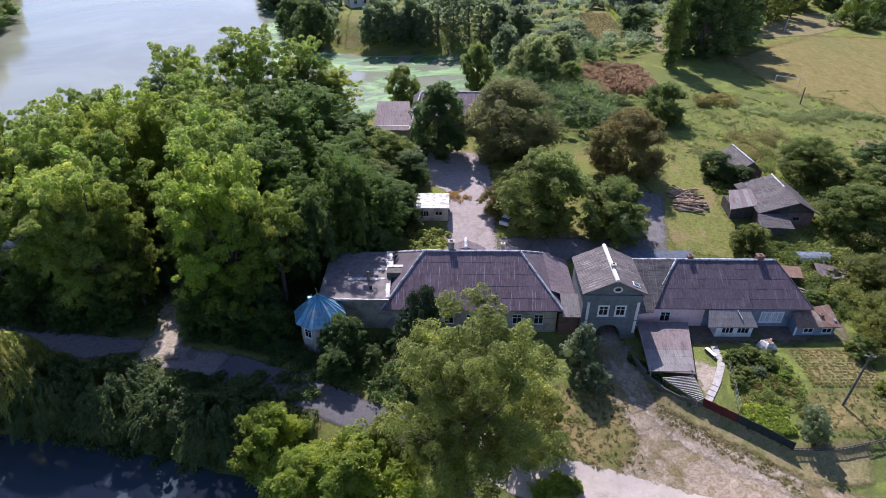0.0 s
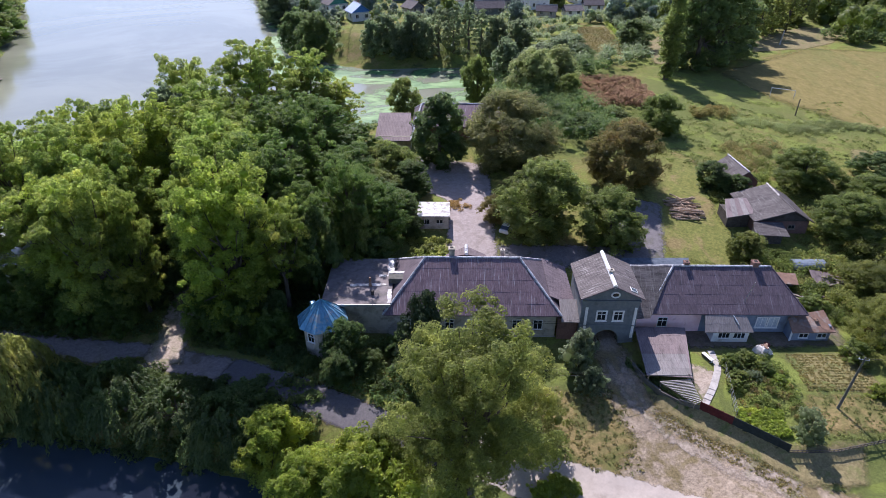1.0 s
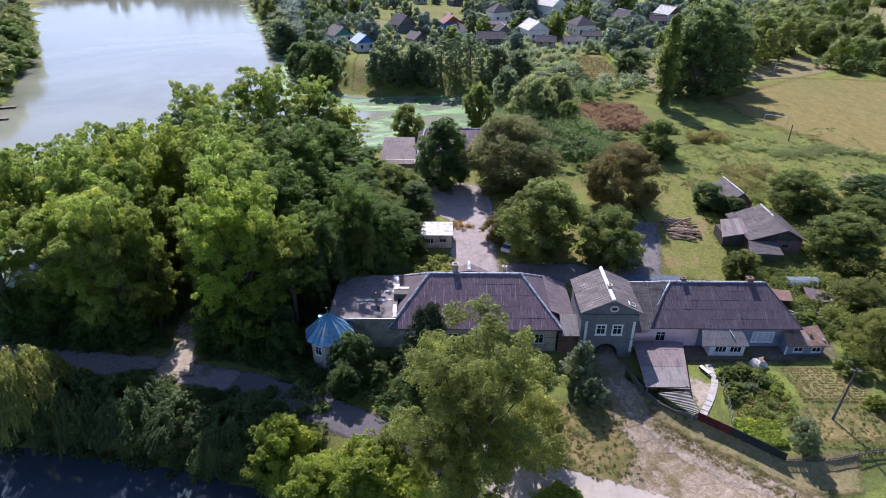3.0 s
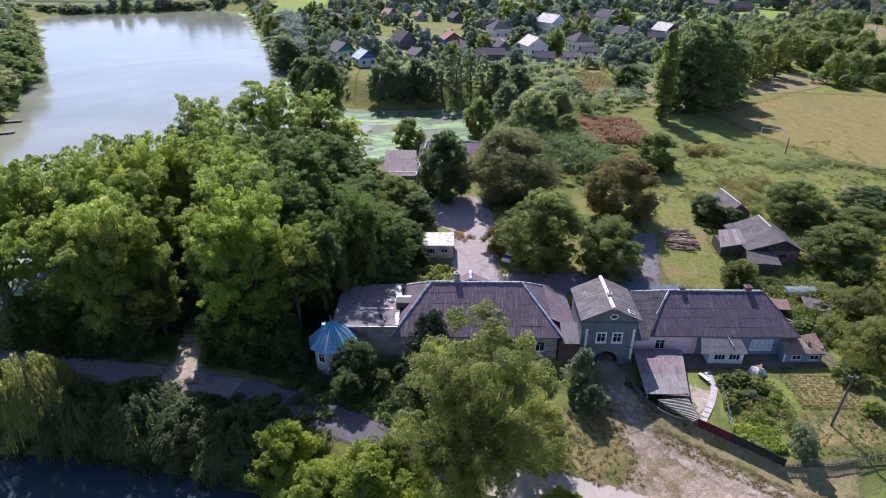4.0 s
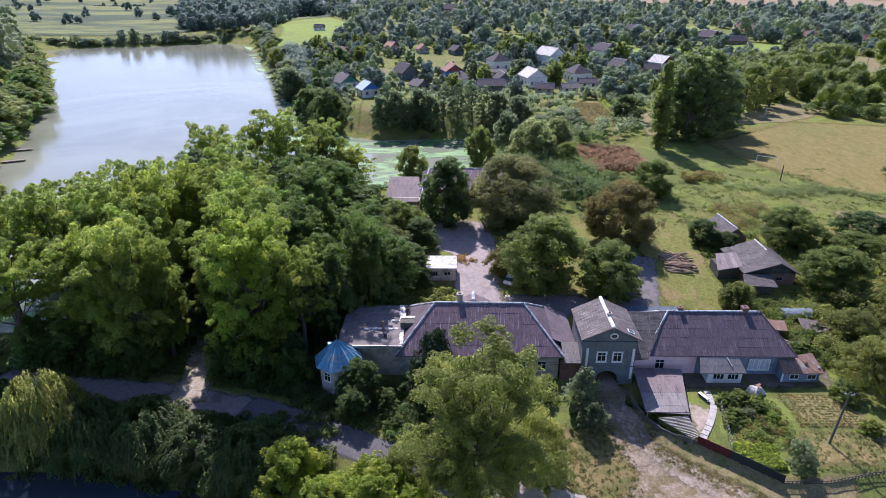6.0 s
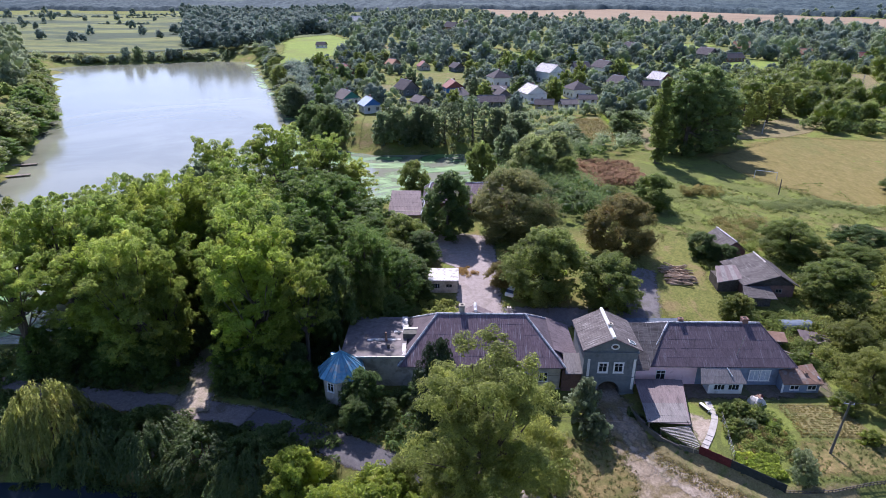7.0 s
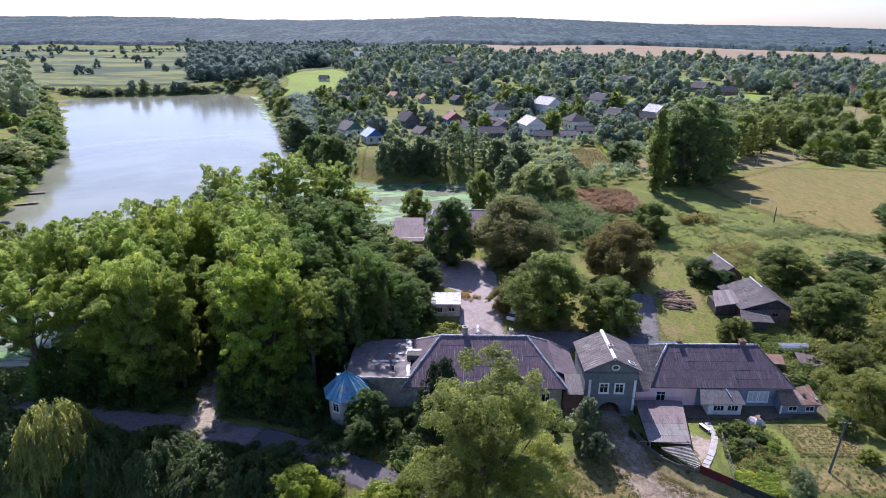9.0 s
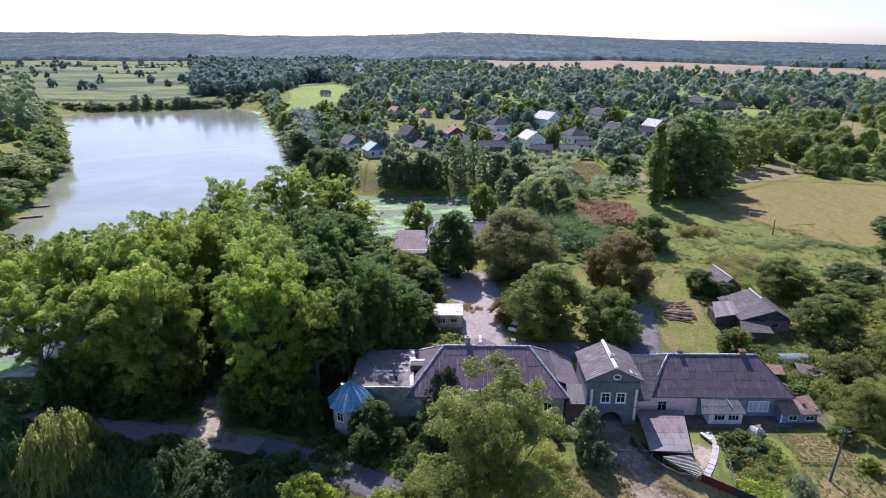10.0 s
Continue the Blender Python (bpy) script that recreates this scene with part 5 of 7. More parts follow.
for kind, x, y, top, r in (("lime_a", -47, 4, 25, 7.6), ("ash_a", -65, 3.5, 23, 6.2), ("lime_a", -69, 8, 21.5, 6.8), ("ash_b", -73.5, 8, 19.5, 6.5), ("ash_high", -83, 17, 23, 7),
                           ("lime_a", -68, 18, 26, 7), ("ash_b", -80, 24, 22, 7), ("ash_a", -92, 29, 19, 6), ("ash_high", -82, 4, 19, 5.5), ("ash_high", -89, 13, 21, 6.5), ("ash_high", -97, 22, 21, 6.5), ("ash_a", -57, 22.5, 22, 5.6), ("lime_a", -57.8, 16, 15, 4.4), ("ash_b", -51.6, 6.8, 20, 4.2), ("ash_a", -61.2, 5.6, 19, 3.6), ("ash_b", -74, 16, 24, 6.5), ("ash_a", -73, 29, 24, 7), ("lime_a", -64, 27, 25, 6.5), ("ash_b", -86, 36, 20, 6.5), ("ash_high", -98, 12, 19, 6), ("ash_b", -58, 29, 24, 7), ("ash_a", -52.5, 21, 25, 7.2), ("oak_a", -46, 18, 23, 7.4),
                           ("oak_a", -47, 33, 24, 7.4), ("ash_a", -67, 46, 26, 7.2), ("ash_b", -57, 53, 28, 8), ("ash_a", -60, 36, 24.5, 7), ("ash_b", -49, 62, 24, 6.5), ("ash_high", -52.8, 8.5, 20, 4.6), ("ash_high", -41.5, 6, 18, 4.6), ("ash_high", -51, 12, 24, 6), ("ash_a", -66, 12.5, 22.5, 6.6)):
    tree(kind, x, y, top, r, "tall broad green deciduous tree in the dense wood", W)
for kind, x, y, top, r in (("lime_a", -43, 60, 18.5, 5.8), ("oak_a", -37, 44, 15, 6), ("green_b", -30, 41, 12.5, 5.4), ("oak_a", -36, 29, 17, 6), ("oak_a", -30, 23.5, 13, 5), ("dark_a", -25.8, 36, 11, 4), ("dark_a", -26.6, 27, 9, 3.4), ("dark_a", -25, 23.6, 6.6, 2.2),
                           ("oak_a", -39.5, 11, 18, 4.8), ("oak_a", -34, 17, 20, 5.4), ("oak_a", -29.5, 19, 14, 4.2), ("ash_a", -78, 38, 19, 6.5), ("sage_a", -68, 38, 24, 6), ("oak_a", -44, 46, 20, 6.5), ("dark_a", -46, 11, 13, 5.5), ("green_b", -31, 34, 10, 5), ("sage_a", -62, 60, 15, 5)):
    tree(kind, x, y, top, r, "dense leafy green tree at the edge of the wood", W)
for kind, x, y, top, r in (("dark_low", -52, 7, 9, 4.5), ("dark_low", -62, 9, 8, 4.5), ("dark_low", -72, 9, 8, 4.5), ("dark_low", -74, 12, 8, 4.5), ("dark_low", -57.4, 10.5, 6.5, 3.2), ("dark_low", -42, 1.5, 7, 3.2),
                           ("dark_a", -40, 22, 12, 5), ("dark_a", -38, 36, 12, 5), ("dark_a", -54, 44, 14, 6), ("dark_a", -30, 14.5, 9, 3), ("dark_a", -37.8, 9.5, 16.5, 3.8), ("green_b", -33, 14.2, 13.5, 3.6)):
    tree(kind, x, y, top, r, "low dark undergrowth tree in the shade of the wood", "undergrowth")

for x, y, top, r in ((-80, 4.5, 8, 3.6), (-74, 3.2, 9, 3.8), (-68.5, 1.8, 7.5, 3.2), (-63, 1.2, 8.5, 3.4), (-51, 1.0, 8, 3.4), (-46.5, -.4, 7.5, 3.2), (-41.5, -1.4, 6.5, 2.8)):
    tree("understorey", x, y, top, r, "leafy young tree at the foot of the wood", "undergrowth")
_k = random.Random(14)
under = [(_k.uniform(-100, -38), _k.uniform(-.3, 9), _k.uniform(.5, 1.3), .4) for _ in range(280)] + [(x, _k.uniform(-1.2, 3.0) - (x + 53) * .22, _k.uniform(.5, 1.1), .4) for x in (_k.uniform(-53.5, -37.5) for _ in range(110))]
thicket("undergrowth", [c for c in under if abs(c[0] + 56) > 2], 60, .4, "dark", "dark undergrowth at the foot of the wood", "undergrowth", 43)
k = random.Random(15)
shade = [(x, y, r, .3) for x, y, r in ((k.uniform(-44, -19), k.uniform(-11, 0), k.uniform(.5, 1.2)) for _ in range(230)) if y > -6.2 - .385 * (x + 44) + 2.2 or y > -2.5]
thicket("undergrowth", shade, 60, .38, "dark", "dark nettles and shrubs round the turret", "undergrowth", 48)
sheet("path", band([(-55.6, -5), (-55.8, 0), (-56.6, 5), (-58.4, 12), (-59, 17)], [2.4, 2.3, 2.0, 1.6, 1.4]), DIRT, "pale dirt path leading into the wood", "path", .6, .07)

# ---- the bank below the lane, the foreground ----
B = "trees on the pond bank"
for kind, x, y, top, r in (("willow_a", -71, -9.5, 8.5, 5), ("dark_willow", -58.5, -9.8, 4.2, 5.2), ("dark_willow", -51, -11.5, 2.8, 4.8), ("dark_willow", -44.5, -13.8, 3.6, 4.6), ("dark_willow", -79, -9, 6, 5.5), ("dark_willow", -65, -10.5, 4.6, 4.6)):
    tree(kind, x, y, top, r, "weeping willow hanging over the dark pond", B, None, "willow", "willow_tree")
for kind, x, y, top, r in (("lime_b", -38, -16.6, 4.6, 4.4), ("dark_low", -43, -11, 2.6, 3.4), ("lime_b", -27.5, -22.5, 6.7, 6), ("lime_b", -33, -21.5, 3.5, 4.6), ("lime_b", -22, -27, 5, 5), ("dark_low", -41.5, -16.5, 1.2, 2.6)):
    tree(kind, x, y, top, r, "bushy yellow-green tree beside the lane", B)
tree("olive_a", -16.6, -21.5, 21.3, 8.4, "large spreading olive-green tree in front of the buildings", "")
tree("olive_b", -10.4, -15.2, 8.6, 4.8, "smaller olive-green tree beside the big one", "")
tree("olive_b", -25.0, -19.5, 6.5, 4.2, "leafy olive-green sapling leaning on the big tree", "")
tree("somber", -21.8, -6.5, 13.4, 3.4, "slim dark green tree in front of the long roof", "")
for x, y, top, r in ((-7.3, -20.4, 2.0, 1.9), (-5.6, -20.6, 1.5, 1.4), (-8.9, -21.2, 1.9, 1.8)):
    tree("bush_lime", x, y, ground_z(x, y) + top, r, "leafy green bush at the edge of the asphalt road", "roadside bushes", None, "bush", "bush")
tree("bush_silver", -2.6, -5.0, 6.4, 2.5, "silvery elder bush beside the gate drive", "", None, "bush", "bush")
tree("bush_silver", -1.8, -8.2, 3.6, 2.0, "low silvery elder bush in the dry grass", "", None, "bush", "bush")
tree("dark_a", -32.4, -6.6, 4.6, 2.6, "dark shrub at the foot of the turret", "", None, "bush", "bush")
tree("dark_a", -32.0, -3.6, 6.8, 2.9, "dark bush growing beside the turret", "", None, "bush", "bush")
for x, y, top, r in ((-25, -2, 3.2, 2.6), (-19, -3, 3, 2.4), (-13, -2.5, 2.6, 2.2), (-7.5, -3.5, 2.4, 2), (-28.5, -5, 2.6, 2.2), (-39.5, 0, 3, 2), (-36.5, -5.2, 1.9, 1.6), (-33.2, -5.4, 2.2, 1.8), (-40, -3.5, 2.4, 1.8)):
    tree("dark_low", x, y, top, r, "dark shrub along the plaster wall", "wall shrubs", None, "bush", "bush")

# ---- courtyard and the yards behind ----
C = "courtyard trees"
for kind, x, y, top, r in (("tall_dark", -21.0, 49, 19.4, 5.8), ("chestnut_a", -7.4, 48, 19.6, 10), ("green_a", -4.3, 24.5, 16.2, 7.6), ("green_b", 7.0, 22.5, 12, 6), ("brown_a", 13.2, 41, 16.6, 7.4),
                           ("green_a", 27, 65, 14, 5.2), ("green_b", 27, 18, 7.2, 2.9), ("green_a", 46, 40, 12, 6.4), ("green_b", 46, 24, 10.5, 6), ("olive_b", 42, 11, 6, 4.5),
                           ("brown_a", -11.2, 28, 8, 3), ("dark_a", 29.3, 39.5, 9.5, 3.6), ("dark_a", 32.6, 36.6, 8.2, 2.6), ("green_b", -11.5, 101, 13, 5), ("pale_willow", 1.5, 88, 18, 7.5), ("green_b", 10, 84, 13, 4), ("pale_willow", 9, 95, 17, 6), ("green_b", 55, 34, 9, 5.5), ("olive_b", 51, 15, 8, 5.5)):
    tree(kind, x, y, top, r, "broad green tree among the yards", C)
for kind, x, y, top, r in (("dark_a", 4, 68, 9.5, 4.5), ("dark_a", 10.5, 66, 9.5, 4.5), ("dark_a", 17, 63, 9, 4.2), ("green_a", 18, 70, 9.5, 4.2), ("sage_a", -3, 110, 16, 6), ("sage_a", 6, 108, 15, 6), ("sage_a", 12, 116, 15, 5.5),
                           ("dark_a", 20, 122, 11, 5), ("green_a", -30, 80, 13, 4.5), ("olive_b", 60, 26, 9, 6), ("dark_a", 62, 42, 10, 6), ("green_b", 58, 12, 8, 5), ("olive_b", 46, 3, 6, 4.5), ("olive_b", 40, 4, 4.5, 3.5), ("dark_a", 39, 136, 16, 6.5), ("dark_a", 88, 66, 13, 6), ("green_b", 80, 56, 10, 5), ("dark_a", 94, 76, 11, 6)):
    tree(kind, x, y, top, r, "bushy tree in the overgrown land behind the yards", "overgrown trees")
tree("poplar", 39.6, 103, 31, 3.3, "tall slim dark poplar beside the field", "", None, "poplar", "poplar_tree")
for x, y, top, r in ((50.5, 112, 32, 8.5), (58, 117, 33, 9), (46, 114, 25, 6), (66, 124, 25, 7)):
    tree("green_tall", x, y, top, r, "big dense green tree at the field edge", "field edge trees")
for x, y, top, r in ((77, 144, 20, 4.4), (84.5, 150, 21, 4.6), (90, 153, 20, 4.2), (98, 159, 22, 4.8), (108, 169, 21, 4.6), (118, 179, 20, 4.6), (128, 186, 20, 4.8)):
    tree("sage_tall", x, y, top, r, "slender tree in the row along the field", "row of field trees")
tree("bush_sage", 20.8, -15.3, 4.0, 2.0, "round green bush in the corner of the garden", "", None, "bush", "bush")
for kind, x, y, top, r in (("bush_green", 16.5, -4.5, 2.4, 1.6), ("bush_green", 18.8, -4.0, 2.3, 1.7), ("bush_green", 20.4, -5.4, 1.9, 1.4), ("bush_green", 16.6, -7.0, 2.0, 1.5), ("bush_lime", 21.4, -7.2, 1.5, 1.2), ("bush_sage", 18.4, -6.6, 1.6, 1.2),
                           ("bush_green", 15.6, -8.4, 1.9, 1.2), ("bush_green", 33, -3, 3.2, 2.2), ("olive_b", 37.5, -.5, 8, 4.6), ("green_b", 42, -4, 6.5, 4.6), ("olive_b", 44, 2, 7.5, 5), ("bush_lime", 32.5, -9.5, 2.2, 1.6), ("bush_green", 32.5, 7, 3.2, 2.6)):
    tree(kind, x, y, top, r, "leafy garden shrub among the vegetable beds", "garden shrubs", None, "bush", "bush")

# ---- round the inlet and the lake ----
I = "trees on the inlet bank"
for kind, x, y, top, r in (("dark_a", -65, 148, 16, 8), ("dark_a", -74, 160, 14, 7), ("sage_a", -45, 143, 14.5, 4.6), ("sage_a", -40, 145, 16, 4.8), ("sage_a", -35.5, 143, 13, 4), ("sage_a", -32, 146, 16.5, 4.8), ("sage_a", -27.5, 143, 15, 4.2),
                           ("poplar_row", -23, 145, 18, 4.6), ("poplar_row", -18, 146, 18, 4.4), ("poplar_row", -13, 146, 19, 4.8), ("poplar_row", -9, 144, 17, 4.2), ("sage_a", -4, 143, 16, 5), ("sage_a", 3, 140, 15, 5.5), ("dark_a", 20, 138, 10, 5)):
    tree(kind, x, y, top, r, "grey-green tree on the far bank of the inlet", I)
rnd = random.Random(11)
for i in range(26):
    u = i / 25
    x, y = float(np.interp(u, [0, .2, .5, .7, 1], [-158, -177, -202, -222, -300])) + rnd.uniform(-3, 1.5), float(np.interp(u, [0, .2, .5, .7, 1], [92, 140, 188, 225, 345]))
    tree(("shore_willow", "shore_green", "shore_pale")[i % 3], x, y, 9 + rnd.uniform(0, 6), 7.5 + rnd.uniform(0, 3.5), "rounded willow on the lake shore", "lake shore willows", None, "willow", "willow_tree")
for i in range(24):
    u = i / 23
    tree(rnd.choice(("sage_a", "dark_a", "green_b")), -96 - 88 * u + rnd.uniform(3, 10), 205 + 245 * u + rnd.uniform(-4, 4), 8 + rnd.uniform(0, 7), 5.5 + rnd.uniform(0, 3), "grey-green tree along the eastern lake shore", "lake shore trees")
for i in range(22):
    u = i / 21
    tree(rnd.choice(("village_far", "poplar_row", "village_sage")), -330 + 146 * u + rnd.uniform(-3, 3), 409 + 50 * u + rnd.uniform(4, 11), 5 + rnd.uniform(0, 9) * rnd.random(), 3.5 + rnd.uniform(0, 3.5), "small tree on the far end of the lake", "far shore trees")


# ---- village ----
HOMES = []


def home_at(*a, **k):
    HOMES.append(a[:2])
    return cottage(*a, **k)


T = TINT
home_at(-66, 194, 10, 9, 3, 3, -55, PLASTER_WHITE, T["pale"], "white house with green gable and grey slate roof", gable=T["green"])
home_at(-54, 178, 8, 8, 3, 2.8, -62, PLASTER_WHITE, T["tin"], "white house with bright blue gable and pale tin roof", gable=T["blue"])
home_at(-42, 219, 10, 9, 2.8, 3.8, -55, PLASTER_GREY, T["slate"], "dark-roofed grey house with a steep gable")
home_at(-34, 190, 7, 7, 2.2, 2.2, -50, PLASTER, T["pale"], "low shed with a pale slate roof", chim=False)
home_at(-20, 221, 9, 9, 3.2, 3, -75, T["blue"], T["red"], "blue house with a reddish gable roof", gable=T["red"])
home_at(-18, 200, 9, 7, 3, 2.5, -120, PLASTER_WHITE, T["pale"], "white house with a grey slate roof")
home_at(3, 246, 10, 10, 4.5, 3.2, -70, PLASTER_WHITE, T["slate"], "tall white house with a dark hipped roof", hip=True)
home_at(0, 222, 11, 6, 2.6, 1.2, -10, PLASTER_PINK, T["pale"], "long flat garage with a pale roof", chim=False)
home_at(-4, 190, 12, 8, 2.4, 2.2, 5, PLASTER_GREY, T["slate"], "long barn with a dark slate roof", chim=False)
home_at(2, 203, 9, 7, 2.6, 2.8, -80, PLASTER, T["slate"], "grey shed with a gabled slate roof", chim=False)
home_at(15, 202, 11, 10, 4, 3.2, -72, PLASTER_WHITE, T["white"], "white house with a whitish metal roof")
home_at(31, 262, 13, 11, 5.5, 3.6, -55, PLASTER_WHITE, T["white"], "tall white house with a pale gabled roof")
home_at(37, 214, 10, 10, 4, 3, -70, PLASTER_WHITE, T["slate"], "white house with a dark hipped roof", hip=True)
home_at(18, 185, 8, 6, 2.2, 1.8, -10, PLASTER, T["slate"], "low outbuilding with a brown slate roof", chim=False)
home_at(28, 186, 7, 6, 2.2, 1.6, 10, PLASTER_WHITE, T["pale"], "small outbuilding with a pale roof", chim=False)
home_at(38, 196, 8, 6, 2.4, 1.6, 0, PLASTER_WHITE, T["slate"], "low white outbuilding beside the yard", chim=False)
home_at(68, 297, 12, 10, 4, 3.5, -65, PLASTER_WHITE, T["slate"], "white house with a dark slate gable roof")
home_at(55, 300, 10, 8, 3.5, 2.8, 10, PLASTER_WHITE, T["slate"], "white house under a dark long roof")
home_at(62, 238, 9, 9, 3.5, 3, -60, PLASTER_WHITE, T["slate"], "white house with a steep slate roof", gable=PLASTER_BLUE)
home_at(85, 247, 10, 9, 4, 3.2, -60, PLASTER_WHITE, T["white"], "white house with a pale roof and brown gable", gable=T["red"])
home_at(77, 236, 8, 7, 2.5, 2.2, 0, PLASTER_GREY, T["slate"], "dark shed with a slate roof", chim=False)
home_at(112, 402, 12, 10, 3.5, 4, -60, PLASTER_GREY, T["slate"], "grey house with a dark gable roof")
home_at(153, 363, 13, 10, 3, 4, -65, PLASTER_GREY, T["slate"], "low house with a dark slate roof")
home_at(163, 345, 14, 8, 2.5, 3, 15, BRICK, T["slate"], "long dark barn at the lawn", chim=False)
home_at(196, 408, 12, 10, 3.5, 4.5, -20, BRICK, T["orange"], "house with a bright orange tiled roof")
home_at(222, 372, 13, 9, 3, 3.5, -20, BRICK, T["orange"], "house with a rusty orange roof")
home_at(252, 378, 12, 10, 3.5, 3.5, -40, PLASTER_WHITE, T["white"], "white house with a pale metal roof")
home_at(262, 366, 13, 8, 2.5, 3, -10, BRICK, T["red"], "brown roofed barn beside the white house", chim=False)
home_at(300, 362, 9, 9, 3, 4, -50, PLASTER_WHITE, T["slate"], "small white house with a dark roof")
home_at(-190, 765, 18, 13, 5, 6, -40, PLASTER_WHITE, T["white"], "distant white house with a light roof")
home_at(-155, 815, 18, 13, 5, 6, -20, PLASTER_WHITE, T["white"], "distant farmhouse with a bright roof")
home_at(-22, 625, 16, 12, 5, 5, -40, BRICK, T["slate"], "distant brick house with a dark roof")
home_at(-5, 640, 14, 10, 5, 5, -60, PLASTER_WHITE, T["slate"], "distant pale house with a dark roof")
home_at(-126, 436, 8, 6, 2.6, 2.2, -10, PLASTER_WHITE, T["slate"], "lone grey hut on the bright lawn", chim=False)
home_at(-82, 284, 9, 8, 2.6, 3, -50, BRICK, T["red"], "brown-red cottage with a steep roof")
home_at(-57, 312, 8, 7, 2.5, 2.8, -50, BRICK, T["orange"], "small cottage with an orange roof")
home_at(-38, 305, 7, 7, 2.4, 2.6, -70, PLASTER, T["red"], "small cream cottage with a dark red roof")
home_at(-18, 300, 8, 7, 2.5, 2.5, -60, PLASTER_GREY, T["slate"], "small grey hut among the trees", chim=False)

PLOTS = [("bright green meadow between the gardens", [(-20, 395), (30, 400), (34, 425), (-16, 430)], LAWN),
         ("yellow-green garden ground", [(-52, 245), (-12, 236), (-8, 262), (-46, 275)], YARD_GRASS),
         ("sunlit grass plot by the houses", [(84, 300), (126, 296), (132, 330), (92, 336)], LAWN),
         ("dry grass plot of an orchard", [(-110, 430), (-60, 440), (-64, 470), (-112, 462)], DRY_GRASS),
         ("pale dug garden ground", [(-66, 232), (-50, 226), (-46, 240), (-62, 250)], TILLED),
         ("light grass slope beyond the village", [(136, 416), (168, 420), (206, 472), (200, 500), (150, 452)], LAWN),
         ("bright green lawn on the slope", [(-138, 345), (-112, 335), (-100, 400), (-106, 470), (-122, 540), (-160, 630), (-182, 610), (-174, 500), (-152, 420)], LAWN),
         ("bright green strip of lawn by the barn", [(143, 305), (177, 297), (206, 322), (176, 362), (150, 345)], LAWN),
         ("striped vegetable plot with rows", [(24, 125), (35, 129), (37, 170), (26, 164)], TILLED),
         ("dug brown plot of soil", [(41, 118), (46, 116), (56, 150), (47, 152)], BANK),
         ("brown tilled garden strip", [(60, 48), (72, 46), (80, 54), (64, 56)], TILLED),
         ("dry slope under the row of field trees", [(73, 131), (84, 150), (94, 156), (109, 168), (120, 160), (106, 143), (94, 136)], BANK),
         ("dry grassy track up the slope", [(198, 290), (172, 228), (164, 188), (178, 184), (188, 226), (214, 284)], BANK),
         ("pale dry meadow between the gardens", [(-48, 268), (-16, 266), (-12, 290), (-44, 292)], YARD_GRASS),
         ("dry meadow strip behind the inlet", [(-54, 143), (-48, 141), (-48, 168), (-55, 172)], YARD_GRASS)]
for label, outline, mat in PLOTS:
    sheet("field", outline, mat, label, "field", 1.5 if abs(outline[0][0]) < 100 else 4, .1 if abs(outline[0][0]) < 100 else .35, 6)
CLEAR = [p[1] for p in PLOTS] + [[(40, 960), (60, 1270), (430, 1210), (640, 900), (900, 720), (900, 420), (470, 660), (290, 760)], [(57, 109), (76, 123), (94, 136), (125, 130), (150, 100), (110, 66), (76, 64), (62, 86)], [(20, 60), (60, 66), (60, 108), (42, 118), (14, 98)]]


def free(x, y, r):
    far = 1 if y > 300 else 0
    if inside_by(LAKE, x, y) > -4 or any(inside_by(c, x, y + d * far) > -1.5 for c in CLEAR for d in (0, 14, 28)[:1 + 2 * far]):
        return False
    for hx, hy in HOMES:
        k = 1.5 if hy > 500 else 1
        side = (x - hx) - (y - hy) * (hx + 20) / (hy + 70)
        if abs(side) < 5 * k + r * .5 and hy - (8 + 2.6 * r) * k < y < hy + 6 * k + r:
            return False
    return True


# single trees of the gardens
kinds = ("village_green", "village_green", "village_dark", "village_dark", "village_sage", "village_far", "village_far", "village_green")
rnd, made = random.Random(3), 0
while made < 130:
    y = 168 + 190 * rnd.random() ** 1.2
    x = rnd.uniform(-75 - .25 * (y - 168), 60 + 1.1 * (y - 150))
    r = rnd.uniform(2.8, 5.6)
    if not free(x, y, r):
        continue
    tree(rnd.choice(kinds), x, y, ground_z(x, y) + r * rnd.uniform(1.5, 2.3), r, "garden tree among the village houses", "village trees")
    made += 1

# what lies beyond: orchards, hedges and woods too many to count
def strewn(seed, count, area, size):
    k = random.Random(seed)
    out = []
    while len(out) < count:
        (x, y), r = area(k), size(k)
        if free(x, y, r):
            out.append((x, y, r, r * k.uniform(.7, 1.2)))
    return out


def beyond(k):
    y = 340 + 720 * k.random() ** 1.1
    return k.uniform(-130 - .42 * (y - 340), 330 + .75 * (y - 340)), y


garden = strewn(20, 620, lambda k: ((lambda y: (k.uniform(-75 - .25 * (y - 168), 60 + 1.1 * (y - 150)), y))(172 + 190 * k.random())), lambda k: k.uniform(1.6, 4.6))
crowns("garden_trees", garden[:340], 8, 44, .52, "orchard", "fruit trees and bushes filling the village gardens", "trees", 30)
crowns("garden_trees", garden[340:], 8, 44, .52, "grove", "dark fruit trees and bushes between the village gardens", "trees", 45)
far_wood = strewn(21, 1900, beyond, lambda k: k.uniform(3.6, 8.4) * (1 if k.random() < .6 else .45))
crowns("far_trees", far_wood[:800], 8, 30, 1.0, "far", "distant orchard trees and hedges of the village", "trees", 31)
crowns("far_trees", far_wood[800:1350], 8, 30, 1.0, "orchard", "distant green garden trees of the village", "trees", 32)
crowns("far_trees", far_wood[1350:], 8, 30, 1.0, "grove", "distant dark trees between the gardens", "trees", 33)
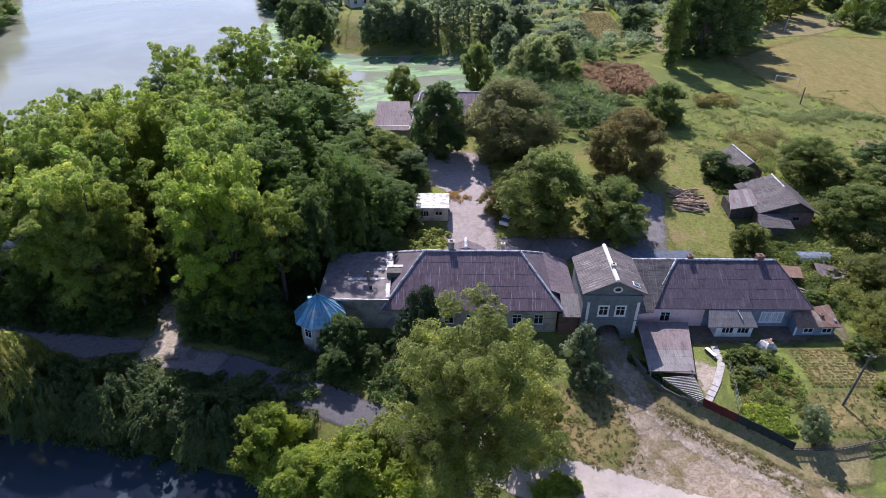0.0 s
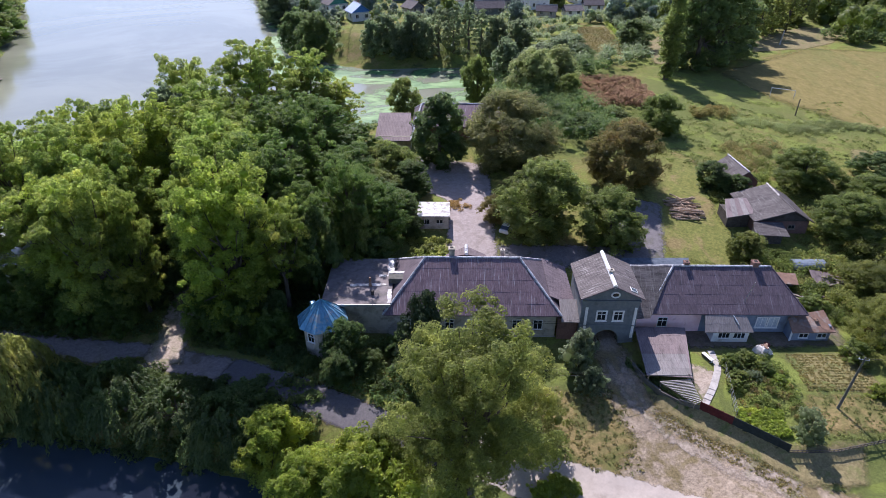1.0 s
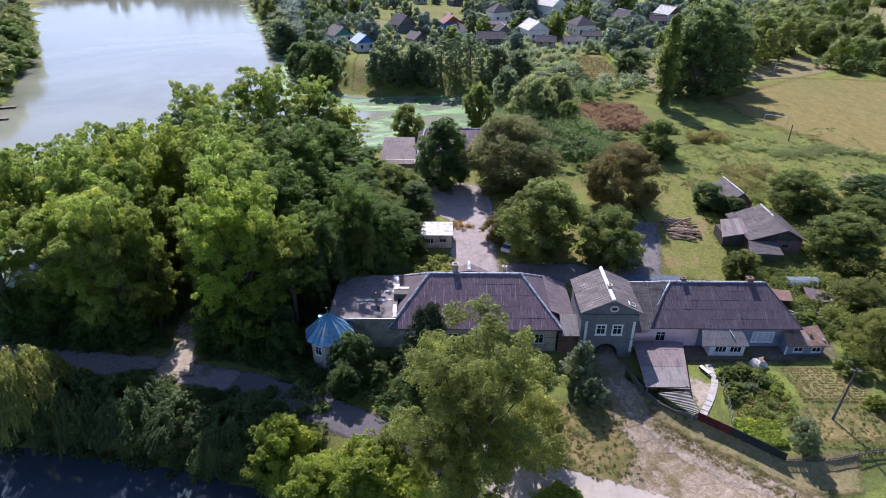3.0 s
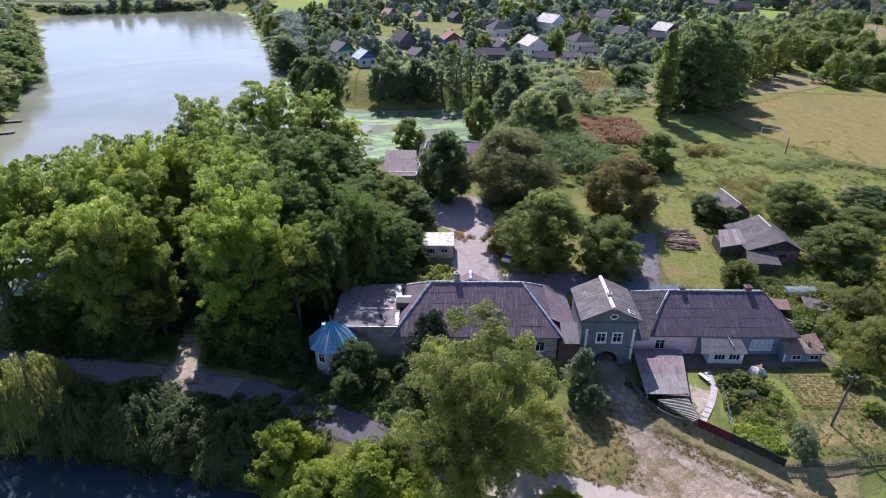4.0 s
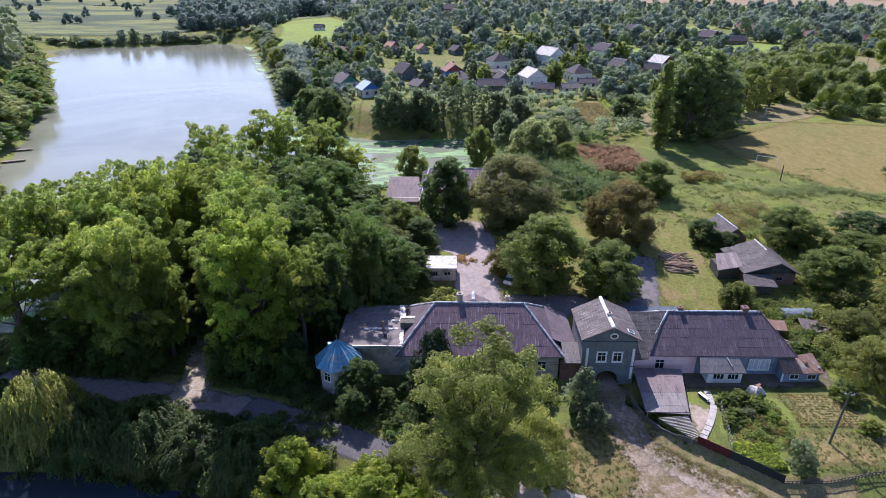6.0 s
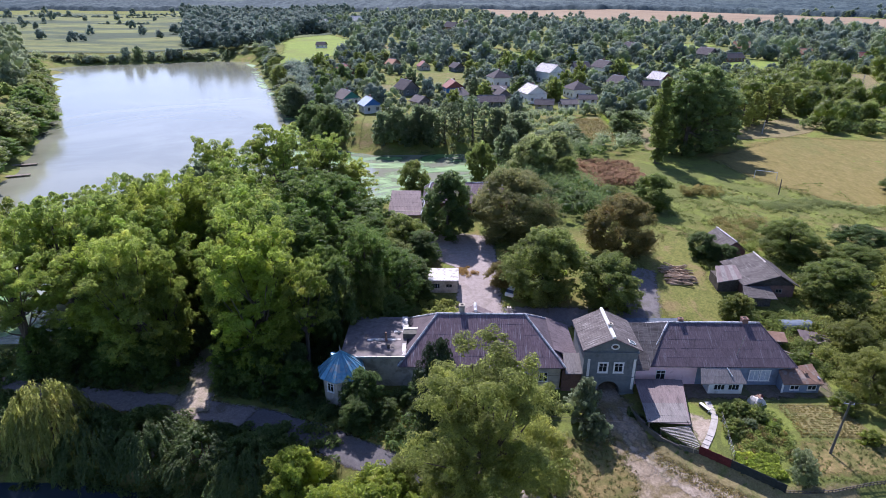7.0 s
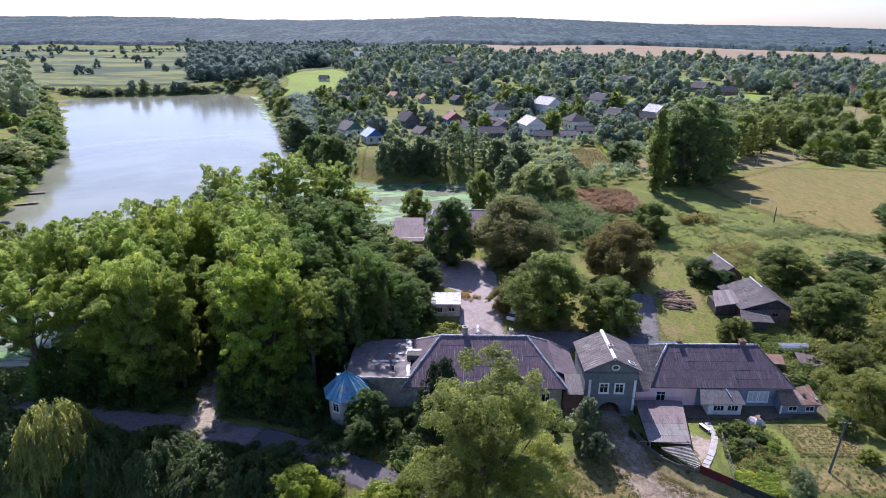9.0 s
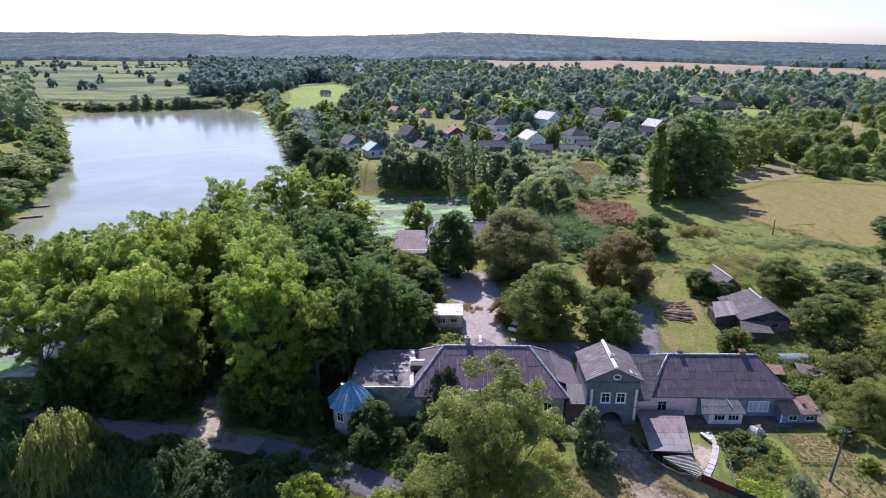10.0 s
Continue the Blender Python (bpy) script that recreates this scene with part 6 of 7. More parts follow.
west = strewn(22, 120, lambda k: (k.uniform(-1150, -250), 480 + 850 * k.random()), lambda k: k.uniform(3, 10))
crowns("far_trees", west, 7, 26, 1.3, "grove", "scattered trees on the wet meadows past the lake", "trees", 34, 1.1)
k = random.Random(47)
lines = []
for i in range(15):
    x, y, ln = k.uniform(-1050, -330), 480 + 800 * k.random(), k.uniform(60, 260)
    tilt = k.uniform(-.1, .22)
    lines += [(x + u + k.uniform(-2, 2), y + tilt * u + 9 * math.sin(u / 30) + k.uniform(-3, 3), k.uniform(1.0, 4.2)) for u in np.arange(0, ln, 3.6) if k.random() < .75]
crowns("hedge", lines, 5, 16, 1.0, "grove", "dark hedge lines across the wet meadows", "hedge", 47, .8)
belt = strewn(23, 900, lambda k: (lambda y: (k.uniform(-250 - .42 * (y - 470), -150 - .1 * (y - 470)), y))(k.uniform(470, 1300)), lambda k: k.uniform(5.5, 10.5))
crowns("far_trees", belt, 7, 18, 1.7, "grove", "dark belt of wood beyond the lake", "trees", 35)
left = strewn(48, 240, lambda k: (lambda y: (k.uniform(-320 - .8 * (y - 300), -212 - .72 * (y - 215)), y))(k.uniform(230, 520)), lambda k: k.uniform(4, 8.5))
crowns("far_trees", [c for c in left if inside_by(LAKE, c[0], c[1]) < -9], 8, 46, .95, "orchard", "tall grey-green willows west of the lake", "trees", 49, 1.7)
shore = strewn(24, 260, lambda k: (k.uniform(-330, -185), k.uniform(90, 400)), lambda k: k.uniform(2.5, 6))
crowns("far_trees", [c for c in shore if inside_by(LAKE, c[0], c[1]) < -8], 7, 40, .8, "green", "dense bushes behind the western lake shore", "trees", 36, 1.2)
near_scrub = strewn(25, 460, lambda k: (k.uniform(-75, 75), k.uniform(112, 190)), lambda k: k.uniform(1.2, 2.8))
thicket("scrub", near_scrub, 90, .5, "sage", "rough scrub and bushes between inlet and village", "bushes", 37, turn=.45, core=.45)
east = strewn(26, 620, lambda k: (k.uniform(90, 330), k.uniform(130, 330)), lambda k: k.uniform(2.6, 7.0))
crowns("scrub", [c for c in east if c[1] > 128 + .33 * (c[0] - 90) and c[1] < 230 + .5 * (c[0] - 90)], 8, 85, .62, "green", "thick bushes beyond the sports field", "bushes", 38, 1.15)
hedge = [(107 + i * 1.7, 150 - i * .72 + (i % 3), 2.5, 1.5) for i in range(38)]
thicket("hedge", hedge, 120, .7, "dark", "clipped dark hedge along the field", "hedge", 39)

wild = strewn(28, 300, lambda k: (k.uniform(-8, 36), k.uniform(57, 112)), lambda k: k.uniform(1.6, 3.3))
thicket("scrub", [c for c in wild if not (13 < c[0] < 48 and 78 < c[1] < 103) and not (c[0] > 22 and c[1] < 80)], 130, .32, "dark", "dense bushes behind the courtyard trees", "bushes", 41, 1.1, core=.35)
wild = strewn(29, 170, lambda k: (k.uniform(36, 75), k.uniform(1, 40)), lambda k: k.uniform(1.0, 2.4))
thicket("scrub", [c for c in wild if c[0] > 41 or c[1] < 15], 150, .3, "olive", "wild yellowish bushes beside the yards", "bushes", 42, core=.3)

lake_east = strewn(30, 130, lambda k: ((lambda u: (-97 - 88 * u + k.uniform(5, 20), 205 + 245 * u))(k.random())), lambda k: k.uniform(2, 4.5))
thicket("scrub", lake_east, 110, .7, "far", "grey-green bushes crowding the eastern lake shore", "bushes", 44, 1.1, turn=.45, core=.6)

far_edge = [(-330 + 146 * u + random.Random(i).uniform(-3, 3), 408 + 50 * u + random.Random(i + 900).uniform(2, 12), random.Random(i + 50).uniform(1.5, 4), 1.2) for i, u in enumerate(np.linspace(-.12, 1.04, 120))]
thicket("scrub", far_edge, 90, .8, "sage", "reeds and bushes along the far lake shore", "bushes", 46, 1.1, core=.55)

blue_fence = house_root("board_fence", "long pale blue board fence by the orange-roofed house", "fence")
for i in range(12):
    p, q = Vector((190, 392)).lerp(Vector((252, 352)), i / 12), Vector((190, 392)).lerp(Vector((252, 352)), (i + 1) / 12)
    d = q - p
    o = part("panel", boxed(.05, -.06, -.3, d.length - .05, .06, 1.9), TINT["tin"], blue_fence)
    o.matrix_basis = Matrix.Translation((p.x, p.y, ground_z(p.x, p.y))) @ Matrix.Rotation(math.atan2(d.y, d.x), 4, "Z")

# the wooded hills: one canopy of crowns that touch, on lines of sight fanned out from the village
fan, deep = np.linspace(-.80, .80, 1100), 900 * (3300 / 900) ** np.linspace(0, 1, 230)
A, D = np.meshgrid(fan, deep)
cx, cy = A * D - 20, D - 70
rng = np.random.default_rng(27)
crown = np.zeros(cx.shape)
for cell, high in ((11.0, .75), (19.0, 1.0)):
    # round tops on a jittered lattice
    jit = rng.uniform(.15, .85, (2, 701, 701))
    tall = rng.uniform(.45, 1, (701, 701))
    iu, iv = np.floor(cx / cell).astype(int), np.floor(cy / cell).astype(int)
    for du in (-1, 0, 1):
        for dv in (-1, 0, 1):
            ju, jv = (iu + du) % 701, (iv + dv) % 701
            d2 = ((iu + du + jit[0, ju, jv]) - cx / cell) ** 2 + ((iv + dv + jit[1, ju, jv]) - cy / cell) ** 2
            crown = np.maximum(crown, high * tall[ju, jv] * np.sqrt(np.maximum(0, 1 - d2 / .62)))
edge = np.interp(cx, [-1500, -700, -330, -120, 30, 70, 440, 650, 910, 1500], [1500, 1420, 1340, 1300, 1275, 1285, 1225, 925, 745, 500])
stand = smooth(0, 14, cy - edge + 14 * np.sin(cx / 37) + 9 * np.sin(cx / 13))
cz = terrain(cx, cy) - 3 + stand * (6 + 8 * crown)
n = len(fan)
cells = [(j * n + i, j * n + i + 1, (j + 1) * n + i + 1, (j + 1) * n + i) for j in range(len(deep) - 1) for i in range(n - 1) if stand[j:j + 2, i:i + 2].max() > 0]
used = np.unique(np.array(cells).ravel())
back_to = -np.ones(cx.size, int)
back_to[used] = np.arange(len(used))
# aerial haze is mixed into the hills' blue-grey base colours
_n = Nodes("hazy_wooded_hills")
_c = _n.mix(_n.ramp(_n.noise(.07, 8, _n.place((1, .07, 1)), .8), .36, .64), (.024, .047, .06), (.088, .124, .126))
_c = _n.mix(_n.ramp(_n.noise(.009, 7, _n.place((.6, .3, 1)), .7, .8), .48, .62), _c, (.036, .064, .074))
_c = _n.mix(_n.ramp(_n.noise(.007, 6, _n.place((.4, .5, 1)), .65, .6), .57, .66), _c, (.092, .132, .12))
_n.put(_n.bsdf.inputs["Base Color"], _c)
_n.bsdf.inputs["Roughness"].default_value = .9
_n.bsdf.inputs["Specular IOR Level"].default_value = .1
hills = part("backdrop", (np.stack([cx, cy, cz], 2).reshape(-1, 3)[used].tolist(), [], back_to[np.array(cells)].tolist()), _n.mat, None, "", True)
tagged(hills, "wooded hills closing the horizon behind the village, haze in their blue colour", "hills", "", "structure")


# ---- the buildings behind ----
store = house_root("flat_roofed_store", "small cream store with a flat white roof", "shed")
bm = bmesh.new()
pierced(bm, 4.9, 2.7, .25, [(.5, 1.0, 1.7, 1.9), (2.9, 1.2, 3.9, 1.8)], Matrix.Translation((-24.0, 25.3, 3.1)))
box(bm, -24.0, 25.55, 3.0, -23.75, 29.6, 5.8)
box(bm, -19.35, 25.55, 3.0, -19.1, 29.6, 5.8)
box(bm, -24.0, 29.35, 3.0, -19.1, 29.6, 5.8)
part("wall", bm, PLASTER, store)
part("roof", boxed(-24.3, 24.7, 5.75, -18.9, 29.9, 5.95, bevel=.03), WHITE_FELT, store)
window(store, Matrix.Translation((-23.5, 25.36, 4.1)), 1.2, .9, WHITE, 2, False)
window(store, Matrix.Translation((-21.1, 25.36, 4.3)), 1.0, .6, WHITE, 1, False)
part("awning", boxed(-26.0, 24.9, 5.3, -24.3, 27.5, 5.42), SLATE, store)

rear = house_root("rear_building", "long rear building with brick walls and slate hip roof", "building")
part("wall", boxed(-26, 60.5, 4.6, -6, 71, 8.6), BRICK, rear)
hip_roof(rear, -27.0, -5.0, 59.5, 72, 8.4, -25.0, -9, 11.4, SLATE, SLATE_SIDE)
part("wing_wall", boxed(-33.5, 55, 4.6, -27, 64, 8.0), PLASTER, rear)
bm = bmesh.new()
slab(bm, [(-34.3, 53.5, 7.6), (-26.5, 53.5, 7.6), (-27.5, 64.5, 9.7), (-34.3, 64.5, 9.7)], (0, 0, -.12))
wr = part("wing_roof", bm, SLATE_PALE, rear)
sheets(wr, SLATE_PALE, (-34.3, 53.5, 7.62), (1, 0, 0), (0, 11, 2.1), [(0, 0), (7.6, 0), (6.8, 11.2), (0, 11.2)], 1.3, 1.9)
ridge(wr, (-27, 53.6, 7.75), (-25.2, 65.5, 11.3))
for x in (-19, -15.5, -12):
    window(rear, Matrix.Translation((x, 60.42, 6.0)), 1.2, 1.6)

# ---- sheds in the eastern yard ----
barn = house_root("barn", "weathered brick barn with a sagging slate roof", "barn")
bm = bmesh.new()
slab(bm, [(30.4, 24.0, 5.7), (36.4, 24.0, 7.6), (36.4, 34.2, 7.6), (30.4, 34.2, 5.7)], (0, 0, -.12))
slab(bm, [(36.4, 24.0, 7.6), (40.2, 24.0, 5.5), (40.2, 34.2, 5.5), (36.4, 34.2, 7.6)], (0, 0, -.12))
br = part("roof", bm, BARN_SLATE, barn)
sheets(br, BARN_SLATE, (30.4, 34.2, 5.72), (0, -1, 0), (6, 0, 1.9), [(0, 0), (10.2, 0), (10.2, 6.3), (0, 6.3)])
sheets(br, BARN_SLATE, (40.2, 24.0, 5.52), (0, 1, 0), (-3.8, 0, 2.1), [(0, 0), (10.2, 0), (10.2, 4.35), (0, 4.35)])
ridge(br, (36.4, 29.5, 7.66), (36.4, 34.3, 7.66), WHITE_FELT, .14)
ridge(br, (36.4, 23.9, 7.64), (36.4, 29.5, 7.64), BARN_SLATE, .12)
part("wall", boxed(31, 24.6, 2.9, 39.6, 33.8, 5.5), BRICK, barn)
bm = bmesh.new()
slab(bm, [(31, 24.6, 5.45), (39.6, 24.6, 5.45), (36.4, 24.6, 7.3)], (0, .2, 0))
part("gable", bm, OLD_WOOD, barn)
window(barn, Matrix.Translation((36.4, 24.5, 4.2)), 1.0, .6, WOOD, 1, False)
lean = house_root("shed", "low tin-roofed lean-to beside the barn", "shed")
bm = bmesh.new()
slab(bm, [(26.6, 25.6, 5.5), (31.4, 26.4, 5.9), (31.8, 31.0, 6.4), (28.2, 31.0, 6.2)], (0, 0, -.1))
lnr = part("roof", bm, SLATE_BLEACHED, lean)
for i in range(5):
    part("roof_sheet", slab(bmesh.new(), [(26.7 + .95 * i, 25.55 + .16 * i, 5.56 + .08 * i), (27.6 + .95 * i, 25.7 + .16 * i, 5.63 + .08 * i), (28.95 + .72 * i, 31.0, 6.29 + .04 * i), (28.25 + .72 * i, 31.0, 6.26 + .04 * i)], (0, 0, .03)), SLATE_BLEACHED if i % 2 else SLATE_PALE, lnr)
part("wall", boxed(27.2, 26.4, 3.0, 30.8, 30.4, 5.6), OLD_WOOD, lean)
low = house_root("shed", "low shed with dark slate in front of the barn", "shed")
bm = bmesh.new()
slab(bm, [(29.4, 21.0, 5.0), (34.8, 20.6, 4.9), (34.8, 23.9, 5.7), (30.2, 23.9, 5.7)], (0, 0, -.1))
lr = part("roof", bm, BARN_SLATE, low)
part("wall", boxed(30.3, 21.8, 2.4, 34.4, 23.8, 5.0), OLD_WOOD, low)
upper = house_root("barn", "small red brick barn with a gabled slate roof", "barn")
bm = bmesh.new()
slab(bm, [(31.8, 37.6, 6.3), (34.6, 37.6, 8.3), (33.9, 45.5, 8.3), (31.3, 45.5, 6.3)], (0, 0, -.12))
slab(bm, [(34.6, 37.6, 8.3), (37.3, 37.6, 6.3), (36.6, 45.5, 6.3), (33.9, 45.5, 8.3)], (0, 0, -.12))
ur = part("roof", bm, BARN_SLATE, upper)
ridge(upper, (34.6, 37.5, 8.35), (33.9, 45.6, 8.35), RIDGE, .13)
part("wall", boxed(32.1, 38.2, 4.0, 36.9, 45, 6.3), BRICK, upper)
bm = bmesh.new()
slab(bm, [(32.1, 38.2, 6.25), (36.9, 38.2, 6.25), (34.6, 38.2, 8.1)], (0, .2, 0))
part("gable", bm, BRICK, upper)
long_shed = house_root("long_shed", "long low shed with a bluish slate lean-to roof", "shed")
bm = bmesh.new()
slab(bm, [(6.9, 14.6, 3.0), (17.4, 15.0, 3.0), (17.8, 16.6, 3.4), (7.2, 16.4, 3.4)], (0, 0, -.1))
part("roof", bm, surface("bluish_slate", (.10, .125, .16), (.15, .18, .225), 2, (.07, .09, .12), .8), long_shed)
part("wall", boxed(7.4, 15.0, 1.5, 17.2, 16.2, 2.9), WOOD, long_shed)
part("eaves_board", boxed(6.9, 14.5, 2.9, 17.4, 14.62, 3.06, bevel=.01), WHITE, long_shed, "white eaves board")
green = house_root("cold_frame", "low arched cold frame under a bluish film", "greenhouse")
bm = bmesh.new()
arc = [(math.cos(a) * 1.3, math.sin(a) * .8) for a in np.linspace(0, math.pi, 9)]
rows = [[bm.verts.new((33.6 + 5.0 * i / 4, 16.4 + c, ground_z(36, 16.4) + .2 + s)) for c, s in arc] for i in range(5)]
for a, b in zip(rows, rows[1:]):
    for i in range(8):
        bm.faces.new((a[i], a[i + 1], b[i + 1], b[i]))
bm.faces.new(rows[0])
bm.faces.new(rows[-1][::-1])
part("film", bm, surface("dusty_blue_film", (.13, .16, .20), (.2, .24, .29), 2, rough=.5), green)
scrap = house_root("lean_to", "collapsing lean-to with fallen grey boards behind the dwelling", "shed")
bm = bmesh.new()
slab(bm, [(29.2, 10.6, 2.9), (31.8, 10.4, 2.8), (32.2, 12.6, 3.3), (29.4, 12.8, 3.4)], (0, 0, -.1))
part("roof", bm, RUST, scrap)
part("wall", boxed(29.6, 11.0, 1.0, 31.5, 12.3, 2.9), OLD_WOOD, scrap)
bm = bmesh.new()
slab(bm, [(35.2, 12.4, 2.0), (38.0, 11.6, 1.7), (38.4, 14.2, 2.4), (35.4, 14.6, 2.7)], (0, 0, -.1))
part("fallen_roof", bm, SLATE_PALE, scrap)
for a, b in (((29.6, 8.4, 2.4), (33.6, 6.4, 1.3)), ((29.9, 9.2, 2.2), (34.2, 7.6, 1.3)), ((31.0, 9.8, 1.7), (33.2, 7.0, 1.5)), ((32.0, 9.0, 1.5), (35.5, 9.6, 1.3))):
    part("board", tube(bmesh.new(), [a, b], [.16, .16], 4), WOOD, scrap)
part("rubble", boxed(31.2, 7.6, .7, 34.0, 9.6, 1.5, bevel=.2), CONCRETE, scrap)
scrap2 = house_root("board_pile", "pile of old grey boards in the grass", "boards")
rnd = random.Random(8)
for i in range(9):
    x, y = 39.5 + rnd.uniform(-1.5, 1.5), 12.5 + rnd.uniform(-1.2, 1.2)
    part("board", boxed(-1.6, -.14, 0, 1.6, .14, .06, pose(x, y, ground_z(x, y) + .08 + i * .07, 0, 0, rnd.uniform(-50, 20))), WOOD, scrap2)

# ---- log pile ----
logs = house_root("log_pile", "heap of long cut logs lying on the grass", "logs")
rnd = random.Random(4)
for i in range(46):
    layer = 0 if i < 24 else 1 if i < 38 else 2
    y = 28.4 + rnd.uniform(-.25, .25) + (i % 24 if layer == 0 else (i - 24) % 14 if layer == 1 else (i - 38)) * (.26 if layer == 0 else .4 if layer == 1 else .6) + layer * .4
    ln, x = rnd.uniform(1.8, 3.2), 21.6 + rnd.uniform(-.5, .5)
    a = radians(rnd.gauss(-8, 24))
    z = ground_z(21.6, y) + .2 + layer * .3
    c, s, r = math.cos(a) * ln, math.sin(a) * ln, rnd.uniform(.10, .17)
    part("log", tube(bmesh.new(), [(x - c, y - s, z), (x, y, z + .04), (x + c, y + s, z)], [r * 1.1, r, r * .8], 6), LOGWOOD, logs)

# ---- fences, gate leaves, pole ----
def panels(thing, a, b, n, h, mat, name="panel", gap=.02, post=True):
    a, b = Vector((*a, 0)), Vector((*b, 0))
    for i in range(n):
        p, q = a.lerp(b, i / n), a.lerp(b, (i + 1) / n)
        d = (q - p)
        z = min(ground_z(p.x, p.y), ground_z(q.x, q.y)) + .05
        m = Matrix.Translation((p.x, p.y, z)) @ Matrix.Rotation(math.atan2(d.y, d.x), 4, "Z")
        bm = boxed(gap, -.03, 0, d.length - gap, .03, h + .12)
        for k in range(1, int(d.length / .3)):
            box(bm, k * .3 - .02, -.055, .03, k * .3 + .02, -.03, h + .1)
        o = part(name, bm, mat, thing)
        o.matrix_basis = m
        if post:
            part("post", tube(bmesh.new(), [(p.x, p.y, z - .5), (p.x, p.y, z + h + .22)], [.05, .05], 6), mat, thing)


low_wall = house_root("low_wall", "low dark concrete wall along the gate drive", "wall")
for p, q in zip([(4.4, -4.2), (5.2, -6.6), (6.6, -8.8), (8.4, -10.3)], [(5.2, -6.6), (6.6, -8.8), (8.4, -10.3), (10.4, -11.4)]):
    d = Vector(q) - Vector(p)
    o = part("wall_block", boxed(0, -.12, -.5, d.length, .12, .75, bevel=.03), DARK_WALL, low_wall)
    o.matrix_basis = Matrix.Translation((*p, ground_z(*p))) @ Matrix.Rotation(math.atan2(d.y, d.x), 4, "Z")
red = house_root("sheet_gate", "dark red sheet-metal gate between steel posts", "gate")
panels(red, (10.4, -11.4), (13.4, -13.6), 3, 1.15, FENCE_RED)
dark = house_root("sheet_fence", "dark green sheet-metal fence round the garden", "fence")
panels(dark, (13.4, -13.6), (18.2, -17.2), 5, 1.15, FENCE_GREEN)
rail = house_root("paling_fence", "old wooden paling fence beside the lane", "fence")
rnd = random.Random(9)
line = [(18.2, -17.2), (20.5, -17.2), (23.6, -17.0), (29, -15.8), (40, -14.6)]
for p, q in zip(line, line[1:]):
    p, q = Vector(p), Vector(q)
    n = int((q - p).length / .45)
    for hgt in (.22, .52):
        za, zb = ground_z(*p) + hgt, ground_z(*q) + hgt
        part("rail", tube(bmesh.new(), [(*p, za), (*q, zb)], [.05, .05], 4), OLD_WOOD, rail)
    for i in range(n):
        c = p.lerp(q, i / n)
        z = ground_z(*c)
        part("paling", boxed(-.05, -.02, -.1, .05, .02, .6 + rnd.uniform(-.08, .1), pose(c.x, c.y, z, rnd.uniform(-4, 4), rnd.uniform(-4, 4), rnd.uniform(-10, 20))), OLD_WOOD, rail)
mesh_fence = house_root("wire_fence", "thin wire fence beside the garden path", "fence")
for i in range(9):
    p = Vector((15.6, -5.0)).lerp(Vector((14.0, -12.8)), i / 8)
    part("post", tube(bmesh.new(), [(p.x, p.y, .3), (p.x, p.y, 1.75)], [.035, .03], 5), STEEL, mesh_fence)
for h in (.9, 1.3, 1.65):
    part("wire", tube(bmesh.new(), [(15.6, -5.0, h), (14.0, -12.8, h)], [.012, .012], 4), STEEL, mesh_fence)

pole = house_root("utility_pole", "leaning grey concrete utility pole with cables", "utility pole")
part("shaft", tube(bmesh.new(), [(26.45, -11.28, .1), (27.58, -10.46, 7.5)], [.16, .10], 8), DARK_WALL, pole)
part("crossarm", tube(bmesh.new(), [(27.0, -10.2, 7.1), (28.0, -10.7, 7.25)], [.05, .05], 5), STEEL, pole)
for p in ((27.1, -10.25, 7.15), (27.9, -10.65, 7.25)):
    part("insulator", tube(bmesh.new(), [p, (p[0], p[1], p[2] + .2)], [.05, .03], 6), WHITE, pole)


def cable(a, b, sag, r=.018):
    a, b = Vector(a), Vector(b)
    pts = [a.lerp(b, i / 14) - Vector((0, 0, sag * 4 * (i / 14) * (1 - i / 14))) for i in range(15)]
    tagged(part("cable", tube(bmesh.new(), pts, [r] * 15, 4), CABLE), "thin dark overhead cable between pole and houses", "cable", "overhead cables")


cable((27.1, -10.25, 7.35), (28.2, 1.6, 4.3), .25)
cable((27.9, -10.65, 7.45), (31, .2, 3.4), .3)
cable((27.5, -10.5, 7.4), (75, -12, 7.5), .8)
cable((-10.5, .9, 3.9), (-2.0, -.05, 4.4), .5)
cable((-12.5, .9, 3.5), (-2.0, -.05, 4.0), .5)
cable((5.2, -7.3, 1.9), (-9, -9.5, 3.6), .25)
cable((10.4, -7.7, 1.9), (-9, -9.0, 3.9), .3)

# ---- garden things ----
bench = house_root("bench", "white painted garden bench beside the path", "bench")
m = pose(14.1, -3.3, ground_z(14.1, -3.3), 0, 0, -66)
part("seat", boxed(-.85, -.25, .42, .85, .25, .5, m, .02), WHITE, bench)
part("front_board", boxed(-.8, -.24, .12, .8, -.2, .42, m), OLD_WOOD, bench, "brown front board")
for x in (-.7, .7):
    part("leg", boxed(x - .06, -.2, 0, x + .06, .2, .42, m), WHITE, bench)
heap = house_root("tarpaulin_heap", "heap of boards under a crumpled pale tarpaulin", "heap")
bm = bmesh.new()
bmesh.ops.create_grid(bm, x_segments=14, y_segments=12, size=1)
for v in bm.verts:
    x, y = v.co.x, v.co.y
    top = .95 * min(1, 2.2 * (1 - max(abs(x), abs(y)))) ** .6 if max(abs(x), abs(y)) < 1 else 0
    v.co = Vector((x * 1.0, y * .85, top * (1 - .25 * x) + .16 * noise.noise(Vector((x * 2.6, y * 3.1, 4))) + .03))
o = part("tarpaulin", bm, WHITE_FELT, heap, "crumpled pale tarpaulin")
o.matrix_basis = pose(21.7, -1.9, ground_z(21.7, -1.9), 0, 0, 24)
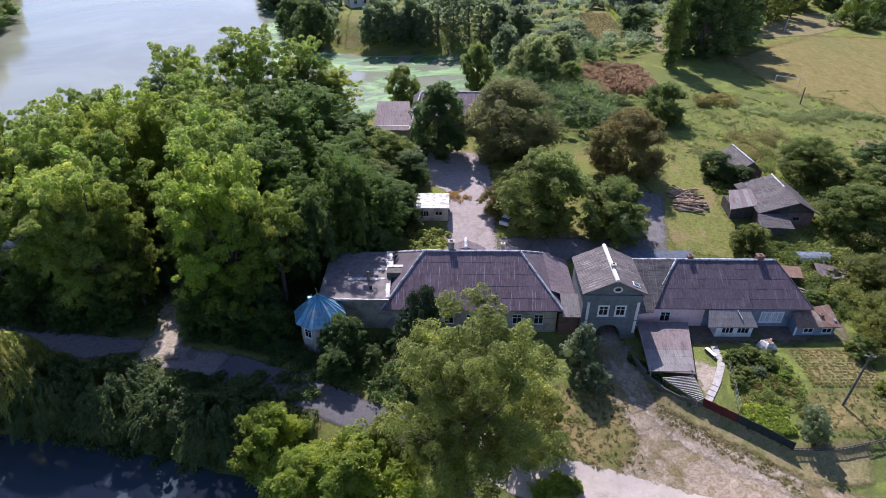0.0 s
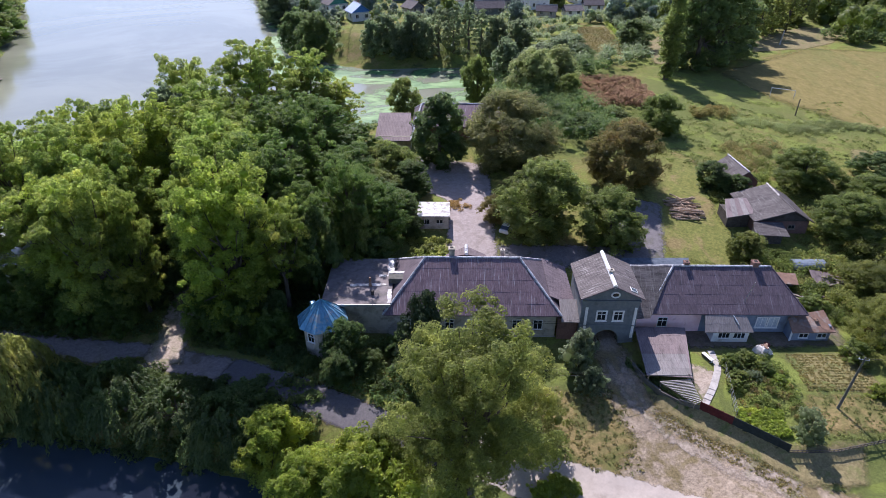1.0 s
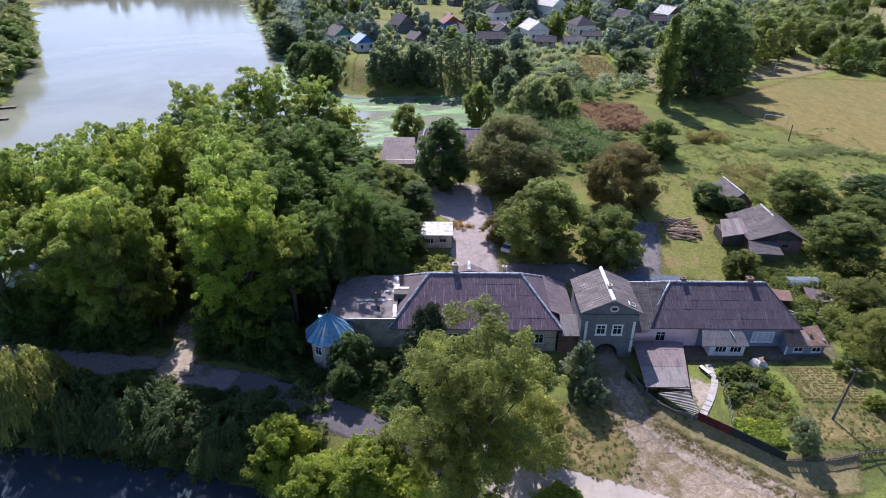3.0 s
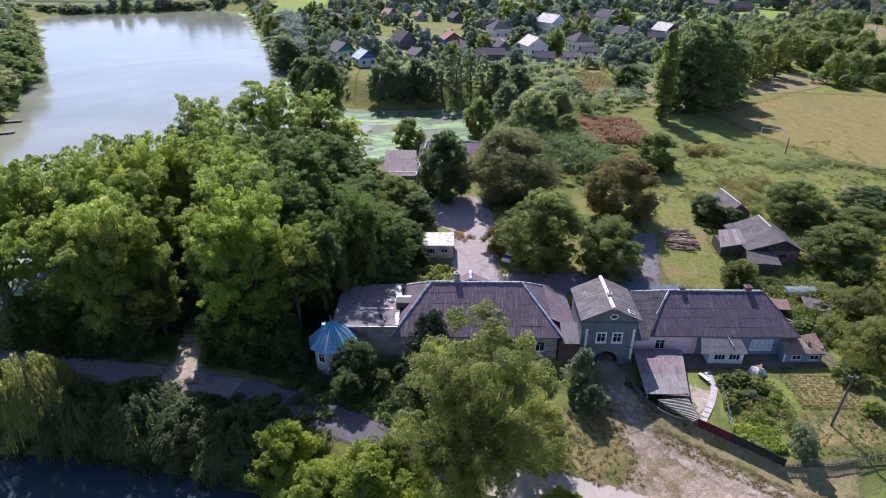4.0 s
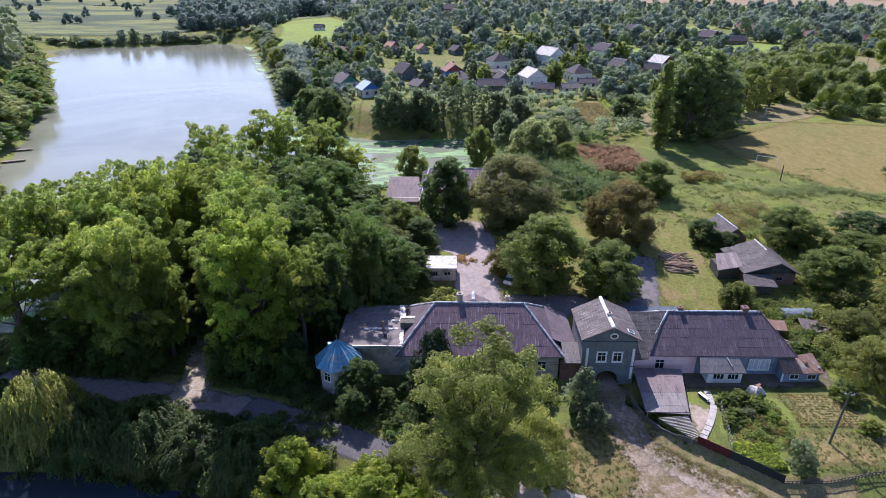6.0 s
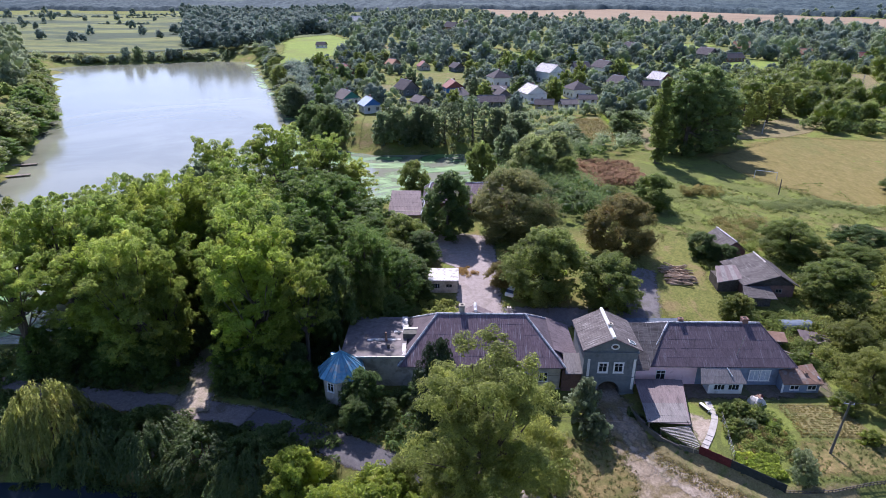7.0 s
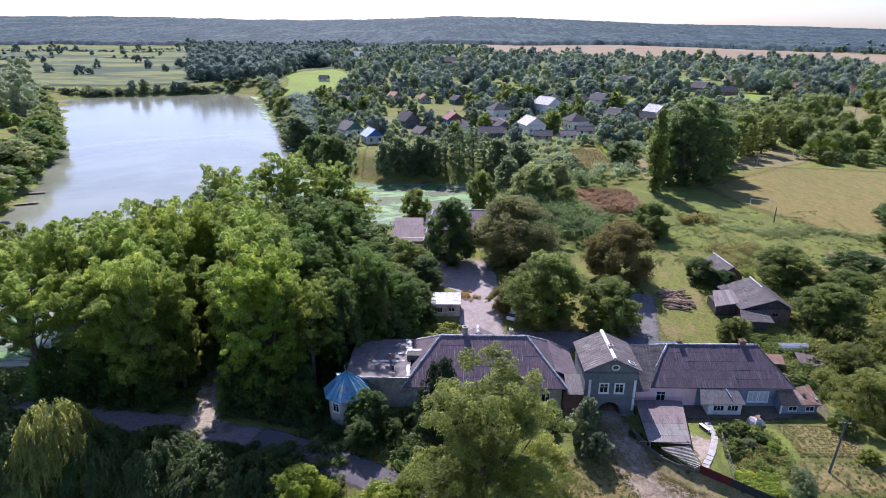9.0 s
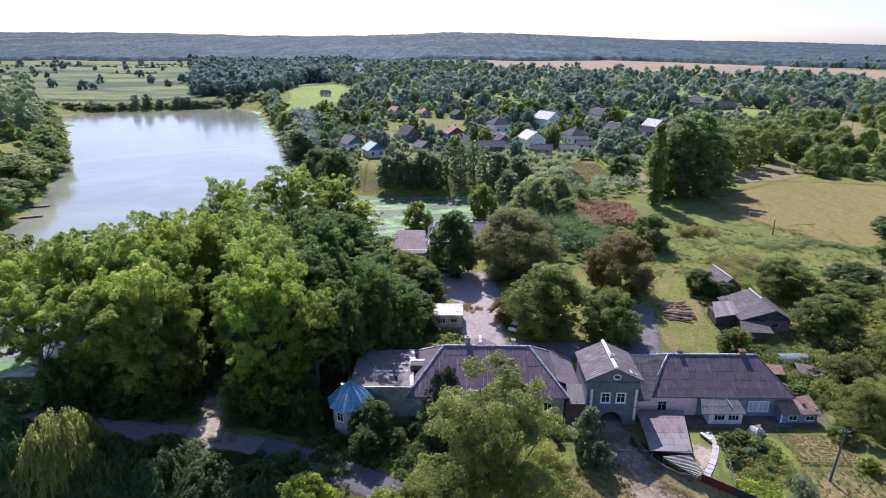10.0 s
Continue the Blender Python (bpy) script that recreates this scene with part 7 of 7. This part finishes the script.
for i, (x, y) in enumerate(((21.6, -1.7), (22.0, -1.8), (21.8, -2.1))):
    part("board", boxed(-.55, -.14, 0, .55, .14, .07, pose(x, y, ground_z(x, y) + .95 + .07 * i, 0, 4, 20 + 35 * i)), RUST, heap)
part("tub", tube(bmesh.new(), [(22.6, -1.0, ground_z(22.6, -1) - .02), (22.6, -1.0, 1.3)], [.3, .4], 10), FENCE_RED, heap, "dark red plastic tub")
rnd = random.Random(6)
beds = [(rnd.uniform(14.6, 19.4), rnd.uniform(-15.2, -11.8), rnd.uniform(.3, .55), .25) for _ in range(95)]
thicket("vegetable_bed", [b for b in beds if inside_by(GARDEN, b[0], b[1]) > .7], 46, .38, "lime", "bed of large-leaved bright green vegetables", "vegetables", 51)
weeds = [(rnd.uniform(15.5, 23), rnd.uniform(-11.5, -3), rnd.uniform(.3, .7), .3) for _ in range(120)]
thicket("garden_weeds", weeds[:80], 40, .28, "green", "tangled green weeds between the garden beds", "weeds", 52)
thicket("garden_weeds", [(x - .5, y - 1.2, r * .9, .25) for x, y, r, _h in weeds[80:]], 36, .26, "brown", "withered brown plants between the garden beds", "weeds", 66)
thicket("garden_rows", [(rnd.uniform(24.4, 33.2), -2.5 - .46 * rnd.randrange(14) + rnd.uniform(-.1, .1), rnd.uniform(.08, .2), .04) for _ in range(900)], 10, .17, "straw", "rows of drying stems on the dug plot", "stems", 53)
herbs = [(rnd.uniform(23, 36), rnd.uniform(-15.5, -9.5), rnd.uniform(.12, .32), .03) for _ in range(260)]
thicket("garden_weeds", herbs, 14, .17, "meadow", "pale green weeds over the fallow garden", "weeds", 63)
verge = [(rnd.uniform(-9.5, 2.5), rnd.uniform(-18.5, -8), rnd.uniform(.12, .42), .0) for _ in range(520)]
thicket("grass_tufts", [v for v in verge if v[1] > -19.5 - .45 * v[0]][:260], 16, .2, "straw", "yellow tufts of dry grass on the verge", "grass", 82, .5)
thicket("grass_tufts", [v for v in verge if v[1] > -19.5 - .45 * v[0]][260:], 16, .2, "meadow", "green tufts of grass on the verge", "grass", 83, .5)
strip = [(x, -8.2 - .86 * (x - 5) + rnd.uniform(-3.6, -.5), rnd.uniform(.12, .4), .05) for x in (rnd.uniform(5.5, 18) for _ in range(300))]
thicket("grass_tufts", strip, 16, .2, "straw", "dry tufts of grass along the fence", "grass", 84, .5)
drive = [(rnd.uniform(3.8, 9.5), 0, rnd.uniform(.25, .5), .1) for _ in range(70)]
thicket("garden_weeds", [(x, -3.2 - (x - 3.8) * 1.35 + rnd.uniform(-.8, .5), r, h) for x, _, r, h in drive], 34, .25, "dark", "dark weeds along the low drive wall", "weeds", 64)
weeds = [(rnd.uniform(28, 48), rnd.uniform(3, 20), rnd.uniform(.5, 1.3), .4) for _ in range(260)]
thicket("overgrowth", weeds, 100, .28, "green", "tangled overgrowth behind the dwelling", "weeds", 54)
weeds = [(rnd.uniform(16, 70), rnd.uniform(48, 76), rnd.uniform(.5, 1.6), .2) for _ in range(420)]
thicket("meadow_weeds", [(x, y, r * .4, -.05) for x, y, r, _h in weeds], 12, .24, "meadow", "pale green weeds dotted over the meadow", "weeds", 55)
reeds = [(rnd.uniform(14, 31), rnd.uniform(79, 101), rnd.uniform(.6, 1.2), .7) for _ in range(330)]
thicket("reeds", reeds, 60, .6, "reed", "stand of red-brown reeds in the meadow", "reeds", 56, 1.3, .3)
reeds = [(rnd.uniform(38, 47), rnd.uniform(73, 78), rnd.uniform(.6, 1.1), .6) for _ in range(36)]
thicket("reeds", reeds, 80, .5, "brown", "low patch of rusty reeds by the meadow", "reeds", 57, 1.2, .3)
strip = [(46 + 36 * rnd.random(), rnd.gauss(0, 1.5), rnd.uniform(.4, 1.3)) for i in range(330)]
thicket("hedge", [(x, 69.5 + y + 1.8 * math.sin(x * .3) - .12 * (x - 46), r, .1) for x, y, r in strip], 60, .27, "pale", "straggling weedy hedge at the near side of the field", "hedge", 58)
weeds = [(rnd.uniform(38, 45), rnd.uniform(20, 50), rnd.uniform(.5, 1.3), .3) for _ in range(120)] + [(rnd.uniform(27.5, 33), rnd.uniform(32, 37), rnd.uniform(.4, .9), .2) for _ in range(40)]
thicket("overgrowth", [w for w in weeds if not (30 < w[0] < 40.6 and 23 < w[1] < 35)], 90, .27, "green", "nettles and weeds crowding round the sheds", "weeds", 72)
weeds = [(rnd.uniform(37, 50), rnd.uniform(44, 58), rnd.uniform(.7, 1.6), .4) for _ in range(70)]
thicket("overgrowth", weeds, 90, .26, "straw", "withered brown shrubs behind the sheds", "weeds", 73)
tufts = [(rnd.uniform(18, 78), rnd.uniform(46, 84), rnd.uniform(.3, 1.1) ** 1.3, -.05) for _ in range(1500)]
tufts = [t for t in tufts if noise.noise(Vector((t[0] * .12, t[1] * .16, 3))) > -.02]
thicket("meadow_tussocks", tufts[:400], 34, .26, "green", "darker green tussocks in the rough meadow", "grass", 74, .45)
thicket("meadow_tussocks", tufts[400:], 34, .26, "meadow", "pale tussocks of grass in the rough meadow", "grass", 75, .45)
herbs = [(rnd.uniform(-11, 1), rnd.uniform(31, 36), rnd.uniform(.5, .9), .3) for _ in range(50)]
thicket("overgrowth", herbs, 60, .4, "lime", "bright green tangle between the courtyard trees", "weeds", 59)
herbs = [(rnd.uniform(-25.5, -19), rnd.uniform(15, 22), rnd.uniform(.4, .8), .3) for _ in range(60)]
thicket("overgrowth", herbs, 50, .4, "olive", "yellowish shrubs behind the long building", "weeds", 60)
bank = [(rnd.uniform(-80, -34), rnd.uniform(-17, -7.5), rnd.uniform(.4, 1.1), .3) for _ in range(330)]
bank = [b for b in bank if inside_by(POND, b[0], b[1]) < .6]
thicket("bank_weeds", bank, 60, .4, "dark", "dark rank weeds covering the pond bank", "weeds", 62)

rows = [(x + rnd.uniform(-.2, .2), 129 + 2.5 * i - .12 * (x - 25), rnd.uniform(.35, .6), .25) for i in range(15) for x in np.arange(25.5, 36.5, .7)]
thicket("vine_rows", rows, 26, .35, "straw", "rows of low vines on the tilled plot", "vines", 70)
edge = [(37.2 + .03 * (y - 128) + rnd.uniform(-.3, .3), y, rnd.uniform(.5, .9), .5) for y in np.arange(128, 172, .8)]
thicket("hedge", edge, 40, .4, "lime", "thin yellow-green hedge beside the vine rows", "hedge", 71)
for x, y, h in ((183, 240, 7), (173, 206, 7.5), (178, 250, 6.5), (88, 141, 4.6)):
    slope_pole = house_root("utility_pole", "thin pale utility pole on the dry slope", "utility pole")
    slope_pole["group"] = "slope poles"
    part("shaft", tube(bmesh.new(), [(x, y, ground_z(x, y) - .4), (x + .3, y, ground_z(x, y) + h)], [.22, .16], 6), CONCRETE, slope_pole)

# ---- by the field, the lake and the courtyard ----
k = random.Random(80)
straw = [(-18.2 + k.gauss(0, .9), 32.2 + k.gauss(0, .8), k.uniform(.3, .7), .1) for _ in range(34)]
thicket("hay_heap", straw, 70, .24, "hay", "loose heap of golden hay beside the store", "hay", 81, .6)
goal = house_root("football_goal", "bare white football goal on the field", "goal")
for a, b in (((61.5, 88.5, 6.1), (61.5, 88.5, 8.4)), ((66.2, 86.0, 6.1), (66.2, 86.0, 8.4))):
    part("post", tube(bmesh.new(), [a, b], [.07, .07], 6), WHITE, goal)
part("crossbar", tube(bmesh.new(), [(61.5, 88.5, 8.4), (66.2, 86.0, 8.4)], [.07, .07], 6), WHITE, goal)
post = house_root("wooden_post", "tall dark wooden post beside the field", "post")
part("shaft", tube(bmesh.new(), [(61.5, 75, 5.4), (61.5, 75, 9.8)], [.16, .12], 7), BARK, post)
for x, y, t in ((-164, 121, 20), (-158, 108, 25)):
    jetty = empty("jetty", pose(x, y, LAKE_Z, 0, 0, t), "small wooden fishing jetty on the lake", "jetty", "jetties")
    part("deck", boxed(-6, -.9, .35, 6, .9, .5), WOOD, jetty)
    for px in (-4, 0, 4):
        for py in (-.8, .8):
            part("post", tube(bmesh.new(), [(px, py, -1.5), (px, py, .5)], [.1, .1], 5), WOOD, jetty)
car = empty("parked_car", pose(-9.2, 25.0, ground_z(-9.2, 25.0), 0, 0, 60), "white car parked in the shade of the courtyard trees", "car")
CAR_PAINT = surface("white_car_paint", (.7, .71, .72), (.78, .79, .8), 2, rough=.25, bump=0, spec=.6)
bm = boxed(-2.0, -.82, .3, 2.0, .82, .95, bevel=.12)
part("body", bm, CAR_PAINT, car)
bm = bmesh.new()
lo = [bm.verts.new(p) for p in ((-1.7, -.75, .9), (1.0, -.75, .9), (1.0, .75, .9), (-1.7, .75, .9))]
hi = [bm.verts.new(p) for p in ((-1.25, -.62, 1.42), (.35, -.62, 1.42), (.35, .62, 1.42), (-1.25, .62, 1.42))]
for i in range(4):
    bm.faces.new((lo[i], lo[(i + 1) % 4], hi[(i + 1) % 4], hi[i]))
part("glazing", bm, GLASS, car)
part("car_roof", boxed(-1.27, -.64, 1.4, .37, .64, 1.46, bevel=.02), CAR_PAINT, car)
for x in (-1.3, 1.3):
    for y in (-.8, .8):
        part("wheel", tube(bmesh.new(), [(x, y - .1, .32), (x, y + .1, .32)], [.32, .32], 12), CABLE, car)
